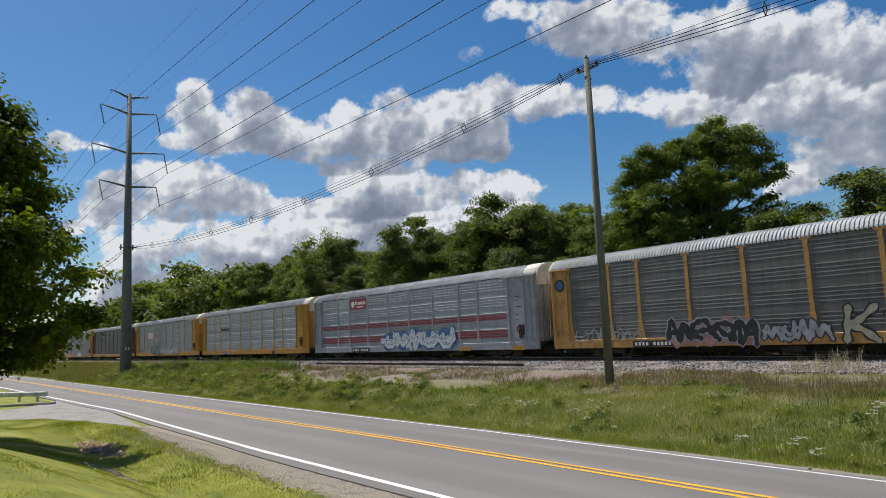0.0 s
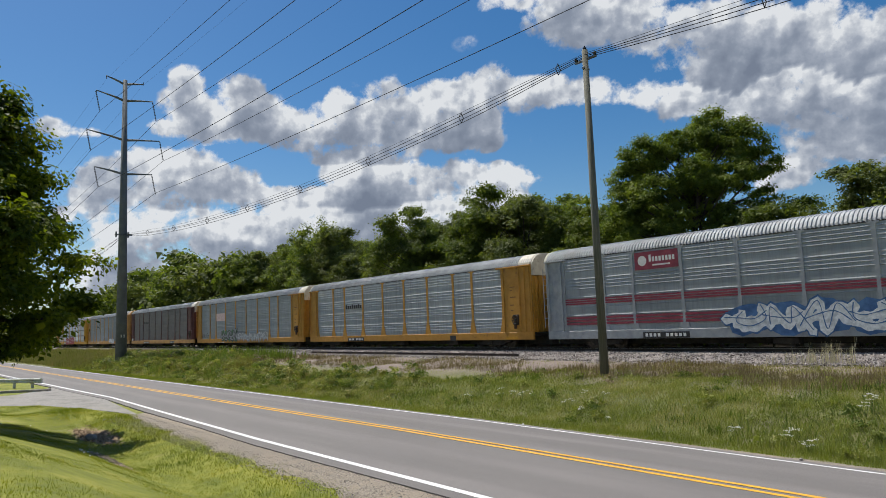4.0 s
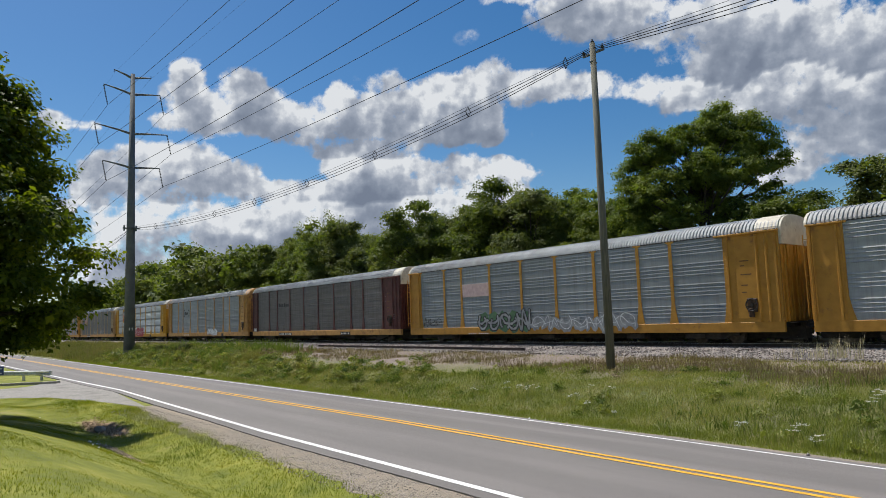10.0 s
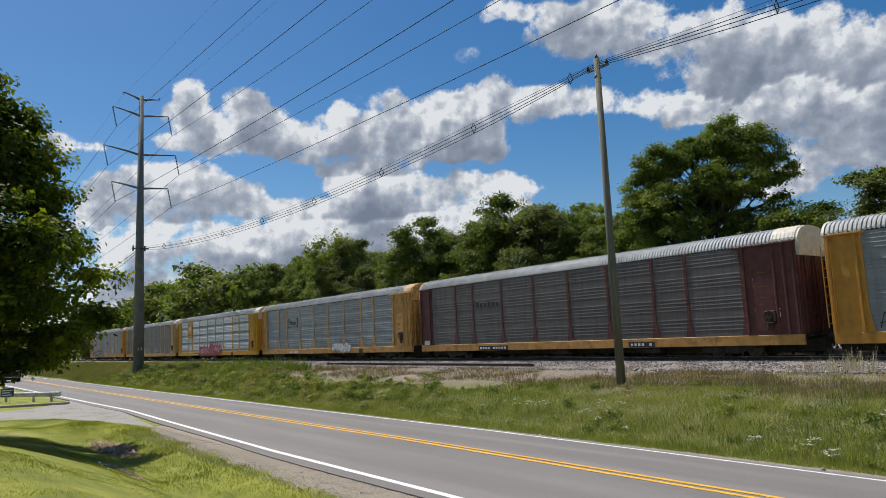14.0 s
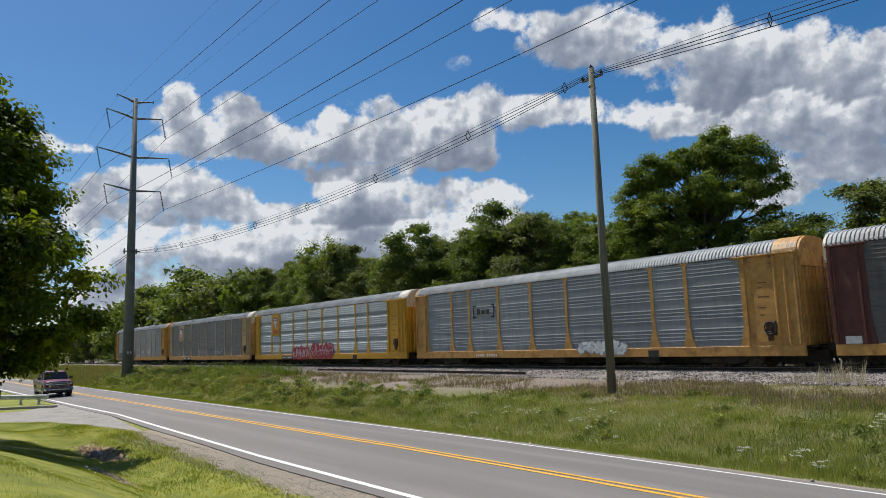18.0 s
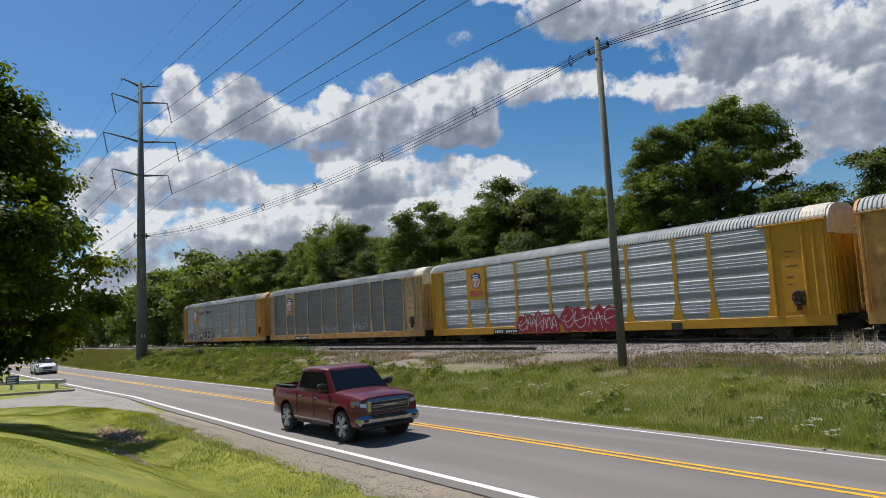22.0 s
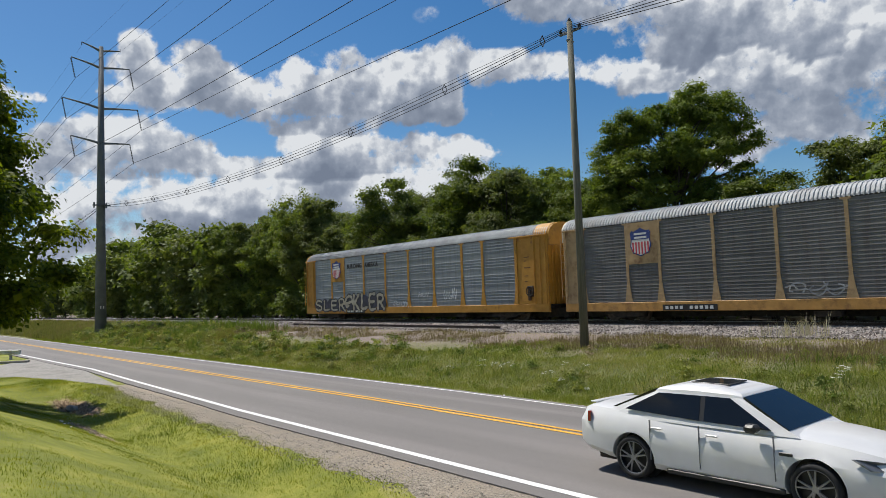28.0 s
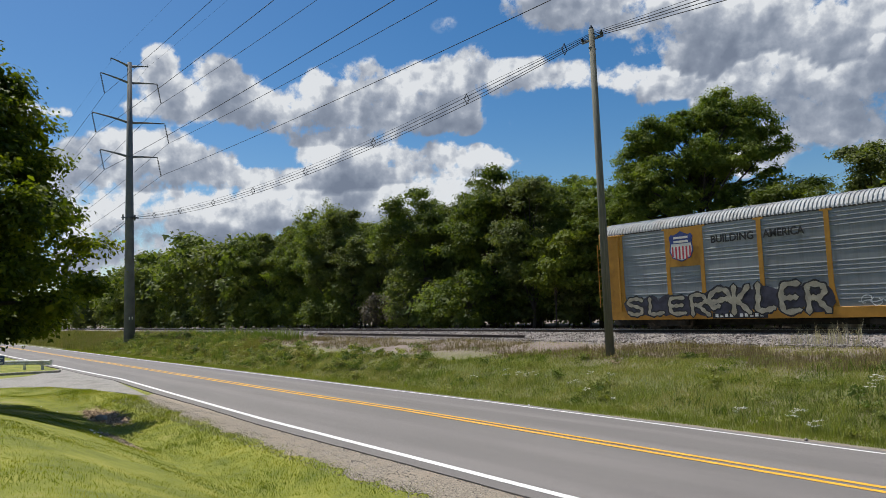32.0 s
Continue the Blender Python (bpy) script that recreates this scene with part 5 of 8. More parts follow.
def tufted(seed, height, radius, low, heads, size):
    """An open crown made of several heads of different height, each a bunch of small lobes."""
    r = random.Random(seed)
    rows = []
    for i in range(heads):
        a = i * 2.4 + r.uniform(-0.4, 0.4)
        f = (i + 0.5) / heads
        hx, hy = math.cos(a) * radius * 0.62 * f ** 0.6, math.sin(a) * radius * 0.62 * f ** 0.6
        top = height * (1 - 0.3 * f * r.uniform(0.2, 1.2))
        hr = radius * r.uniform(0.34, 0.5)
        for k in range(9):
            z = top - hr * 0.3 - r.random() ** 1.2 * (top - low) * 0.62
            b = r.uniform(0, 6.283)
            w = hr * math.sqrt(r.random()) * (0.45 + 0.55 * min(1.0, (top - z) / hr))
            s = size * r.uniform(0.6, 1.4)
            rows.append((hx + math.cos(b) * w, hy + math.sin(b) * w, z, s, s * 0.62))
    for k in range(heads * 2):
        b = r.uniform(0, 6.283)
        rows.append((math.cos(b) * radius * 0.6 * r.random(), math.sin(b) * radius * 0.6 * r.random(), low + (height - low) * 0.45 * r.random(), size * 1.3, size))
    return rows


def heads_of(seed, heads, turn, pad=0.36, ratio=0.62, each=15):
    """Pads over several rounded heads; a head is (across, away, up, radius), across and away being turned by some degrees."""
    r = random.Random(seed)
    c, w = math.cos(radians(turn)), math.sin(radians(turn))
    rows = []
    for u, v, z, rad in heads:
        x, y = u * c - v * w, u * w + v * c
        n = max(7, int(each * (rad / 2.5) ** 1.6))
        for i in range(n):
            up = 1 - 1.55 * (i + 0.5) / n
            a = i * 2.39996 + r.uniform(-0.3, 0.3)
            flat = math.sqrt(max(0.0, 1 - up * up))
            k = rad * r.uniform(0.66, 0.84)
            s = rad * pad * r.uniform(0.75, 1.25)
            rows.append((x + math.cos(a) * flat * k, y + math.sin(a) * flat * k, z + up * k, s, s * ratio))
        rows.append((x, y, z - 0.2 * rad, rad * 0.5, rad * 0.4))
    return rows


# the tall tree behind the track: two large heads over several smaller ones
TALL = [(-3.1, -0.4, 14.6, 2.0), (-1.1, 0.6, 15.2, 1.8), (1.6, 0.2, 15.9, 2.2), (3.7, -0.3, 14.9, 2.1), (5.1, 0.2, 13.1, 1.7), (-4.7, 0.3, 12.9, 1.8), (-4.9, -0.6, 11.0, 1.6), (0.8, 0.6, 10.6, 1.9), (1.2, -0.4, 8.2, 1.5), (-1.0, 1.0, 7.4, 1.7), (-2.6, -2.0, 11.6, 1.8), (0.5, -1.6, 12.6, 1.9), (3.0, -1.8, 12.1, 1.8), (5.0, 0.8, 10.7, 1.3), (-5.1, -0.8, 9.4, 1.7), (0.4, 2.4, 12.8, 1.9), (-3.0, 2.2, 9.8, 1.8), (-1.2, -2.4, 9.2, 1.7), (2.2, -2.2, 9.0, 1.4), (2.8, 1.6, 9.8, 1.5), (4.6, 0.2, 8.4, 1.2), (-4.4, -1.6, 7.2, 1.9)]
tree("tall_tree", (-28.0, 48, 0.95), "tall broad-leaved tree with an open rounded crown", heads_of(4, TALL, 30, 0.34, 0.72, 22), 120000, 0.14, LEAF_WALNUT, 0.42, (0.3, 0, 14), 11, limbs=90, flat=0.5, kite=True)
# the maple beside the drive
MAPLE = [(1.55, 3.4), (1.9, 5.6), (2.8, 7.0), (3.6, 7.5), (4.8, 7.7), (6.4, 7.6), (7.0, 6.9), (8.0, 6.2), (9.0, 5.6), (9.8, 5.5), (10.8, 4.9), (11.6, 4.3), (13.2, 3.3), (14.4, 1.6), (15.0, 0.5)]
tree("maple_tree", (-29.2, -1.2, 0.7), "large dark green maple drooping over the lawn", crown_lobes(9, MAPLE, 300, 0.82, 0.82, 0.55) + crown_lobes(10, [(z, 0.72 * r) for z, r in MAPLE], 90, 1.6, 0.3), 250000, 0.15, LEAF, 0.4, (0, 0, 12), 21, flat=0.6, kite=True)

# the wood behind the railway, from a few kinds
KINDS = [
    tree("forest_tree", (-58.6, 45, 0.95), "dense deciduous tree at the edge of the wood", tufted(31, 16, 5.4, 5.0, 8, 1.05), 36000, 0.2, LEAF_FOREST, 0.28, (0, 0, 13), 31, group="edge of the wood", limbs=26),
    tree("forest_tree", (-49.5, 46, 0.95), "leafy tree with a broad crown at the wood's edge", tufted(32, 16.2, 5.8, 5.5, 9, 1.1), 36000, 0.2, LEAF_WALNUT, 0.3, (0.4, 0, 13), 32, group="edge of the wood", limbs=26),
    tree("forest_tree", (-66, 47, 0.95), "pale green slender tree among the others", tufted(33, 14, 4.4, 4.5, 6, 0.9), 24000, 0.2, LEAF_PALE, 0.2, (-0.3, 0, 12), 33, group="edge of the wood", limbs=24),
    tree("forest_tree", (-79.5, 47, 0.95), "grey-green feathery tree rising over the wood", tufted(34, 17, 4.8, 6.0, 7, 0.85), 24000, 0.2, LEAF_PALE, 0.24, (0.2, 0, 15), 34, group="edge of the wood", limbs=30),
]
FAR_KINDS = [
    tree("forest_tree", (-262 - 14 * j, 52, 0.95), "distant leafy tree of the wood", tufted(61 + j, 16, 5.2, 0.8, 6, 1.5), 4500, 0.55, (LEAF_FOREST, LEAF_PALE)[j], 0.28, (0, 0, 13), 61 + j, group="edge of the wood")
    for j in range(2)
]
HEIGHTS = ([-330, -208, -180, -149, -110, -93, -80, -70, -58.6, -50, -44.6, -40, -35.5, -20, -12, 60], [13, 13, 15.5, 17.5, 17, 16, 15.5, 11.5, 15.5, 16, 15, 14, 12.5, 11, 13.5, 13])
TOPS = [16, 16.2, 14, 17]
rr = random.Random(77)
xs = [-43.5, -38.2, -34.5, -54, -62.5, -70.5, -74.5, -84.5, -89, -94, -99, -104, -110, -116, -122, -129, -136, -144, -152, -161, -170, -180, -191, -203, -216, -232, -250, -270, -292, -316, -345, -380, -20.5, -16.0, -10.5, -4, 4, 13, 24, 38]
for i, x in enumerate(xs):
    k = rr.randrange(4)
    h = float(np.interp(x, *HEIGHTS)) * rr.uniform(0.93, 1.05)
    s = h / TOPS[k]
    m = pose(x, 46 + rr.uniform(-1.5, 2.5), 0.95, 0, 0, rr.uniform(0, 360)) @ Matrix.Diagonal((max(s, 0.85), max(s, 0.85), s, 1))
    copy_thing(KINDS[k] if -105 < x < 20 else FAR_KINDS[k % 2], m)
# a second row behind, that closes the skyline
for i in range(15):
    k = rr.randrange(4)
    x = -34.5 - 5.2 * i
    s = float(np.interp(x, *HEIGHTS)) * rr.uniform(0.92, 1.02) / TOPS[k]
    copy_thing(KINDS[k], pose(x + rr.uniform(-1, 1), 52.5 + rr.uniform(-1, 1), 0.95, 0, 0, rr.uniform(0, 360)) @ Matrix.Diagonal((max(s, 0.9), max(s, 0.9), s * 1.06, 1)))
# undergrowth in front of and between the trunks
BUSH = [tree("shrub", (-52, 41, 0.95), "dense dark undergrowth shrub at the wood's edge", dome_lobes(51 + j, 4.6 + j, 2.6, 0.3, 26, 0.32), 3600, 0.22, (LEAF_FOREST, LEAF_WALNUT, LEAF_PALE)[j], 0.07, (0, 0, 2.5), 51 + j, "shrub", "undergrowth") for j in range(3)]
BUSH[1].location.x, BUSH[2].location.x = -47.5, -57
for i in range(74):
    x = -9 - i * 2.1 - max(0, i - 30) * 0.9
    s = rr.uniform(1.0, 1.6)
    copy_thing(BUSH[rr.randrange(3)], pose(x + rr.uniform(-0.8, 0.8), 47.6 + rr.uniform(-1.6, 2.2), 0.93, 0, 0, rr.uniform(0, 360)) @ Matrix.Diagonal((s, s, s * rr.uniform(0.8, 1.3), 1)))

for i in range(40):
    x = -14 - 2.9 * i
    copy_thing(BUSH[rr.randrange(3)], pose(x + rr.uniform(-0.6, 0.6), 56 + rr.uniform(-1, 1), 0.93, 0, 0, rr.uniform(0, 360)) @ Matrix.Diagonal((1.7, 1.5, 1.25, 1)))

# a grove with upright feathery fronds, grey dying shrubs below, and a vine that climbs on the wood's edge
fr = random.Random(88)
fronds = tufted(35, 13.5, 4.6, 4.5, 6, 0.9)
for i in range(46):
    a, w = fr.uniform(0, 6.283), 4.3 * math.sqrt(fr.random())
    fronds.append((math.cos(a) * w, math.sin(a) * w, 16.0 - 0.42 * w + fr.uniform(-0.8, 0.8), 0.22, 1.5))
tree("sumac_tree", (-81.5, 46, 0.95), "green tree with upright feathery fronds at its top", fronds, 26000, 0.2, LEAF_PALE, 0.22, (0, 0, 13), 36, group="edge of the wood", limbs=30)
for x, y, h in ((-61.0, 42.8, 4.6), (-56.2, 43.2, 5.6), (-50.2, 42.9, 5.0), (-66.0, 43.0, 4.0)):
    tree("dying_shrub", (x, y, 0.95), "grey-brown half-dead shrub before the wood", dome_lobes(int(-x), h, 1.9, 0.5, 16, 0.3), 2600, 0.17, LEAF_DEAD, 0.06, (0.2, 0, h * 0.8), int(-x), "shrub", "dying shrubs", limbs=16)
vine = [(fr.gauss(0, 1.7), fr.gauss(0, 0.4), fr.uniform(3.0, 8.6), fr.uniform(0.35, 0.8), fr.uniform(0.3, 0.6)) for _ in range(34)]
tree("climbing_vine", (-38.4, 42.6, 0.95), "bright green vine climbing over the wood's edge", vine, 9000, 0.19, LEAF_VINE, 0.05, (0, 0.3, 8), 37, "vine", limbs=18)

# woods that close the view far along the road
for i in range(16):
    k = rr.randrange(4)
    copy_thing(FAR_KINDS[k % 2], pose(-235 - rr.uniform(0, 60), 40 - i * 5.5, 0.2, 0, 0, rr.uniform(0, 360)) @ Matrix.Diagonal((1.1, 1.1, 0.85, 1)))

# ---- clouds: a far shell of the sky that drifts ----
# puffs: bearing to the right of +y, height above the horizon, half width and half height, in degrees
BANK_MIDDLE = [
    (-71.0, 19.8, 1.2, 0.9), (-70.8, 17.9, 2.0, 1.4), (-66.8, 19.2, 1.7, 1.1), (-68.1, 16.8, 3.4, 1.4), (-64.7, 17.2, 3.0, 1.6),
    (-61.9, 16.3, 3.6, 1.6), (-58.7, 18.8, 1.1, 1.0), (-58.4, 16.9, 3.1, 1.9), (-54.2, 19.0, 2.2, 1.4), (-54.5, 16.6, 3.2, 1.9),
    (-50.0, 19.4, 2.1, 1.1), (-47.7, 19.0, 1.5, 1.5), (-47.2, 16.9, 2.2, 1.6), (-50.7, 15.7, 3.6, 1.3), (-46.2, 15.3, 1.3, 1.0),
    (-72.5, 16.2, 1.2, 0.4), (-56.8, 14.1, 4.3, 0.8), (-51.2, 17.8, 1.8, 1.1), (-68.6, 15.7, 4.1, 0.7),
]
BANK_JOIN = [
    (-45.3, 20.0, 1.5, 1.2), (-42.7, 18.7, 2.6, 1.3), (-39.8, 18.7, 2.2, 1.2), (-37.0, 18.3, 2.6, 1.1), (-34.3, 18.1, 2.6, 1.0),
    (-31.2, 17.3, 2.1, 0.9), (-28.7, 16.8, 2.5, 1.1), (-31.1, 16.0, 0.9, 0.6),
]
BANK_UPPER = [
    (-43.9, 26.1, 2.0, 0.9), (-40.6, 24.5, 2.3, 1.7), (-37.5, 23.7, 2.7, 1.7), (-35.2, 24.2, 3.4, 2.0), (-32.5, 22.9, 3.3, 2.2),
    (-29.1, 21.2, 3.5, 2.4), (-25.3, 21.6, 3.3, 2.7), (-22.8, 20.1, 3.0, 2.3), (-19.3, 19.4, 2.8, 2.6), (-17.0, 17.7, 2.6, 3.3),
    (-26.4, 18.3, 3.7, 1.8), (-22.6, 16.5, 3.5, 2.4), (-19.1, 14.4, 3.1, 2.3), (-21.2, 12.5, 2.3, 1.4), (-17.8, 12.2, 1.5, 1.6),
    (-25.1, 15.1, 2.3, 1.2), (-23.3, 10.2, 1.9, 1.1), (-13.6, 15.3, 3.5, 4.0), (-13.7, 19.5, 2.4, 1.8), (-22.1, 11.0, 2.2, 0.8),
    (-15.4, 10.7, 1.9, 1.9),
]
BANK_LOW = [
    (-76.9, 12.1, 1.5, 1.3), (-74.2, 13.5, 1.9, 0.9), (-70.9, 13.1, 2.8, 1.5), (-67.5, 12.0, 2.1, 1.3), (-72.9, 11.1, 4.5, 1.7),
    (-77.1, 10.6, 1.8, 1.4), (-65.0, 10.8, 2.6, 1.0), (-61.8, 11.1, 2.2, 0.8), (-59.3, 10.4, 3.1, 1.3), (-58.5, 12.6, 1.7, 1.3),
    (-55.6, 12.9, 2.2, 1.2), (-52.3, 12.1, 3.1, 1.5), (-48.4, 12.9, 1.7, 1.0), (-44.8, 12.6, 2.0, 0.9), (-46.5, 11.6, 3.7, 1.0),
    (-54.7, 10.7, 5.5, 1.3), (-61.4, 8.9, 5.4, 1.3), (-70.8, 8.5, 6.1, 1.4), (-75.3, 7.5, 2.3, 1.4), (-66.9, 7.7, 5.2, 1.3),
    (-79.6, 9.2, 0.7, 0.5), (-76.3, 5.4, 2.2, 1.5), (-77.2, 3.8, 1.5, 0.8), (-71.4, 5.4, 4.0, 1.4), (-76.0, 4.4, 3.0, 1.2), (-65.0, 4.6, 5.0, 1.3), (-52.6, 12.2, 2.0, 1.2), (-42.2, 11.9, 0.8, 0.5),
    (-58.5, 8.6, 5.5, 1.5), (-51.5, 9.4, 4.6, 1.7), (-46.0, 9.7, 3.6, 1.3), (-63.5, 6.8, 5.5, 1.5), (-54.0, 7.2, 5.5, 1.5), (-47.5, 7.6, 4.0, 1.2),
]
WISPS = [
    (-80.1, 15.5, 1.2, 0.7), (-78.3, 15.3, 1.0, 0.5), (-47.8, 23.0, 1.1, 0.6), (-47.1, 23.4, 0.6, 0.3), (-41.7, 15.1, 0.8, 0.6),
    (-40.1, 10.9, 0.8, 0.3), (-57.3, 20.1, 0.7, 0.3),
]


def cover_at(az, el, puffs):
    """How much cloud the puffs give in a direction."""
    total = np.zeros_like(az)
    for a, e, ra, re, dense in puffs:
        dv = (el - e) / (1.24 * re)
        dv = np.where(dv < 0, dv * 1.1, dv)
        total = total + np.clip(1.15 - ((az - a) / (1.24 * ra)) ** 2 - dv ** 2, 0, 1.15) * 0.8 * dense
    return 1 - np.exp(-1.0 * total)


# banks that stand before one another, each lit on its own top
LOW_FRONT = [q for q in BANK_LOW if q[1] < 9.8]
LOW_BACK = [q for q in BANK_LOW if q[1] >= 9.8]
UPPER_FRONT = [q for q in BANK_UPPER if q[1] < 17.0]
UPPER_BACK = [q for q in BANK_UPPER if q[1] >= 17.0]
BANKS = [[(*q, 1.0) for q in rows] for rows in (BANK_MIDDLE + BANK_JOIN, UPPER_BACK, LOW_BACK, LOW_FRONT, UPPER_FRONT)]
BANKS.append([(*q, 1.1) for q in WISPS[:2]] + [(*q, 0.11) for q in WISPS[2:]])
puff_rng = random.Random(5)
for _ in range(70):
    a, e = puff_rng.uniform(5, 265), puff_rng.uniform(4, 34)
    for _ in range(4):
        BANKS[-1].append((a + puff_rng.uniform(-6, 6), e + puff_rng.uniform(-1, 2), puff_rng.uniform(3, 6), puff_rng.uniform(1.5, 3), 1.0))
R_SKY = 3500.0
az = np.concatenate([np.arange(-95, 0, 0.4), np.arange(0, 265.1, 2.5)])
el = np.concatenate([np.arange(-0.6, 29, 0.35), np.arange(29, 44, 1.5)])
AZ, EL = np.meshgrid(az, el)
pts = np.stack([np.sin(np.radians(AZ)) * np.cos(np.radians(EL)), np.cos(np.radians(AZ)) * np.cos(np.radians(EL)), np.sin(np.radians(EL))], -1) * R_SKY
q = np.arange(AZ.size).reshape(AZ.shape)
cloud_me = grid_mesh("clouds", pts.reshape(-1, 3), np.stack([q[:-1, :-1], q[:-1, 1:], q[1:, 1:], q[1:, :-1]], -1).reshape(-1, 4), True)
own = np.stack([cover_at(AZ, EL, rows) for rows in BANKS])
front = np.argmax(own * np.array([1.0, 1.0, 1.05, 1.2, 1.05, 1.0])[:, None, None], 0)


def store(key, values):
    layer = cloud_me.attributes.new(key, "FLOAT", "POINT")
    layer.data.foreach_set("value", values.ravel().astype(np.float32))


store("cover", cover_at(AZ, EL, [q for rows in BANKS for q in rows]))
for key, rise in (("cover_up", 1.1), ("cover_high", 2.6)):
    store(key, np.choose(front, [cover_at(AZ - rise * 0.25, EL + rise, rows) for rows in BANKS]))


def cloud_material():
    m = bpy.data.materials.new("cloud")
    m.use_nodes = True
    nt = m.node_tree
    nt.nodes.clear()
    at = coords(nt, (1 / R_SKY,) * 3)

    def summed(a, b, scale, plus):
        """a * scale + plus, and b added to it."""
        k = node(nt, "ShaderNodeMath")
        k.operation = "MULTIPLY_ADD"
        k.inputs[1].default_value, k.inputs[2].default_value = scale, plus
        nt.links.new(a, k.inputs[0])
        s = node(nt, "ShaderNodeMath")
        s.operation = "ADD"
        nt.links.new(k.outputs[0], s.inputs[0])
        nt.links.new(b, s.inputs[1])
        return s.outputs[0]

    def cover(key):
        a = nt.nodes.new("ShaderNodeAttribute")
        a.attribute_name = key
        return a.outputs["Fac"]

    def raised(lift):
        mv = nt.nodes.new("ShaderNodeVectorMath")
        mv.operation = "ADD"
        mv.inputs[1].default_value = (0.0, 0.0, radians(lift))
        nt.links.new(at, mv.inputs[0])
        return mv.outputs[0]

    def thick(key, lift, detail, scale=3.1, plus=-1.72):
        """Cloud thickness towards a direction raised by so many degrees."""
        gain = node(nt, "ShaderNodeMath")
        gain.operation = "MULTIPLY"
        gain.inputs[1].default_value = 1.42
        nt.links.new(cover(key), gain.inputs[0])
        return summed(noise_of(nt, raised(lift), 12.0, detail, 0.6), gain.outputs[0], scale, plus)

    fine = noise_of(nt, at, 48.0, 8.0, 0.66)
    here = summed(fine, thick("cover", 0, 6.0), 1.0, -0.52)
    up, high = thick("cover_up", 1.0, 6.0), thick("cover_high", 2.4, 3.0)

    def positive(v):
        p = node(nt, "ShaderNodeMath")
        p.operation = "MAXIMUM"
        p.inputs[1].default_value = 0.0
        nt.links.new(v, p.inputs[0])
        return p.outputs[0]

    def towards(scale, detail, reach):
        """How much thicker the cloud gets towards the light, up and to the left."""
        mv = nt.nodes.new("ShaderNodeVectorMath")
        mv.operation = "ADD"
        mv.inputs[1].default_value = (-0.45 * reach, -0.55 * reach, reach)
        nt.links.new(at, mv.inputs[0])
        k = node(nt, "ShaderNodeMath")
        k.operation = "SUBTRACT"
        nt.links.new(noise_of(nt, mv.outputs[0], scale, detail, 0.55), k.inputs[0])
        nt.links.new(noise_of(nt, at, scale, detail, 0.55), k.inputs[1])
        return k.outputs[0]

    depth = summed(positive(up), positive(high), 0.56, -0.05)
    depth = summed(towards(11.0, 3.0, 0.02), depth, 5.0, 0.0)
    depth = summed(towards(30.0, 4.0, 0.008), depth, 2.8, 0.0)
    depth = summed(fine, depth, 0.35, -0.17)
    scaled = node(nt, "ShaderNodeMath")
    scaled.operation = "MULTIPLY"
    scaled.inputs[1].default_value = 0.4
    nt.links.new(depth, scaled.inputs[0])
    depth = scaled.outputs[0]
    tone = ramp(nt, depth, [(0.0, (0.7, 0.725, 0.755)), (0.13, (0.52, 0.555, 0.61)), (0.34, (0.335, 0.375, 0.45)), (0.6, (0.235, 0.275, 0.35)), (1.0, (0.17, 0.205, 0.275))]).outputs[0]
    alpha = ramp(nt, here, [(0.0, (0, 0, 0)), (0.12, (0.17, 0.17, 0.17)), (0.48, (1, 1, 1))]).outputs[0]
    # no shreds where no puff stands
    mask = ramp(nt, cover("cover"), [(0.03, (0, 0, 0)), (0.2, (1, 1, 1))]).outputs[0]
    alpha = mixed(nt, 1.0, alpha, mask, "MULTIPLY")
    em = node(nt, "ShaderNodeEmission")
    em.inputs["Strength"].default_value = 0.92
    nt.links.new(tone, em.inputs["Color"])
    tr = node(nt, "ShaderNodeBsdfTransparent")
    ms = node(nt, "ShaderNodeMixShader")
    o = node(nt, "ShaderNodeOutputMaterial")
    nt.links.new(alpha, ms.inputs[0])
    nt.links.new(tr.outputs[0], ms.inputs[1])
    nt.links.new(em.outputs[0], ms.inputs[2])
    nt.links.new(ms.outputs[0], o.inputs["Surface"])
    return m


clouds = link_mesh("backdrop_clouds", cloud_me, cloud_material())
tagged(clouds, "drifting white and grey cumulus clouds", "clouds", kind="structure")

# ---- the two vehicles on the road ----
def car_paint(name, low, high, metal):
    m = surface(name, low, high, 1.5, 0.4, metal=metal, coat=0.55)
    m.node_tree.nodes["Principled BSDF"].inputs["Coat Roughness"].default_value = 0.05
    return m


def plain(name, colour, rough, metal=0.0, coat=0.0):
    return surface(name, tuple(c * 0.9 for c in colour), tuple(min(1, c * 1.1) for c in colour), 6, rough, metal=metal, coat=coat)


M_CAR_RED = car_paint("paint_red", (0.098, 0.003, 0.01), (0.125, 0.004, 0.013), 0.3)
M_CAR_WHITE = car_paint("paint_white", (0.6, 0.6, 0.595), (0.67, 0.67, 0.665), 0.0)
M_GLASS = plain("tinted_glass", (0.008, 0.009, 0.01), 0.03)
M_GLASS.node_tree.nodes["Principled BSDF"].inputs["Specular IOR Level"].default_value = 0.45
M_CHROME = plain("chrome", (0.42, 0.43, 0.45), 0.22, 1.0)
M_ALLOY = plain("alloy", (0.42, 0.42, 0.44), 0.38, 0.6)
M_ALLOY_DARK = plain("dark_alloy", (0.3, 0.3, 0.31), 0.35, 0.7)
M_RUBBER = plain("rubber", (0.018, 0.018, 0.019), 0.85)
M_TRIM = plain("black_trim", (0.015, 0.015, 0.016), 0.45)
M_LAMP = plain("lamp_lens", (0.6, 0.62, 0.65), 0.1, 0.3, 1.0)
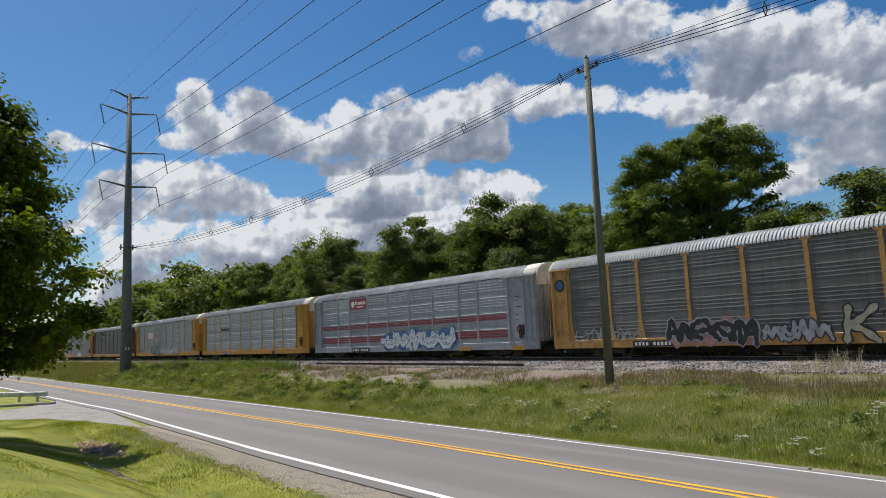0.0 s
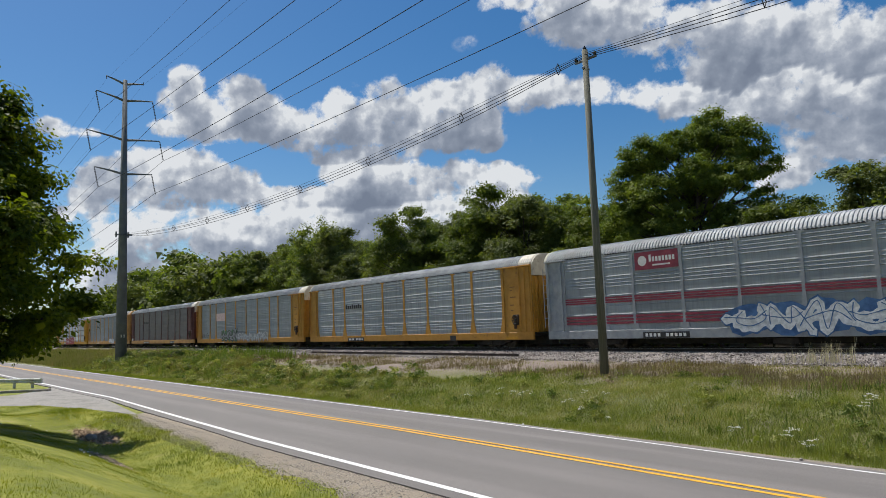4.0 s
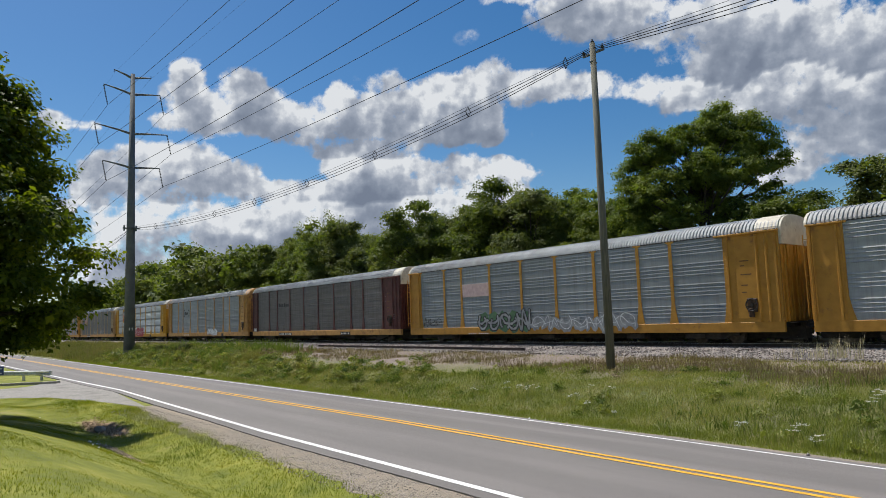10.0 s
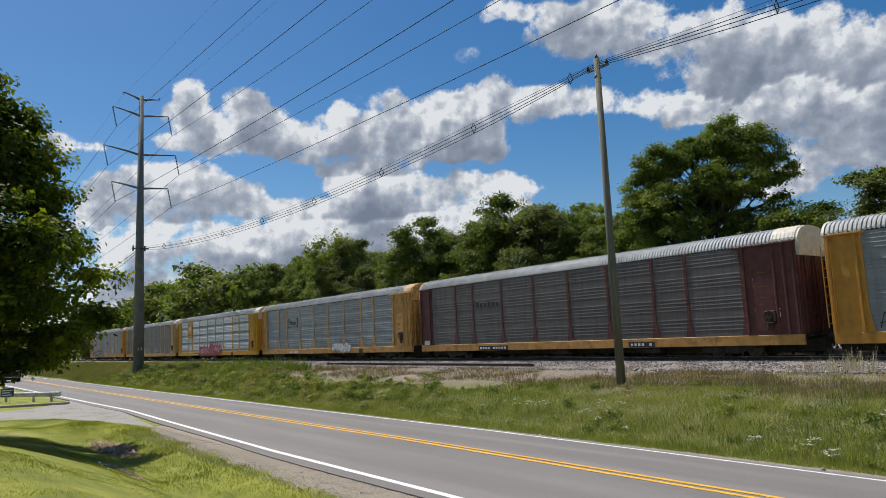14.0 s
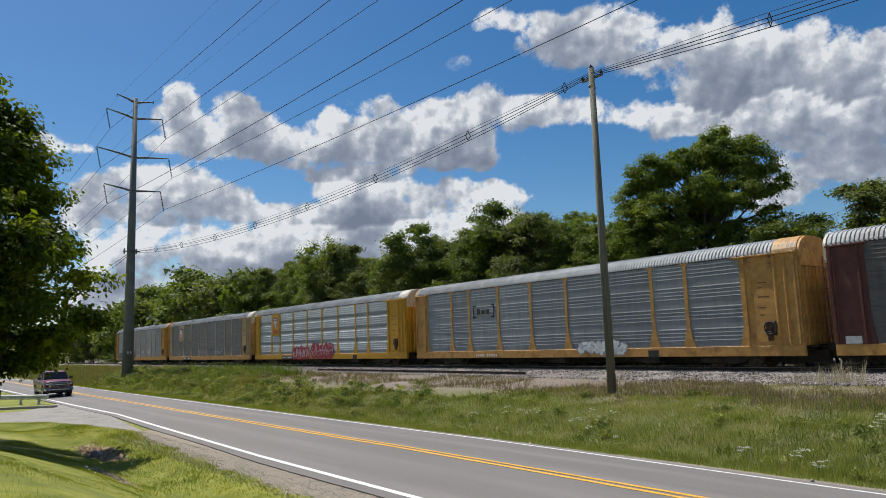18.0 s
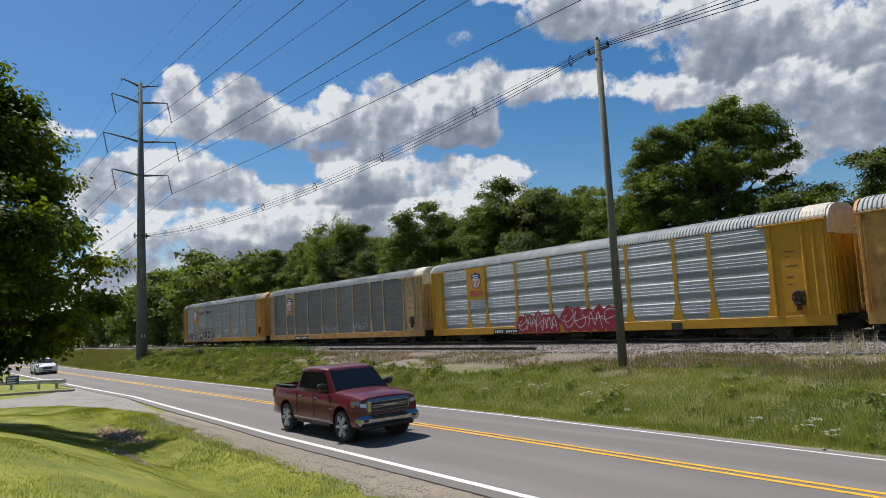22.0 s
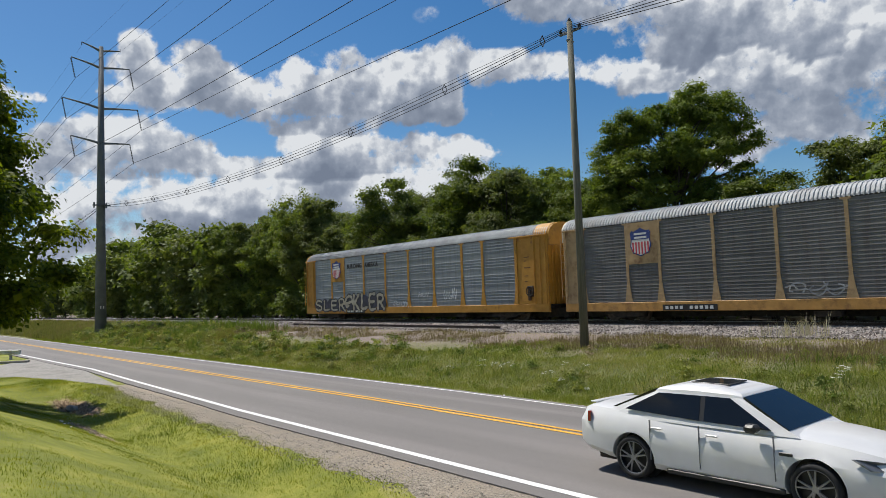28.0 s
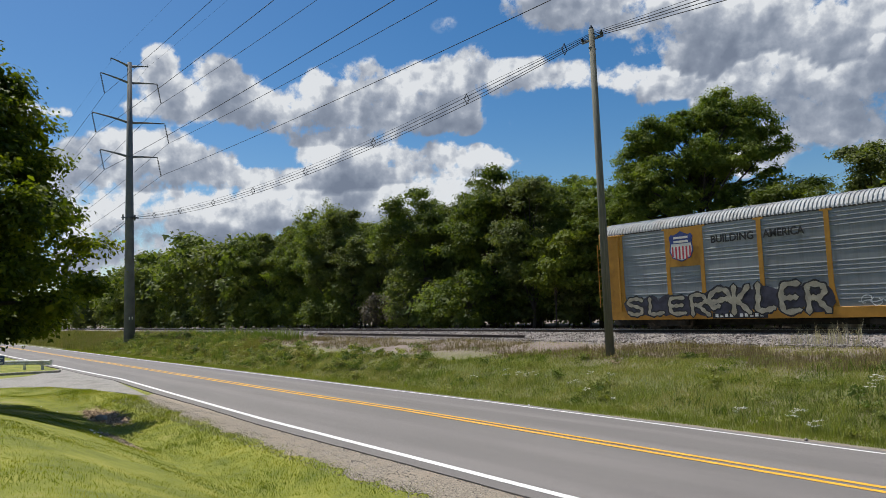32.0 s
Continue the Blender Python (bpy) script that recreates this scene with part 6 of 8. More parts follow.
M_GAP = plain("panel_gap", (0.16, 0.16, 0.165), 0.7)
M_LAMP_DARK = plain("smoked_lens", (0.12, 0.125, 0.135), 0.12, 0.3, 1.0)
M_TAIL = plain("tail_lens", (0.4, 0.01, 0.015), 0.15, 0.0, 1.0)
M_AMBER = plain("amber_lens", (0.6, 0.2, 0.02), 0.2, 0.0, 1.0)


def loft(name, stations, arches, width_arch, crown=0.03):
    """A closed body through sections (x, bottom, top, half width low, middle, top), with wheel openings cut out."""
    bm = bmesh.new()
    rings = []
    for x, zb, zt, wb, wm, wt in stations:
        h = zt - zb
        half = [(wb, zb), (wm * 0.985, zb + 0.12 * h), (wm, zb + 0.42 * h), (wm * 0.992, zb + 0.66 * h), (wt, zt - 0.13 * h), (wt * 0.93, zt - 0.035 * h), (wt * 0.8, zt), (wt * 0.4, zt + crown * 0.8)]
        ring = [(-w, z) for w, z in half] + [(0, zt + crown)] + [(w, z) for w, z in half[::-1]]
        rings.append([bm.verts.new((x, y, z)) for y, z in ring])
    for a, b in zip(rings[:-1], rings[1:]):
        n = len(a)
        for i in range(n):
            bm.faces.new((a[i], a[(i + 1) % n], b[(i + 1) % n], b[i]))
    bm.faces.new(rings[0][::-1])
    bm.faces.new(rings[-1])
    bmesh.ops.recalc_face_normals(bm, faces=bm.faces)
    me = bm_mesh(bm, name)
    ob = bpy.data.objects.new("tmp_body", me)
    scene.collection.objects.link(ob)
    tools = []
    for x, z, r in arches:
        for side in (-1, 1):
            cut = bpy.data.objects.new("tmp_cut", bm_mesh(rod((x, side * (width_arch - 0.32), z), (x, side * (width_arch + 0.3), z), r, sides=28), "cut"))
            scene.collection.objects.link(cut)
            tools.append(cut)
            mod = ob.modifiers.new("cut", "BOOLEAN")
            mod.operation, mod.object, mod.solver = "DIFFERENCE", cut, "EXACT"
    bpy.context.view_layer.update()
    done = bpy.data.meshes.new_from_object(ob.evaluated_get(bpy.context.evaluated_depsgraph_get()))
    for o in (ob, *tools):
        bpy.data.objects.remove(o)
    done.name = name
    done.materials.clear()
    done.shade_smooth()
    return done


def smooth_by_angle(me, degrees=32):
    bm = bmesh.new()
    bm.from_mesh(me)
    for e in bm.edges:
        e.smooth = len(e.link_faces) == 2 and e.calc_face_angle(0) < radians(degrees)
    bm.to_mesh(me)
    bm.free()
    return me


def panel_between(corners, inset_y=0.0, thick=0.012, out=(0, -1, 0)):
    """A thin plate over given corners, a little proud of what lies behind it."""
    bm = bmesh.new()
    o = Vector(out)
    a = [bm.verts.new(Vector(c) + o * thick) for c in corners]
    b = [bm.verts.new(Vector(c) - o * 0.02) for c in corners]
    bm.faces.new(a)
    bm.faces.new(b[::-1])
    n = len(a)
    for i in range(n):
        bm.faces.new((a[i], b[i], b[(i + 1) % n], a[(i + 1) % n]))
    bmesh.ops.recalc_face_normals(bm, faces=bm.faces)
    return bm


def cabin(low, high, zl, zh, wl, wh, arch=0.012):
    """The greenhouse: a tapered box, low and high being its front and rear ends below and above, with a rounded roof."""
    bm = bmesh.new()
    rows = []
    n = 15
    levels = [(low[0], low[1], zl, wl, 0.0)]
    for deg in (0, 18, 36, 54, 72, 90):
        c, d = math.cos(radians(deg)), math.sin(radians(deg))
        levels.append((high[0] + 0.05 - 0.26 * (1 - c), high[1] - 0.05 + 0.26 * (1 - c), zh - 0.1 + 0.1 * d, wh + 0.02 - 0.26 * (1 - c), 0.02 + arch * d))
    for x0, x1, z, w, bow in levels:
        ring = []
        for k in range(n):
            u = k / (n - 1)
            ring.append((x0 + (x1 - x0) * u, -w + (0.05 * abs(2 * u - 1) ** 3), z + bow * (1 - (2 * u - 1) ** 2)))
        ring += [(x, -y, z2) for x, y, z2 in ring[::-1]]
        rows.append([bm.verts.new(p) for p in ring])
    for a, b in zip(rows[:-1], rows[1:]):
        m = len(a)
        for i in range(m):
            bm.faces.new((a[i], a[(i + 1) % m], b[(i + 1) % m], b[i]))
    bm.faces.new(rows[-1])
    bmesh.ops.recalc_face_normals(bm, faces=bm.faces)
    return smooth_by_angle(bm_mesh(bm, "cabin"), 50)


def tyre_mesh(r, w, inner):
    """A tyre of rounded section turned about y."""
    sec = [(inner, -w * 0.42), (r * 0.86, -w * 0.5), (r * 0.97, -w * 0.42), (r, -w * 0.2), (r, w * 0.2), (r * 0.97, w * 0.42), (r * 0.86, w * 0.5), (inner, w * 0.42)]
    n = 36
    v = [(math.cos(6.28319 * i / n) * a, y, math.sin(6.28319 * i / n) * a) for i in range(n) for a, y in sec]
    k = len(sec)
    f = [(i * k + j, ((i + 1) % n) * k + j, ((i + 1) % n) * k + (j + 1) % k, i * k + (j + 1) % k) for i in range(n) for j in range(k)]
    return grid_mesh("tyre", v, f, True)


def wheel(parent, x, y, r, w, inner, spokes, split, side, rim_m):
    hub = new("wheel", None)
    hub.empty_display_size = 0.1
    me = tyre_mesh(r, w, inner)
    wob = link_mesh("wheel", me, M_RUBBER, parent, "black tyre on an alloy rim")
    bpy.data.objects.remove(hub)
    wob.location = (x, y, r)
    face = side * w * 0.36
    rim = rod((0, face - side * 0.1, 0), (0, face - side * 0.085, 0), inner * 1.0, sides=30)
    part("rim_back", rim, M_TRIM, wob)
    lip = bmesh.new()
    for i in range(30):
        a0, a1 = 6.28319 * i / 30, 6.28319 * (i + 1) / 30
        add_rod(lip, (math.cos(a0) * inner, face, math.sin(a0) * inner), (math.cos(a1) * inner, face, math.sin(a1) * inner), 0.014, sides=5)
    part("rim_lip", lip, rim_m, wob)
    for i in range(spokes):
        a = 6.28319 * i / spokes
        bm = bmesh.new()
        for off in ((-split, split) if split else (0,)):
            d0, d1 = Vector((math.cos(a + off * 0.4), 0, math.sin(a + off * 0.4))), Vector((math.cos(a + off), 0, math.sin(a + off)))
            add_rod(bm, d0 * 0.05 + Vector((0, face, 0)), d1 * inner + Vector((0, face - side * 0.01, 0)), 0.055 if not split else 0.02, 0.062 if not split else 0.013, 6)
        part("spoke", bm, rim_m, wob)
    part("hub_cap", rod((0, face - side * 0.03, 0), (0, face + side * 0.012, 0), 0.06, 0.05, 12), rim_m, wob)
    return wob


WHEELS = []


def pickup():
    c = thing("pickup_truck", Matrix(), "dark red metallic crew-cab pickup truck with chrome grille", "pickup truck")
    st = [(-0.06, 0.5, 1.1, 0.78, 0.88, 0.78), (-0.11, 0.46, 1.18, 0.88, 0.95, 0.86), (-0.25, 0.44, 1.225, 0.94, 1.0, 0.91), (-0.6, 0.44, 1.275, 0.96, 1.02, 0.94), (-1.2, 0.44, 1.315, 0.97, 1.02, 0.96), (-1.75, 0.44, 1.335, 0.97, 1.01, 0.97), (-2.6, 0.44, 1.34, 0.97, 1.01, 0.97), (-3.6, 0.44, 1.345, 0.97, 1.01, 0.97), (-4.16, 0.44, 1.35, 0.97, 1.01, 0.97), (-4.7, 0.46, 1.34, 0.97, 1.015, 0.98), (-5.5, 0.5, 1.36, 0.96, 1.01, 0.97), (-5.78, 0.55, 1.37, 0.95, 1.0, 0.96), (-5.86, 0.6, 1.34, 0.9, 0.96, 0.9)]
    me = loft("body", st, ((-0.98, 0.44, 0.53), (-4.65, 0.44, 0.53)), 1.0)
    # the open bed is sunk into the body
    ob = bpy.data.objects.new("tmp_body", me)
    scene.collection.objects.link(ob)
    cut = bpy.data.objects.new("tmp_cut", bm_mesh(boxes((-5.76, -4.22, -0.8, 0.8, 0.85, 1.7)), "cut"))
    scene.collection.objects.link(cut)
    mod = ob.modifiers.new("cut", "BOOLEAN")
    mod.operation, mod.object, mod.solver = "DIFFERENCE", cut, "EXACT"
    bpy.context.view_layer.update()
    done = bpy.data.meshes.new_from_object(ob.evaluated_get(bpy.context.evaluated_depsgraph_get()))
    bpy.data.objects.remove(ob)
    bpy.data.objects.remove(cut)
    done.materials.clear()
    link_mesh("body", smooth_by_angle(done), M_CAR_RED, c)
    part("bed_liner", boxes((-5.755, -4.225, -0.795, 0.795, 0.86, 0.9), (-5.755, -4.225, -0.797, -0.785, 0.9, 1.36), (-5.755, -4.225, 0.785, 0.797, 0.9, 1.36), (-4.24, -4.225, -0.79, 0.79, 0.9, 1.36)), M_TRIM, c, "black bed liner")
    for s in (-1, 1):
        part("bed_rail", boxes((-5.82, -4.18, s * 0.79, s * 0.94, 1.36, 1.4), bevel=0.01), M_TRIM, c)
        part("rocker_trim", boxes((-4.05, -1.6, s * 1.0, s * 1.018, 0.5, 0.525), bevel=0.004), M_ALLOY, c, "dull metal side strip")
        part("side_step", boxes((-3.9, -1.7, s * 0.86, s * 1.0, 0.36, 0.42), bevel=0.015), M_TRIM, c)
    link_mesh("cabin", cabin((-1.42, -4.06), (-2.2, -3.8), 1.24, 1.96, 0.96, 0.79), M_CAR_RED, c)
    part("windscreen", panel_between([(-1.52, -0.86, 1.34), (-1.52, 0.86, 1.34), (-2.1, 0.73, 1.86), (-2.1, -0.73, 1.86)], out=(0.72, 0, 0.69)), M_GLASS, c, "dark tinted windscreen")
    part("rear_window", panel_between([(-4.0, -0.7, 1.4), (-4.0, 0.7, 1.4), (-3.85, 0.66, 1.84), (-3.85, -0.66, 1.84)], out=(-0.95, 0, 0.3)), M_GLASS, c)
    for s in (-1, 1):
        o = (0, s * 0.96, 0.27)
        part("front_window", panel_between([(-1.82, s * 0.935, 1.36), (-2.66, s * 0.94, 1.36), (-2.66, s * 0.822, 1.84), (-2.28, s * 0.822, 1.84)], out=o), M_GLASS, c)
        part("rear_side_window", panel_between([(-2.74, s * 0.94, 1.36), (-3.8, s * 0.932, 1.37), (-3.68, s * 0.822, 1.84), (-2.74, s * 0.822, 1.84)], out=o), M_GLASS, c)
        part("window_strip", boxes((-3.9, -1.75, s * 0.945, s * 0.962, 1.33, 1.343)), M_TRIM, c)
        for x in (-2.5, -3.55):
            part("door_handle", boxes((x - 0.11, x + 0.11, s * 1.0, s * 1.04, 1.1, 1.14), bevel=0.012), M_CHROME, c, "chrome door handle")
        for x in (-1.6, -2.7, -3.85):
            part("door_gap", boxes((x - 0.004, x + 0.004, s * 0.995, s * 1.014, 0.58, 1.24)), M_TRIM, c)
        m = part("wing_mirror", boxes((-1.96, -1.78, s * 0.99, s * 1.25, 1.35, 1.55), bevel=0.05), M_TRIM, c)
        part("mirror_cap", boxes((-1.8, -1.75, s * 1.02, s * 1.24, 1.42, 1.54), bevel=0.02), M_TRIM, m)
        lamp = part("headlight", panel_between([(-0.06, s * 0.66, 0.9), (-0.13, s * 0.9, 0.92), (-0.42, s * 1.0, 0.98), (-0.42, s * 0.985, 1.12), (-0.16, s * 0.88, 1.12), (-0.08, s * 0.66, 1.1)], thick=0.03, out=(0.8, s * 0.6, 0.1)), M_LAMP_DARK, c, "clear headlight")
        part("reflector", panel_between([(-0.06, s * 0.7, 0.95), (-0.12, s * 0.86, 0.97), (-0.14, s * 0.86, 1.06), (-0.08, s * 0.7, 1.05)], thick=0.045, out=(0.8, s * 0.6, 0.1)), M_LAMP, lamp)
        part("fog_lamp", boxes((-0.06, 0.036, s * 0.68, s * 0.86, 0.56, 0.66), bevel=0.02), M_TRIM, c)
        part("tail_light", boxes((-5.9, -5.74, s * 0.9, s * 1.005, 0.98, 1.3), bevel=0.02), M_TAIL, c, "red tail light")
        part("amber_marker", boxes((-0.34, -0.24, s * 0.98, s * 0.992, 0.97, 1.02)), M_AMBER, c)
        part("emblem_bar", boxes((-1.66, -1.42, s * 1.01, s * 1.024, 0.84, 0.875)), M_ALLOY, c)
        part("arch_liner", rod((-0.98, s * 0.62, 0.42), (-0.98, s * 0.68, 0.42), 0.49, sides=24), M_TRIM, c)
        part("arch_liner", rod((-4.65, s * 0.62, 0.42), (-4.65, s * 0.68, 0.42), 0.49, sides=24), M_TRIM, c)
    part("grille_surround", boxes((-0.14, 0.0, -0.68, 0.68, 0.78, 1.15), bevel=0.06), M_CHROME, c, "chrome grille surround")
    part("grille", boxes((-0.06, 0.012, -0.63, 0.63, 0.81, 1.11), bevel=0.05), M_TRIM, c, "black grille")
    for z in (0.93, 0.985):
        part("grille_bar", boxes((-0.02, 0.014, -0.56, 0.56, z, z + 0.02)), M_CHROME, c)
    part("emblem_bar", boxes((0.0, 0.02, -0.24, 0.24, 0.925, 1.005), bevel=0.012), M_CHROME, c, "plain chrome emblem bar")
    part("front_bumper", boxes((-0.3, 0.03, -1.0, 1.0, 0.46, 0.74), bevel=0.09), M_CHROME, c, "chrome front bumper")
    part("bumper_intake", boxes((-0.05, 0.038, -0.56, 0.56, 0.62, 0.71), bevel=0.02), M_TRIM, c)
    part("rear_bumper", boxes((-5.97, -5.78, -0.96, 0.96, 0.5, 0.7), bevel=0.05), M_CHROME, c, "chrome rear bumper")
    part("underbody", boxes((-5.6, -0.5, -0.6, 0.6, 0.3, 0.5)), M_UNDER, c)
    part("front_valance", boxes((-0.4, -0.1, -0.85, 0.85, 0.36, 0.47), bevel=0.03), M_TRIM, c)
    for x in (-0.98, -4.65):
        for s in (-1, 1):
            WHEELS.append((wheel(c, x, s * 0.87, 0.42, 0.28, 0.295, 6, 0, s, M_ALLOY), "truck", 0.42))
    # the whole length is drawn in to 5.6 m
    for ob in c.children:
        if ob.name.startswith("wheel"):
            ob.location.x = ob.location.x * 0.945 - 0.2
        else:
            for v in ob.data.vertices:
                x = v.co.x if v.co.x > -4.9 else -4.9 + (v.co.x + 4.9) * 0.8
                v.co.x = x * 0.945 - 0.2
    for ob in c.children:
        if ob.name.startswith(("wing_mirror", "headlight")):
            for v in ob.children[0].data.vertices:
                v.co.x = v.co.x * 0.945 - 0.2
    return c


def sedan():
    c = thing("sedan_car", Matrix(), "white four-door sedan with black grille and dark alloys", "car")
    st = [(-0.02, 0.3, 0.74, 0.5, 0.64, 0.54), (-0.08, 0.25, 0.8, 0.7, 0.8, 0.66), (-0.25, 0.22, 0.86, 0.84, 0.91, 0.77), (-0.6, 0.2, 0.93, 0.88, 0.955, 0.83), (-1.0, 0.2, 0.98, 0.89, 0.965, 0.86), (-1.45, 0.2, 1.02, 0.87, 0.96, 0.87), (-2.3, 0.2, 1.03, 0.87, 0.96, 0.88), (-3.3, 0.2, 1.06, 0.87, 0.965, 0.88), (-3.9, 0.22, 1.09, 0.87, 0.97, 0.88), (-4.5, 0.28, 1.11, 0.85, 0.95, 0.84), (-4.95, 0.34, 1.11, 0.8, 0.9, 0.78), (-5.1, 0.42, 1.06, 0.74, 0.84, 0.7), (-5.14, 0.52, 0.96, 0.6, 0.74, 0.58)]
    link_mesh("body", smooth_by_angle(loft("body", st, ((-1.1, 0.35, 0.405), (-3.97, 0.35, 0.405)), 0.95)), M_CAR_WHITE, c)
    link_mesh("cabin", cabin((-1.3, -4.72), (-2.22, -3.62), 0.98, 1.53, 0.87, 0.66, 0.045), M_CAR_WHITE, c)
    part("windscreen", panel_between([(-1.46, -0.79, 1.06), (-1.46, 0.79, 1.06), (-2.16, 0.64, 1.45), (-2.16, -0.64, 1.45)], out=(0.5, 0, 0.87)), M_GLASS, c, "dark windscreen")
    part("rear_window", panel_between([(-4.52, -0.68, 1.09), (-4.52, 0.68, 1.09), (-3.7, 0.58, 1.455), (-3.7, -0.58, 1.455)], out=(-0.45, 0, 0.89)), M_GLASS, c)
    part("sunroof", boxes((-3.2, -2.55, -0.32, 0.32, 1.57, 1.592), bevel=0.008), M_GLASS, c, "dark sunroof panel")
    for s in (-1, 1):
        o = (0, s * 0.9, 0.43)
        part("front_window", panel_between([(-1.68, s * 0.848, 1.05), (-2.72, s * 0.848, 1.06), (-2.74, s * 0.702, 1.43), (-2.34, s * 0.702, 1.43)], out=o), M_GLASS, c)
        part("rear_side_window", panel_between([(-2.8, s * 0.848, 1.06), (-4.15, s * 0.832, 1.12), (-3.56, s * 0.702, 1.42), (-2.82, s * 0.702, 1.43)], out=o), M_GLASS, c)
        part("pillar_trim", panel_between([(-2.7, s * 0.846, 1.06), (-2.82, s * 0.848, 1.06), (-2.84, s * 0.702, 1.43), (-2.72, s * 0.702, 1.43)], thick=0.008, out=o), M_TRIM, c)
        for x in (-2.55, -3.5):
            part("door_handle", boxes((x - 0.1, x + 0.1, s * 0.94, s * 0.972, 0.86, 0.895), bevel=0.012), M_CAR_WHITE, c)
        for x in (-1.62, -2.76, -3.62):
            part("door_gap", boxes((x - 0.004, x + 0.004, s * 0.93, s * 0.968, 0.36, 1.0)), M_GAP, c)
        part("side_vent", boxes((-1.55, -1.36, s * 0.955, s * 0.975, 0.74, 0.79), bevel=0.008), M_TRIM, c)
        part("side_skirt", boxes((-3.35, -1.5, s * 0.9, s * 0.955, 0.19, 0.27), bevel=0.015), M_TRIM, c)
        m = part("wing_mirror", boxes((-1.98, -1.8, s * 0.92, s * 1.12, 1.02, 1.14), bevel=0.035), M_TRIM, c)
        part("headlight", panel_between([(-0.13, s * 0.6, 0.66), (-0.4, s * 0.93, 0.7), (-0.62, s * 0.94, 0.82), (-0.2, s * 0.7, 0.78)], thick=0.05, out=(0.75, s * 0.62, 0.25)), M_LAMP_DARK, c, "clear headlight")
        part("lower_vent", panel_between([(-0.1, s * 0.6, 0.34), (-0.3, s * 0.86, 0.36), (-0.32, s * 0.86, 0.44), (-0.1, s * 0.62, 0.42)], thick=0.03, out=(0.8, s * 0.6, 0)), M_TRIM, c)
        part("tail_light", panel_between([(-5.06, s * 0.62, 0.8), (-4.86, s * 0.92, 0.84), (-4.86, s * 0.9, 1.02), (-5.04, s * 0.6, 1.0)], thick=0.03, out=(-0.8, s * 0.6, 0)), M_TAIL, c, "red tail light")
        for x in (-1.1, -3.97):
            part("arch_liner", rod((x, s * 0.6, 0.35), (x, s * 0.66, 0.35), 0.4, sides=24), M_TRIM, c)
    part("grille", boxes((-0.1, 0.012, -0.44, 0.44, 0.5, 0.72), bevel=0.05), M_TRIM, c, "black mesh grille")
    part("badge", boxes((0.0, 0.02, -0.09, 0.09, 0.6, 0.66), bevel=0.008), M_CHROME, c, "plain oval badge")
    part("lower_grille", boxes((-0.12, -0.005, -0.46, 0.46, 0.32, 0.4), bevel=0.02), M_TRIM, c)
    part("front_lip", boxes((-0.34, -0.1, -0.7, 0.7, 0.19, 0.25), bevel=0.02), M_TRIM, c)
    part("spoiler", boxes((-5.06, -4.92, -0.6, 0.6, 1.125, 1.145), (-5.0, -4.94, -0.5, -0.46, 1.06, 1.13), (-5.0, -4.94, 0.46, 0.5, 1.06, 1.13), bevel=0.008), M_CAR_WHITE, c, "white boot spoiler")
    part("bonnet_gap", boxes((-1.43, -1.41, -0.75, 0.75, 1.0, 1.035)), M_TRIM, c)
    part("underbody", boxes((-4.9, -0.4, -0.6, 0.6, 0.16, 0.3)), M_UNDER, c)
    for x in (-1.1, -3.97):
        for s in (-1, 1):
            WHEELS.append((wheel(c, x, s * 0.85, 0.345, 0.23, 0.265, 5, 0.2, s, M_ALLOY_DARK), "sedan", 0.345))
    return c


TRUCK, SEDAN = pickup(), sedan()
TRUCK_X = [(0, -226), (8, -154), (14.5, -93.5), (16.5, -75.0), (17.5, -65.3), (18.5, -55.7), (19.5, -46.0), (20, -40.8), (20.6, -34.1), (21, -28.9), (21.6, -21.1), (22.2, -13.0), (22.5, -8.8), (22.8, -4.4), (23, -1.35), (23.2, 1.8), (25, 31), (32, 145)]
SEDAN_X = [(0, -338), (10, -220), (20, -101), (22.5, -72.2), (23, -66.1), (23.5, -60.3), (24, -54.9), (24.5, -49.5), (25, -44.1), (25.5, -38.4), (26.5, -25.6), (27.5, -10.9), (27.7, -7.75), (27.9, -4.5), (28.1, -1.2), (28.3, 2.2), (29, 13.5), (32, 63)]

# ---- beside the drive ----
M_GALV_RAIL = surface("galvanised", (0.5, 0.5, 0.5), (0.64, 0.64, 0.63), 4, 0.55, metal=0.1, stain=(0.3, 0.27, 0.23), stain_scale=1.5)
M_KERB = surface("kerb", (0.3, 0.27, 0.22), (0.42, 0.38, 0.32), 6, 0.9, bump=0.4)
M_SIGN_BLUE = surface("sign_blue", (0.03, 0.05, 0.16), (0.05, 0.08, 0.22), 5, 0.5)
rail_way = [Vector((-51.8, 8.15, 0)), Vector((-53.2, 7.2, 0)), Vector((-55.6, 5.6, 0)), Vector((-58.5, 3.6, 0)), Vector((-62, 1.2, 0))]
guard = thing("guard_rail", Matrix(), "galvanised steel guard rail on short posts", "guard rail")
WBEAM = [(0.03, 0.42), (-0.035, 0.47), (-0.035, 0.53), (0.03, 0.575), (-0.035, 0.62), (-0.035, 0.68), (0.03, 0.73)]
bm = bmesh.new()
prev = None
for i, p in enumerate(rail_way):
    d = (rail_way[min(i + 1, 4)] - rail_way[max(i - 1, 0)]).normalized()
    side = Vector((-d.y, d.x, 0))
    row = [bm.verts.new(p + side * (-o) + Vector((0, 0, z))) for o, z in WBEAM] + [bm.verts.new(p + side * (-o + 0.012) + Vector((0, 0, z))) for o, z in WBEAM[::-1]]
    if prev:
        n = len(row)
        for k in range(n):
            bm.faces.new((prev[k], prev[(k + 1) % n], row[(k + 1) % n], row[k]))
    else:
        bm.faces.new(row)
    prev = row
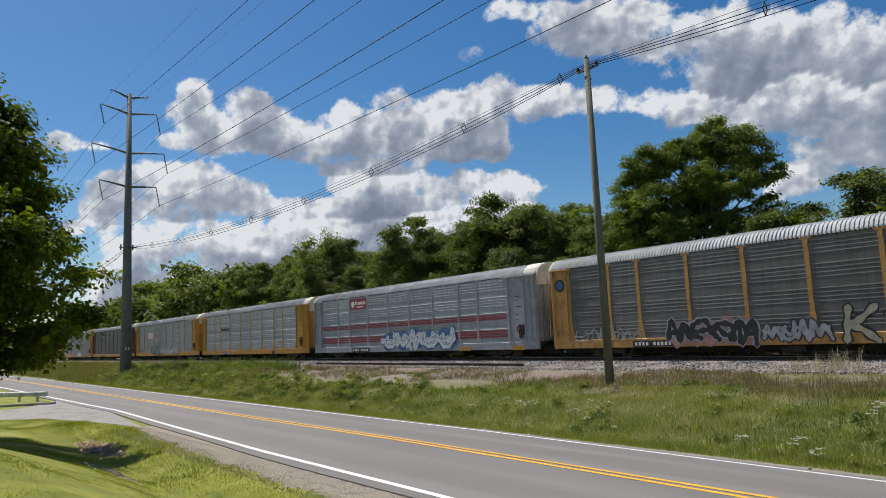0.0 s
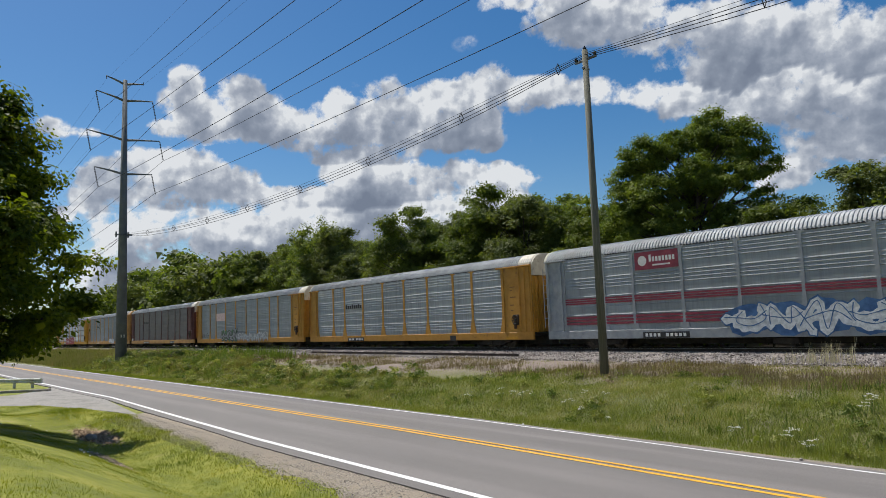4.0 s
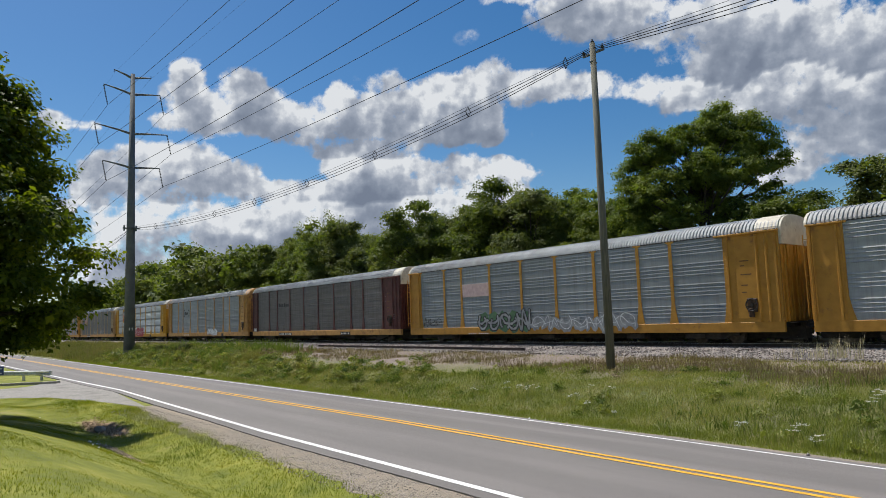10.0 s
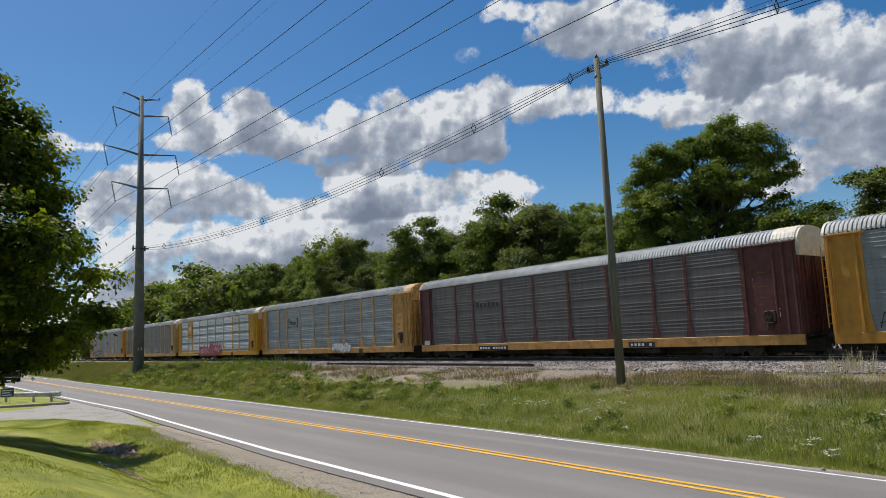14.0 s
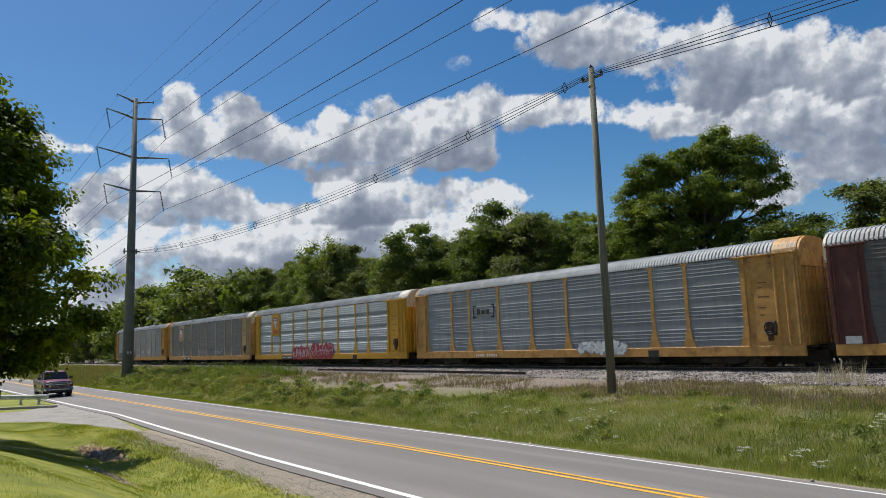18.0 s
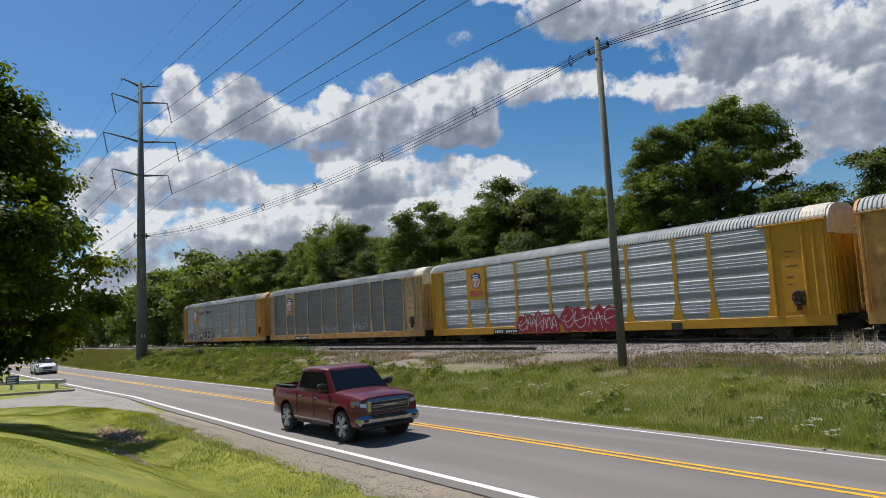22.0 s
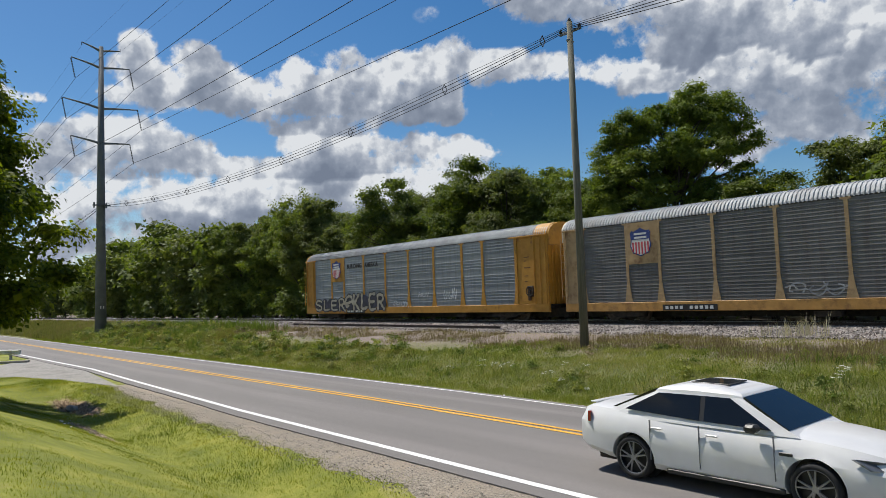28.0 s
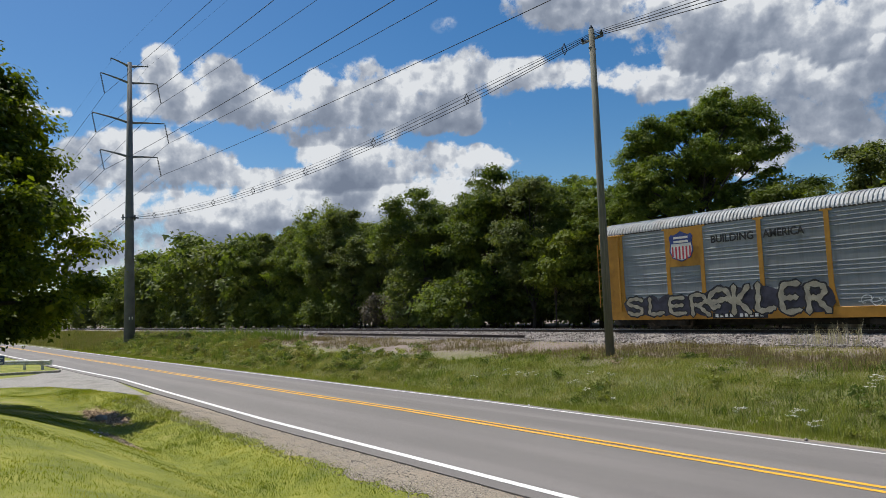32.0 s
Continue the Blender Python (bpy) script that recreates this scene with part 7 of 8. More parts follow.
bmesh.ops.recalc_face_normals(bm, faces=bm.faces)
part("beam", bm, M_GALV_RAIL, guard, "ribbed steel beam")
for f in (0.35, 1.15, 2.0, 3.0):
    i = min(int(f), 3)
    p = rail_way[i].lerp(rail_way[i + 1], f - i)
    part("post", boxes((p.x - 0.2, p.x - 0.04, p.y - 0.08, p.y + 0.08, -0.3, 0.74), bevel=0.01), M_GALV_RAIL, guard)
part("end_cap", rod((-51.72, 8.2, 0.42), (-51.72, 8.2, 0.73), 0.09, sides=12), M_GALV_RAIL, guard)

kerb = bmesh.new()
kw = [(-50.3, 8.55), (-49.8, 8.3), (-50.0, 7.9), (-50.9, 6.6), (-51.4, 5.2), (-51.9, 3.0), (-52.2, 0.0)]
rows = []
for i, (x, y) in enumerate(kw):
    rows.append([kerb.verts.new(q) for q in ((x, y, -0.1), (x, y, 0.1), (x - 0.03, y, 0.13), (x - 0.18, y - 0.02, 0.13), (x - 0.2, y - 0.02, -0.1))])
for a, b in zip(rows[:-1], rows[1:]):
    for k in range(4):
        kerb.faces.new((a[k], a[k + 1], b[k + 1], b[k]))
kerb.faces.new(rows[0])
tagged(part("kerb", kerb, M_KERB, None), "low worn concrete kerb round the grass", "kerb", kind="structure")
# the grass island behind the kerb
isl = bmesh.new()
ring = [isl.verts.new(q) for q in [(-50.45, 8.45, 0.1), (-51.0, 6.6, 0.11), (-51.6, 5.2, 0.12), (-52.1, 3.0, 0.13), (-52.4, 0, 0.14), (-75, -6, 0.3), (-75, 7.6, 0.1), (-56, 8.35, 0.08)]]
isl.faces.new(ring)
tagged(part("grass_island", isl, M_GROUND, None), "mown grass behind the kerb", "ground", kind="structure")

sign = thing("yard_sign", pose(-54.2, 5.5, 0.1, 0, 0, 8), "small blue yard sign on wire legs before the guard rail", "sign")
part("board", boxes((-0.02, 0.02, -0.38, 0.38, 0.42, 0.98), bevel=0.005), M_SIGN_BLUE, sign)
for k in range(3):
    part("bar", boxes((0.021, 0.026, -0.3, 0.28 - 0.12 * (k % 2), 0.5 + 0.15 * k, 0.57 + 0.15 * k)), M_STENCIL, sign, "pale bar")
for y in (-0.3, 0.15):
    part("leg", rod((0, y, 0), (0, y, 0.46), 0.008, sides=5), M_GALV_RAIL, sign)

# bits lying about
slab = bmesh.new()
bmesh.ops.create_icosphere(slab, subdivisions=2, radius=0.3)
for v in slab.verts:
    v.co = Vector((v.co.x * 1.3, v.co.y * 0.6, v.co.z * 0.45)) * (1 + 0.18 * noise.noise(v.co * 5))
s = tagged(part("broken_concrete", slab, M_CONCRETE, None), "broken lump of concrete in the swale", "rubble")
s.location = (-26.9, 5.85, float(ground_z(-26.9, 5.85)) + 0.08)
lit = bmesh.new()
bmesh.ops.create_icosphere(lit, subdivisions=1, radius=0.045)
for v in lit.verts:
    v.co = Vector((v.co.x, v.co.y * 0.7, v.co.z * 0.9)) * (1 + 0.4 * noise.noise(v.co * 20))
s = tagged(part("litter", lit, M_STENCIL, None), "crumpled white paper beside the road", "litter")
s.location = (-16.2, 16.45, float(ground_z(-16.2, 16.45)) + 0.05)
for k, (x, y) in enumerate([(-21.5, 4.6), (-21.0, 4.3), (-20.3, 4.2), (-29.5, 4.9), (-31.0, 4.6), (-18.0, 3.9), (-19.1, 4.0)]):
    lf = bmesh.new()
    bmesh.ops.create_cone(lf, cap_ends=True, segments=6, radius1=0.028, radius2=0.016, depth=0.02)
    s = tagged(part("fallen_leaf", lf, M_STENCIL, None), "pale scrap lying on the lawn", "litter", "scraps on the lawn")
    s.location = (x, y, float(ground_z(x, y)) + 0.06)
for k, (x, y) in enumerate([(-7.3, 16.3), (-4.1, 16.5), (-3.2, 16.2)]):
    st = bmesh.new()
    bmesh.ops.create_icosphere(st, subdivisions=1, radius=0.05)
    s = tagged(part("small_stone", st, M_BALLAST, None), "small stone at the road's edge", "stone", "stones by the road")
    s.location = (x, y, float(ground_z(x, y)) + 0.03)

# ---- grass, weeds and flowers ----
def blades(rng, x, y, height, width, bend=0.35, fans=5, spread=0.06, base=None, simple=False):
    """Tufts of bent blades rooted at x, y: points and triangles."""
    n = len(x) * fans
    x, y = np.repeat(x, fans) + rng.normal(0, spread, n), np.repeat(y, fans) + rng.normal(0, spread, n)
    h = np.repeat(height, fans) * rng.uniform(0.55, 1.15, n)
    w = np.repeat(np.broadcast_to(width, height.shape), fans) * rng.uniform(0.7, 1.3, n)
    z = ground_z(x, y) if base is None else base(x, y)
    a, lean = rng.uniform(0, 2 * np.pi, n), rng.uniform(0.1, 1, n) * bend
    dx, dy = np.cos(a), np.sin(a)
    f = rng.uniform(0, 2 * np.pi, n)
    sx, sy = np.cos(f) * w / 2, np.sin(f) * w / 2
    root = np.stack([x, y, z - 0.02], -1)
    mid = root + np.stack([dx * h * lean * 0.3, dy * h * lean * 0.3, h * 0.55], -1)
    tip = root + np.stack([dx * h * lean, dy * h * lean, h * (1 - 0.25 * lean)], -1)
    s = np.stack([sx, sy, 0 * sx], -1)
    if simple:
        return np.stack([root - s, root + s, tip], 1).reshape(-1, 3), np.arange(3 * n).reshape(-1, 3)
    v = np.stack([root - s, root + s, mid + s * 0.7, mid - s * 0.7, tip], 1).reshape(-1, 3)
    k = np.arange(n)[:, None] * 5
    tri = np.concatenate([k + np.array([[0, 1, 2]]), k + np.array([[0, 2, 3]]), k + np.array([[3, 2, 4]])])
    return v, tri


def grow(name, x, y, height, width, material, label, category, seed, **more):
    v, f = blades(np.random.default_rng(seed), x, y, height, width, **more)
    ob = link_mesh(name, grid_mesh(name, v, f), material)
    return tagged(ob, label, category, kind="stuff")


G_TALL = leafy("grass_tall", [(0.115, 0.14, 0.038), (0.19, 0.22, 0.056), (0.265, 0.29, 0.08), (0.32, 0.3, 0.115), (0.4, 0.35, 0.19)], 0.36, 0.5, grain=0.35)
G_MID = leafy("grass_mid", [(0.13, 0.145, 0.04), (0.21, 0.215, 0.06), (0.28, 0.255, 0.09), (0.31, 0.245, 0.14)], 0.36, 0.4, grain=0.35)
G_SHORT = leafy("grass_short", [(0.15, 0.18, 0.03), (0.21, 0.24, 0.045), (0.27, 0.28, 0.07)], 0.35, 0.5)
G_LAWN = leafy("grass_lawn", [(0.115, 0.148, 0.013), (0.205, 0.24, 0.02), (0.315, 0.32, 0.034), (0.4, 0.36, 0.072)], 0.38, 0.7, grain=0.3)
G_TURF = leafy("grass_turf", [(0.085, 0.115, 0.014), (0.145, 0.178, 0.022), (0.225, 0.24, 0.034)], 0.38, 0.7, grain=0.3)
G_DRY = leafy("grass_dry", [(0.155, 0.112, 0.07), (0.23, 0.175, 0.11), (0.32, 0.265, 0.17)], 0.25, 0.6)
G_FAR = leafy("grass_far", [(0.1, 0.1, 0.04), (0.15, 0.15, 0.055), (0.2, 0.19, 0.075), (0.22, 0.17, 0.11)], 0.3, 0.25)
G_PALE_WEED = leafy("weed_yellowing", [(0.2, 0.17, 0.06), (0.29, 0.27, 0.085), (0.36, 0.31, 0.14)], 0.34, 0.6, grain=0.3)
G_PALE = leafy("grass_pale", [(0.4, 0.34, 0.25), (0.55, 0.5, 0.4)], 0.2, 0.6)
G_WEED = leafy("weed_leaf", [(0.085, 0.12, 0.03), (0.145, 0.195, 0.046), (0.21, 0.255, 0.07)], 0.38, 0.8)
M_PETAL = surface("petal_white", (0.62, 0.62, 0.48), (0.76, 0.75, 0.62), 9, 0.8)
M_GOLD = leafy("goldenrod", [(0.18, 0.2, 0.05), (0.27, 0.285, 0.08)], 0.3, 0.8)
g = np.random.default_rng(7)


def scatter(n, x0, x1, y0, y1, near=1.6):
    """More plants where the camera looks from near by."""
    f = g.random(n) ** near
    return x1 - (x1 - x0) * f, g.uniform(y0, y1, n)


def stony_slope(x, y):
    """The bare stony slope under the railway, where few plants grow."""
    return (x < -18) & (x > -66) & (y + 0.6 * wobble(x, y, 0.6, 2) + 0.35 * wobble(x, y, 1.9, 5) > np.interp(x, [-66, -60, -52, -44, -30, -24, -18], [27.5, 24.8, 22.6, 21.5, 21.3, 22.6, 26.8]))


# the bank: tall grass, short verge, dry seed heads
x, y = scatter(60000, -98, -1, 17.2, 26.8)
keep = g.random(len(x)) > smoothstep(np.interp(x, [-50, -15], [20.8, 22.8]), 24.5, y + 1.2 * wobble(x, y, 0.35, 8)) * np.interp(x, [-45, -25, -12], [0.97, 0.85, 0.45])
keep &= ~stony_slope(x, y) | (g.random(len(x)) < 0.16)
x, y = x[keep], y[keep]
far = 1 + 0.012 * np.clip(-x - 25, 0, None)
h = (0.2 + 0.05 * wobble(x, y, 0.8) + 0.06 * wobble(x, y, 2.1, 3)) * np.interp(y, [17, 18.3, 24, 28], [0.5, 1.0, 0.75, 0.4])
h = np.clip(h, 0.06, 0.42)
for part_of, simple in ((x > -26, False), (x <= -26, True)):
    grow("tall_grass", x[part_of], y[part_of], h[part_of], 0.0105 * far[part_of], G_MID if simple else G_TALL, "tall olive grass covering the railway bank", "grass", 1 + simple, fans=6, spread=0.12, bend=0.95, simple=simple)
x, y = scatter(32000, -40, -1, 17.2, 24.6, 1.2)
keep = ~stony_slope(x, y)
x, y = x[keep], y[keep]
grow("low_grass", x, y, 0.1 + 0.07 * g.random(len(x)), 0.013 * (1 + 0.012 * np.clip(-x - 20, 0, None)), G_TALL, "low dense grass between the tufts", "grass", 15, fans=5, spread=0.12, bend=0.7, simple=True)
x, y = scatter(15000, -98, 0, 16.05, 17.7)
keep = y > far_line_y(x) + np.interp(x, [-40, -20, -8], [0.45, 0.65, 1.05]) + 0.1 * wobble(x, y, 2.0)
x, y = x[keep], y[keep]
grow("verge_grass", x, y, 0.06 + 0.1 * smoothstep(16.4, 17.6, y), 0.014 * (1 + 0.014 * np.clip(-x - 20, 0, None)), G_SHORT, "short yellow-green grass beside the road", "grass", 2, fans=6, spread=0.07, simple=True)
x, y = scatter(22000, -95, -1, 22.4, 27.7, 1.2)
keep = (wobble(x, y, 0.55, 1) > -0.1) & (~stony_slope(x, y) | (g.random(len(x)) < 0.5))
x, y = x[keep], y[keep]
grow("dry_grass", x, y, 0.2 + 0.2 * g.random(len(x)), 0.012 * (1 + 0.01 * np.clip(-x - 20, 0, None)), G_DRY, "dry brown seed grass at the ballast's foot", "grass", 3, fans=4, spread=0.1)
x, y = scatter(9000, -70, -1, 25.6, 28.05, 1.2)
keep = ~stony_slope(x, y) | (g.random(len(x)) < 0.12)
x, y = x[keep], y[keep]
grow("edge_grass", x, y, 0.1 + 0.16 * g.random(len(x)), 0.012 * (1 + 0.012 * np.clip(-x - 20, 0, None)), G_MID, "thin olive and brown grass at the ballast's edge", "grass", 16, fans=5, spread=0.13, bend=0.9, simple=True)
# weeds: broad leaves in clumps of stems
x, y = scatter(1500, -98, -2, 17.8, 25.5, 1.2)
keep = (wobble(x, y, 0.4, 5) > 0.15) & ~stony_slope(x, y)
x, y = x[keep], y[keep]
grow("weeds", x, y, 0.22 + 0.22 * g.random(len(x)), 0.026 * (1 + 0.006 * np.clip(-x - 20, 0, None)), G_WEED, "green broad-leaved weeds in the grass", "weeds", 4, fans=9, spread=0.14, bend=0.8)
# leafy clumps of weeds, green, olive and dry brown, low and of many sizes
for k, (m, label, count) in enumerate(((G_WEED, "bushy green weed clumps on the bank", 170), (M_GOLD, "yellow-green weed clumps on the bank", 130), (G_DRY, "dry brown weed clumps at the top of the bank", 120), (G_TALL, "low olive clumps of leaves on the bank", 260))):
    lobes = []
    for i in range(count):
        cx = -2 - 84 * g.random() ** 1.15
        cy = g.uniform(22.0, 26.8) if k == 2 else g.uniform(17.6, 24.2)
        if stony_slope(cx, cy) and i % 6:
            continue
        r = (0.65 if cx > -26 else 1.0) * (0.1 + 0.3 * g.random() ** 2.2) * (1 + 0.014 * max(0, -cx - 15)) * (0.75 if k == 1 else 1.0)
        for _ in range(3):
            px, py = cx + g.normal(0, 0.8 * r), cy + g.normal(0, 0.6 * r)
            lobes.append((px, py, float(ground_z(px, py)) + g.uniform(0.4, 0.8) * r, r * g.uniform(0.7, 1.3), r * g.uniform(0.5, 0.8)))
    v, f = leaf_cloud(np.random.default_rng(90 + k), lobes, len(lobes) * 70, 0.05, 0.3)
    tagged(link_mesh("weed_clumps", grid_mesh("weed_clumps", v, f), m), label, "weeds", kind="stuff")
lobes = []
for i in range(230):
    cx, cy = -26 - 60 * g.random(), g.uniform(18.3, 24.6)
    if stony_slope(cx, cy):
        continue
    hh = (0.25 + 0.5 * g.random() ** 1.6) * (1 + 0.006 * (-cx - 26))
    for k in range(4):
        px, py = cx + g.normal(0, 0.22), cy + g.normal(0, 0.2)
        lobes.append((px, py, float(ground_z(px, py)) + hh * g.uniform(0.45, 0.95), 0.16 + 0.12 * g.random(), hh * 0.35))
for k, (m, label) in enumerate(((G_WEED, "tall green weeds standing along the bank"), (G_MID, "tall brownish weeds standing along the bank"), (G_TALL, "dry seeded weeds standing along the bank"))):
    v, f = leaf_cloud(np.random.default_rng(190 + k), lobes[k::3], 16000, 0.07, 0.2)
    tagged(link_mesh("standing_weeds", grid_mesh("standing_weeds", v, f), m), label, "weeds", kind="stuff")
# a tall stand of weeds by the tower and along the far bank
x, y = g.uniform(-80, -50, 2200), g.uniform(18.5, 27, 2200)
keep = wobble(x, y, 0.5, 2) > 0
grow("tall_weeds", x[keep], y[keep], 0.5 + 0.7 * g.random(keep.sum()), 0.045 + 0 * x[keep], G_WEED, "tall green weeds round the tower's foot", "weeds", 5, fans=7, spread=0.16, bend=0.4)
x, y = g.uniform(-82, -44, 2600), g.uniform(18.2, 24.5, 2600)
keep = (wobble(x, y, 0.7, 6) > 0.1) & ~stony_slope(x, y)
grow("tall_weeds", x[keep], y[keep], 0.4 + 0.5 * g.random(keep.sum()), 0.035 + 0 * x[keep], G_PALE_WEED, "yellowing weeds gone to seed along the bank", "weeds", 22, fans=7, spread=0.16, bend=0.5)
x, y = g.uniform(-150, -82, 5200), g.uniform(17.5, 27.0, 5200)
grow("far_weeds", x, y, 0.3 + 0.6 * g.random(5200), 0.07 + 0 * x, G_FAR, "rough grass and weeds far along the bank", "grass", 6, fans=6, spread=0.25, bend=0.5)
# pale reeds
for k, (cx, cy, n, hh) in enumerate(((-12.0, 28.0, 12, 1.0), (-13.0, 27.8, 8, 0.75), (-11.05, 28.1, 22, 1.15))):
    x, y = g.normal(cx, 0.28, n), g.normal(cy, 0.2, n)
    grow("pale_reeds", x, y, hh * (0.7 + 0.3 * g.random(n)), 0.022 + 0 * x, G_PALE, "dead straw-coloured reeds standing on the bank", "reeds", 10 + k, fans=4, spread=0.08, bend=0.45)
# strip of grass behind the track
x, y = scatter(5000, -130, -5, 37.6, 40.0, 1.1)
grow("track_grass", x, y, 0.25 + 0.35 * g.random(5000), 0.03 + 0 * x, G_TALL, "rough grass between the track and the wood", "grass", 14, fans=5, spread=0.15)

# the lawn and the swale
x = -1.5 - 40.3 * g.random(64000) ** 0.85
y = g.uniform(-2.5, 8.2, 64000)
edge = np.interp(x, [-42, -38.6, -35.2, -31, -28, -20, -8, 0], [2.5, 6.1, 7.3, 8.2, 7.9, 7.5, 7.15, 7.1])
bare = ((x + 27.6) / 2.6) ** 2 + ((y - 6.15) / 0.5) ** 2 + 0.8 * wobble(x, y, 3.0) < 1
bare |= (((x + 20.8) / 2.2) ** 2 + ((y - 5.0) / 0.22) ** 2 + 0.9 * wobble(x, y, 4.0) < 0.8)
keep = (y < edge + 0.1 * wobble(x, y, 3)) & ~bare
x, y = x[keep], y[keep]
dark = wobble(x, y, 0.8, 7) + 0.6 * wobble(x, y, 2.4, 3) + 0.5 * wobble(x, y, 6.0, 1) + g.normal(0, 0.25, len(x)) > 0.35
lx, ly = x, y
for k, (which, turf, label) in enumerate(((~dark, G_LAWN, "short sunlit yellow-green lawn"), (dark, G_TURF, "darker green patches of the lawn"))):
    x, y = lx[which], ly[which]
    grow("lawn", x, y, 0.05 + 0.025 * wobble(x, y, 1.2) + 0.05 * smoothstep(5.2, 6.6, y), 0.013 * (1 + 0.02 * np.clip(-x - 8, 0, None)), turf, label, "lawn", 20 + k, fans=4, spread=0.08, bend=0.7, simple=True)


x = -2 - 29 * g.random(2600)
y = np.interp(x, [-31, -28, -20, -8, 0], [8.1, 7.8, 7.55, 7.25, 7.2]) + np.abs(g.normal(0, 0.2, 2600))
keep = wobble(x, y, 2.2, 6) + 0.6 * wobble(x, y, 5.0, 1) > 0.1
grow("creeping_grass", x[keep], y[keep], 0.03 + 0.04 * g.random(keep.sum()), 0.012 + 0 * x[keep], G_SHORT, "thin grass creeping over the gravel shoulder", "grass", 21, fans=7, spread=0.09, bend=0.9, simple=True)


# umbels of white flowers and yellow spikes, each a plant of its own
def umbel(i, x, y, h):
    r = random.Random(i)
    z = float(ground_z(x, y))
    p = thing("white_flower", pose(x, y, z, 0, 0, r.uniform(0, 360)), "white umbel flower on a thin stem", "flower", "white flowers")
    bm, stems = bmesh.new(), bmesh.new()
    for k in range(r.randint(3, 5)):
        a = r.uniform(0, 6.28)
        top = Vector((math.cos(a) * r.uniform(0.03, 0.18), math.sin(a) * r.uniform(0.03, 0.18), h * r.uniform(0.8, 1.1)))
        add_rod(stems, (0, 0, 0), top, 0.006, 0.004, 4)
        for _ in range(9):
            d = top + Vector((r.gauss(0, 0.035), r.gauss(0, 0.035), r.gauss(0.0, 0.008)))
            bmesh.ops.create_cone(bm, cap_ends=True, segments=5, radius1=0.013, radius2=0.008, depth=0.01, matrix=Matrix.Translation(d))
    part("stem", stems, G_WEED, p)
    part("blossom", bm, M_PETAL, p)


FLOWERS = [(-21.4, 18.6), (-19.6, 18.7), (-19.9, 19.1), (-18.7, 19.0), (-18.3, 19.0), (-19.0, 18.8), (-16.3, 18.9), (-16.3, 18.7), (-16.2, 19.7), (-15.3, 18.4), (-15.4, 19.7), (-7.1, 20.2), (-7.2, 20.0), (-7.1, 20.3)]
LOW_FLOWERS = [(-9.8, 18.2), (-9.8, 18.0), (-8.4, 18.2), (-8.4, 18.1), (-8.3, 18.4), (-7.6, 17.6), (-7.6, 17.5), (-14.1, 18.2)]
for i, (fx, fy) in enumerate(FLOWERS):
    umbel(i, fx, fy, 0.4 + 0.06 * (i % 3))
for i, (fx, fy) in enumerate(LOW_FLOWERS):
    umbel(40 + i, fx, fy, 0.24 + 0.04 * (i % 3))
x, y = g.normal(-7.4, 1.5, 60), g.normal(17.8, 0.35, 60)
grow("goldenrod", x, y, 0.3 + 0.2 * g.random(60), 0.022 + 0 * x, M_GOLD, "pale yellow goldenrod spikes in the grass", "flowers", 30, fans=6, spread=0.07, bend=0.3)

# stones on the ballast's near shoulder and the gravel shoulder
def stones(n, x, y, z, size, seed):
    r = np.random.default_rng(seed)
    octa = np.array([[1, 0, 0], [0, 1, 0], [-1, 0, 0], [0, -1, 0], [0, 0, 1], [0, 0, -1]], float)
    tri = np.array([[0, 1, 4], [1, 2, 4], [2, 3, 4], [3, 0, 4], [1, 0, 5], [2, 1, 5], [3, 2, 5], [0, 3, 5]])
    s = size * r.uniform(0.5, 1.5, (n, 1, 1)) * r.uniform(0.6, 1.2, (n, 1, 3)) * r.uniform(0.75, 1.25, (n, 6, 1))
    a = r.uniform(0, 6.28, n)
    v = octa[None] * s
    vx = v[..., 0] * np.cos(a)[:, None] - v[..., 1] * np.sin(a)[:, None]
    vy = v[..., 0] * np.sin(a)[:, None] + v[..., 1] * np.cos(a)[:, None]
    v = np.stack([vx + x[:, None], vy + y[:, None], v[..., 2] * 0.8 + z[:, None]], -1).reshape(-1, 3)
    f = (np.arange(n)[:, None, None] * 6 + tri[None]).reshape(-1, 3)
    return v, f


def stone_material(name, tones):
    m, nt, p = fresh(name)
    geo = nt.nodes.new("ShaderNodeNewGeometry")
    c = ramp(nt, geo.outputs["Random Per Island"], [(i / (len(tones) - 1), t) for i, t in enumerate(tones)]).outputs[0]
    nt.links.new(c, p.inputs["Base Color"])
    p.inputs["Roughness"].default_value = 0.9
    return m


M_STONE = stone_material("ballast_stone", [(0.07, 0.058, 0.052), (0.18, 0.158, 0.145), (0.28, 0.25, 0.232), (0.42, 0.39, 0.36)])
M_PEBBLE = stone_material("pebble", [(0.13, 0.115, 0.095), (0.26, 0.235, 0.2), (0.42, 0.385, 0.335)])
n = 24000
x, y = -1 - 110 * g.random(n) ** 1.5, g.uniform(27.6, 30.9, n)
v, f = stones(n, x, y, ballast_profile(y) + 0.015, 0.05, 41)
tagged(link_mesh("ballast_stones", grid_mesh("ballast_stones", v, f), M_STONE), "loose crushed grey and rust-brown ballast stones", "stones", kind="stuff")
n = 11000
x, y = -2 - 29 * g.random(n), g.uniform(7.1, 8.45, n)
v, f = stones(n, x, y, ground_z(x, y) + 0.012, 0.014, 42)
tagged(link_mesh("shoulder_pebbles", grid_mesh("shoulder_pebbles", v, f), M_PEBBLE), "small loose pebbles on the gravel shoulder", "gravel", kind="stuff")

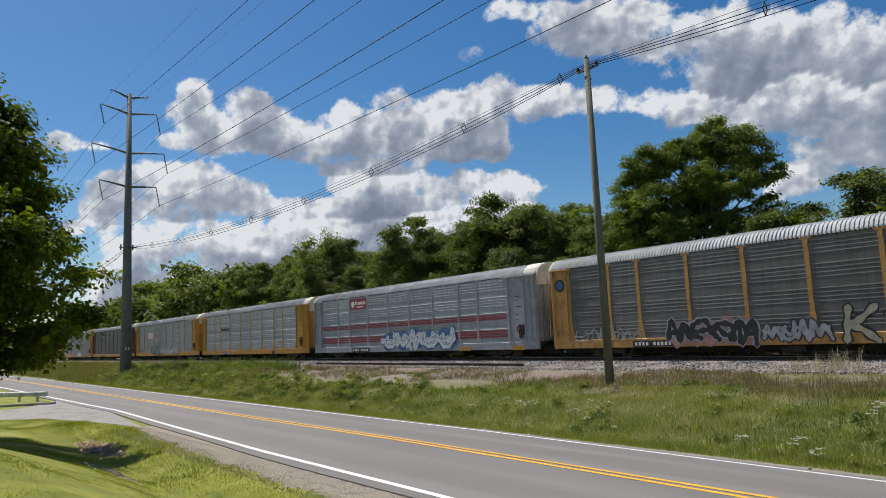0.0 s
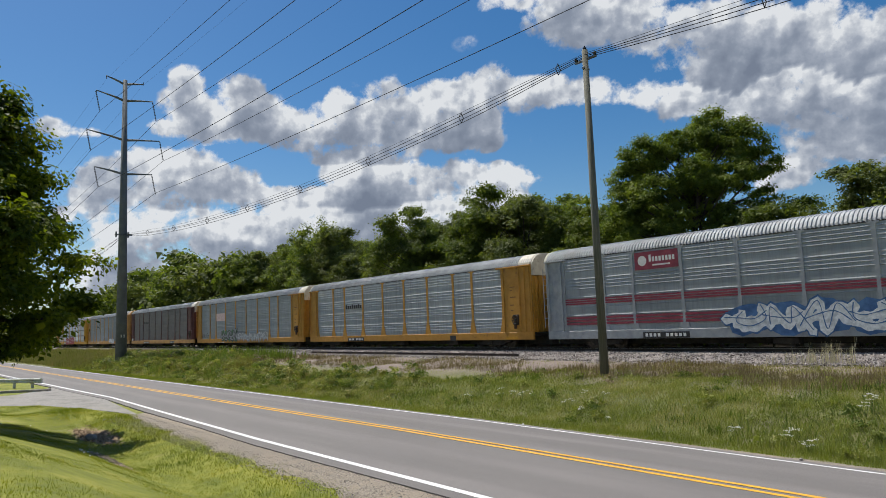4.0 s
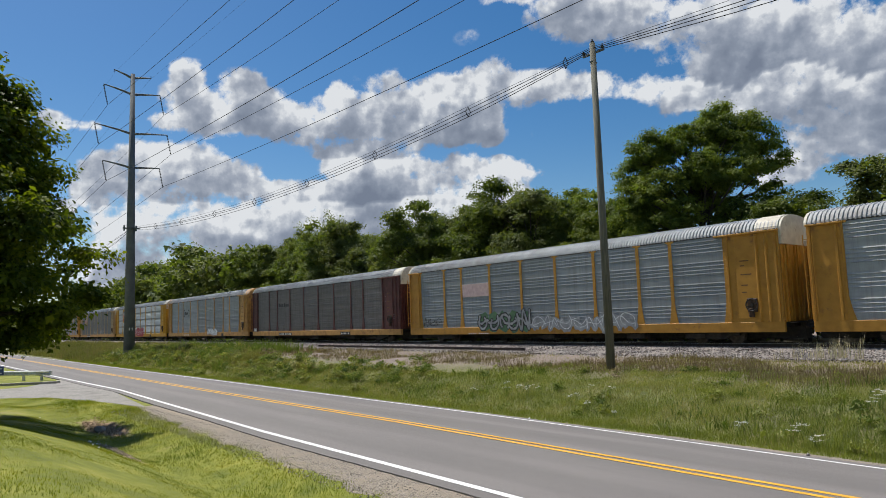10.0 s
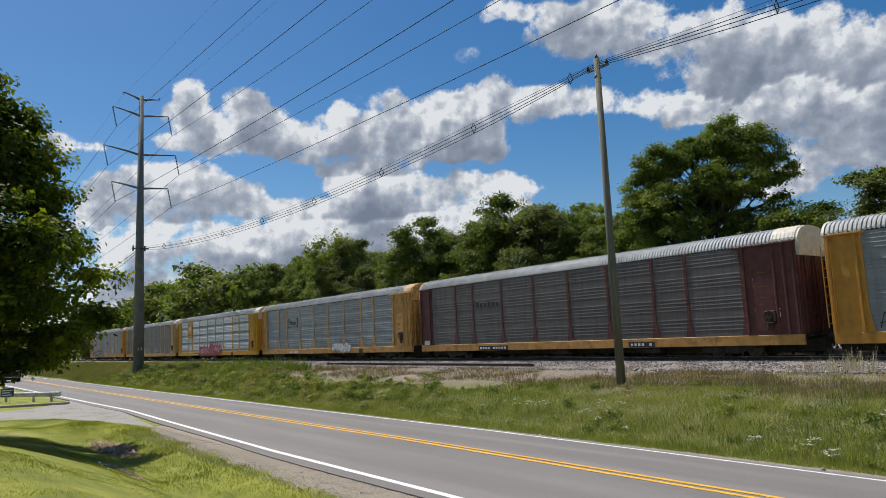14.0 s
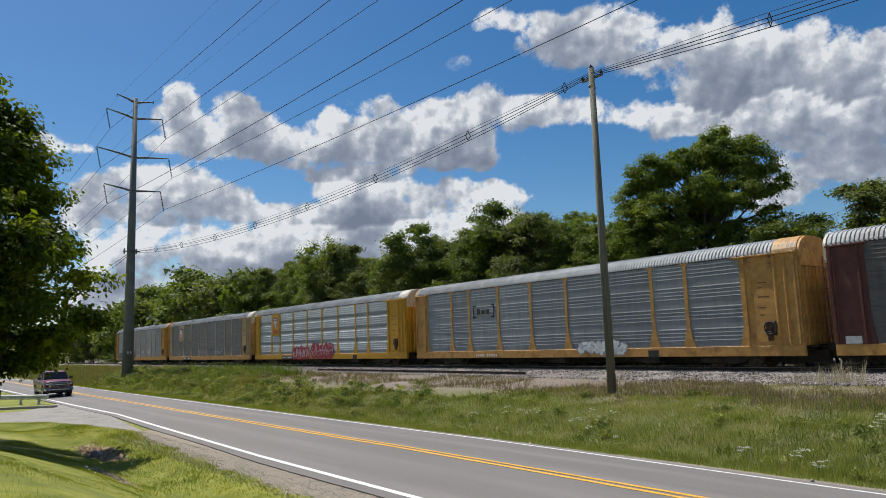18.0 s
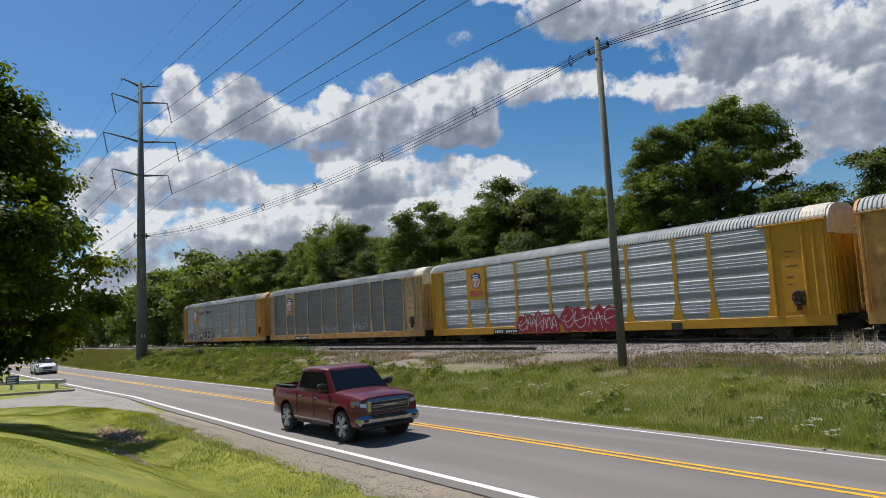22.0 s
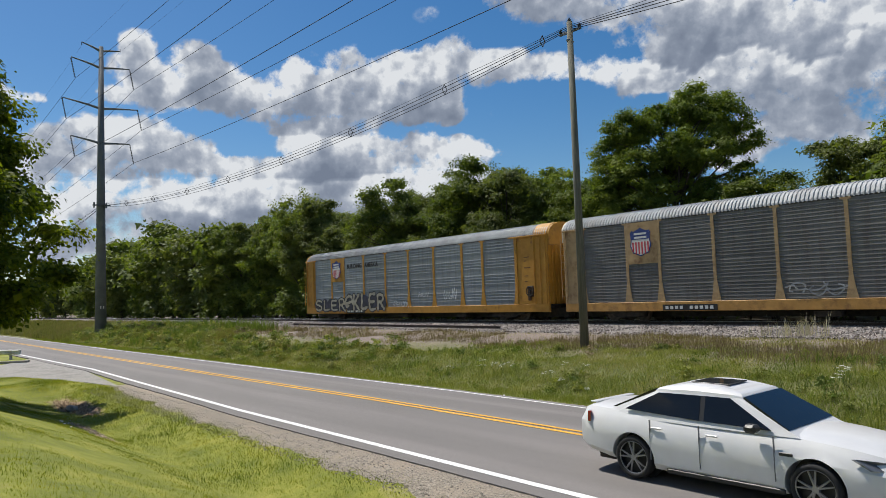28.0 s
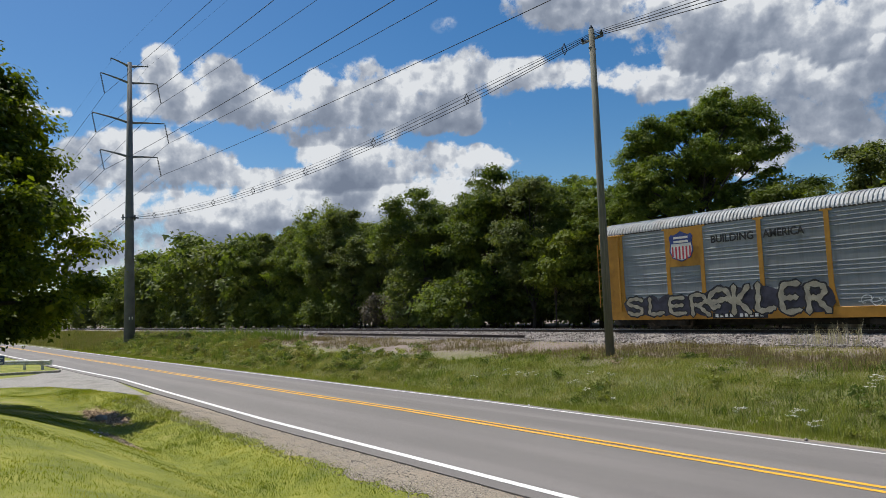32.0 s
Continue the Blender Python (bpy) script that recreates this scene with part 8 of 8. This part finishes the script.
n = 700
x, y = g.normal(-27.6, 1.1, n), g.normal(6.12, 0.2, n)
v, f = stones(n, x, y, ground_z(x, y) + 0.01, 0.045, 43)
tagged(link_mesh("earth_clods", grid_mesh("earth_clods", v, f), stone_material("clod", [(0.14, 0.09, 0.05), (0.3, 0.205, 0.12), (0.46, 0.36, 0.25)])), "brown clods of bare earth in the swale", "earth", kind="stuff")
n = 160
x, y = g.normal(-20.8, 1.0, n), g.normal(5.0, 0.13, n)
v, f = stones(n, x, y, ground_z(x, y) + 0.01, 0.03, 44)
tagged(link_mesh("earth_clods", grid_mesh("earth_clods", v, f), stone_material("pale_clod", [(0.16, 0.12, 0.08), (0.33, 0.26, 0.18), (0.5, 0.42, 0.32)])), "pale clods and pebbles in the swale", "earth", kind="stuff")


# ---- what moves ----
TRAIN = [(0, -27.6), (3, -6.25), (6, 15.3), (9, 36.7), (13, 65.6), (16, 87.3), (19, 109.2), (23, 138.55), (28, 175.2), (30, 189.9), (32, 204.7)]


def motions():
    for k, c in enumerate(CARS):
        walk(c, [(t, pose(s - CAR * k, SIDE_Y, RAIL_Z)) for t, s in TRAIN])
    for v, rows, y0 in ((TRUCK, TRUCK_X, 10.38), (SEDAN, SEDAN_X, 10.9)):
        steps = sorted({*[t for t, _ in rows], *np.arange(0, 14, 1.0).tolist()})
        xs = np.interp(steps, [t for t, _ in rows], [x for _, x in rows])
        turn = [math.degrees(math.atan(2 * 0.0006 * max(0, -95 - x))) for x in xs]
        walk(v, [(t, pose(x, y0 + float(road_bend(x)), float(np.interp(y0, *ROAD_PROFILE)) + 0.004, 0, 0, a)) for t, x, a in zip(steps, xs, turn)])
    for w, which, r in WHEELS:
        rows = TRUCK_X if which == "truck" else SEDAN_X
        a, b = (16.4, 23.4) if which == "truck" else (22.4, 28.5)
        times = [0.0, *np.arange(a, b, 1 / 30).tolist(), 32.0]
        rolled = np.interp(np.clip(times, a, b), [t for t, _ in rows], [x for _, x in rows])
        p = w.location.copy()
        walk(w, [(t, pose(p.x, p.y, p.z, 0, math.degrees((x - rolled[0]) / r), 0)) for t, x in zip(times, rolled)])
    walk(clouds, [(0, pose(0, 0, 0, 0, 0, 0)), (16, pose(0, 0, 0, 0, 0, 1.3)), (32, pose(0, 0, 0, 0, 0, 2.6))])


motions()
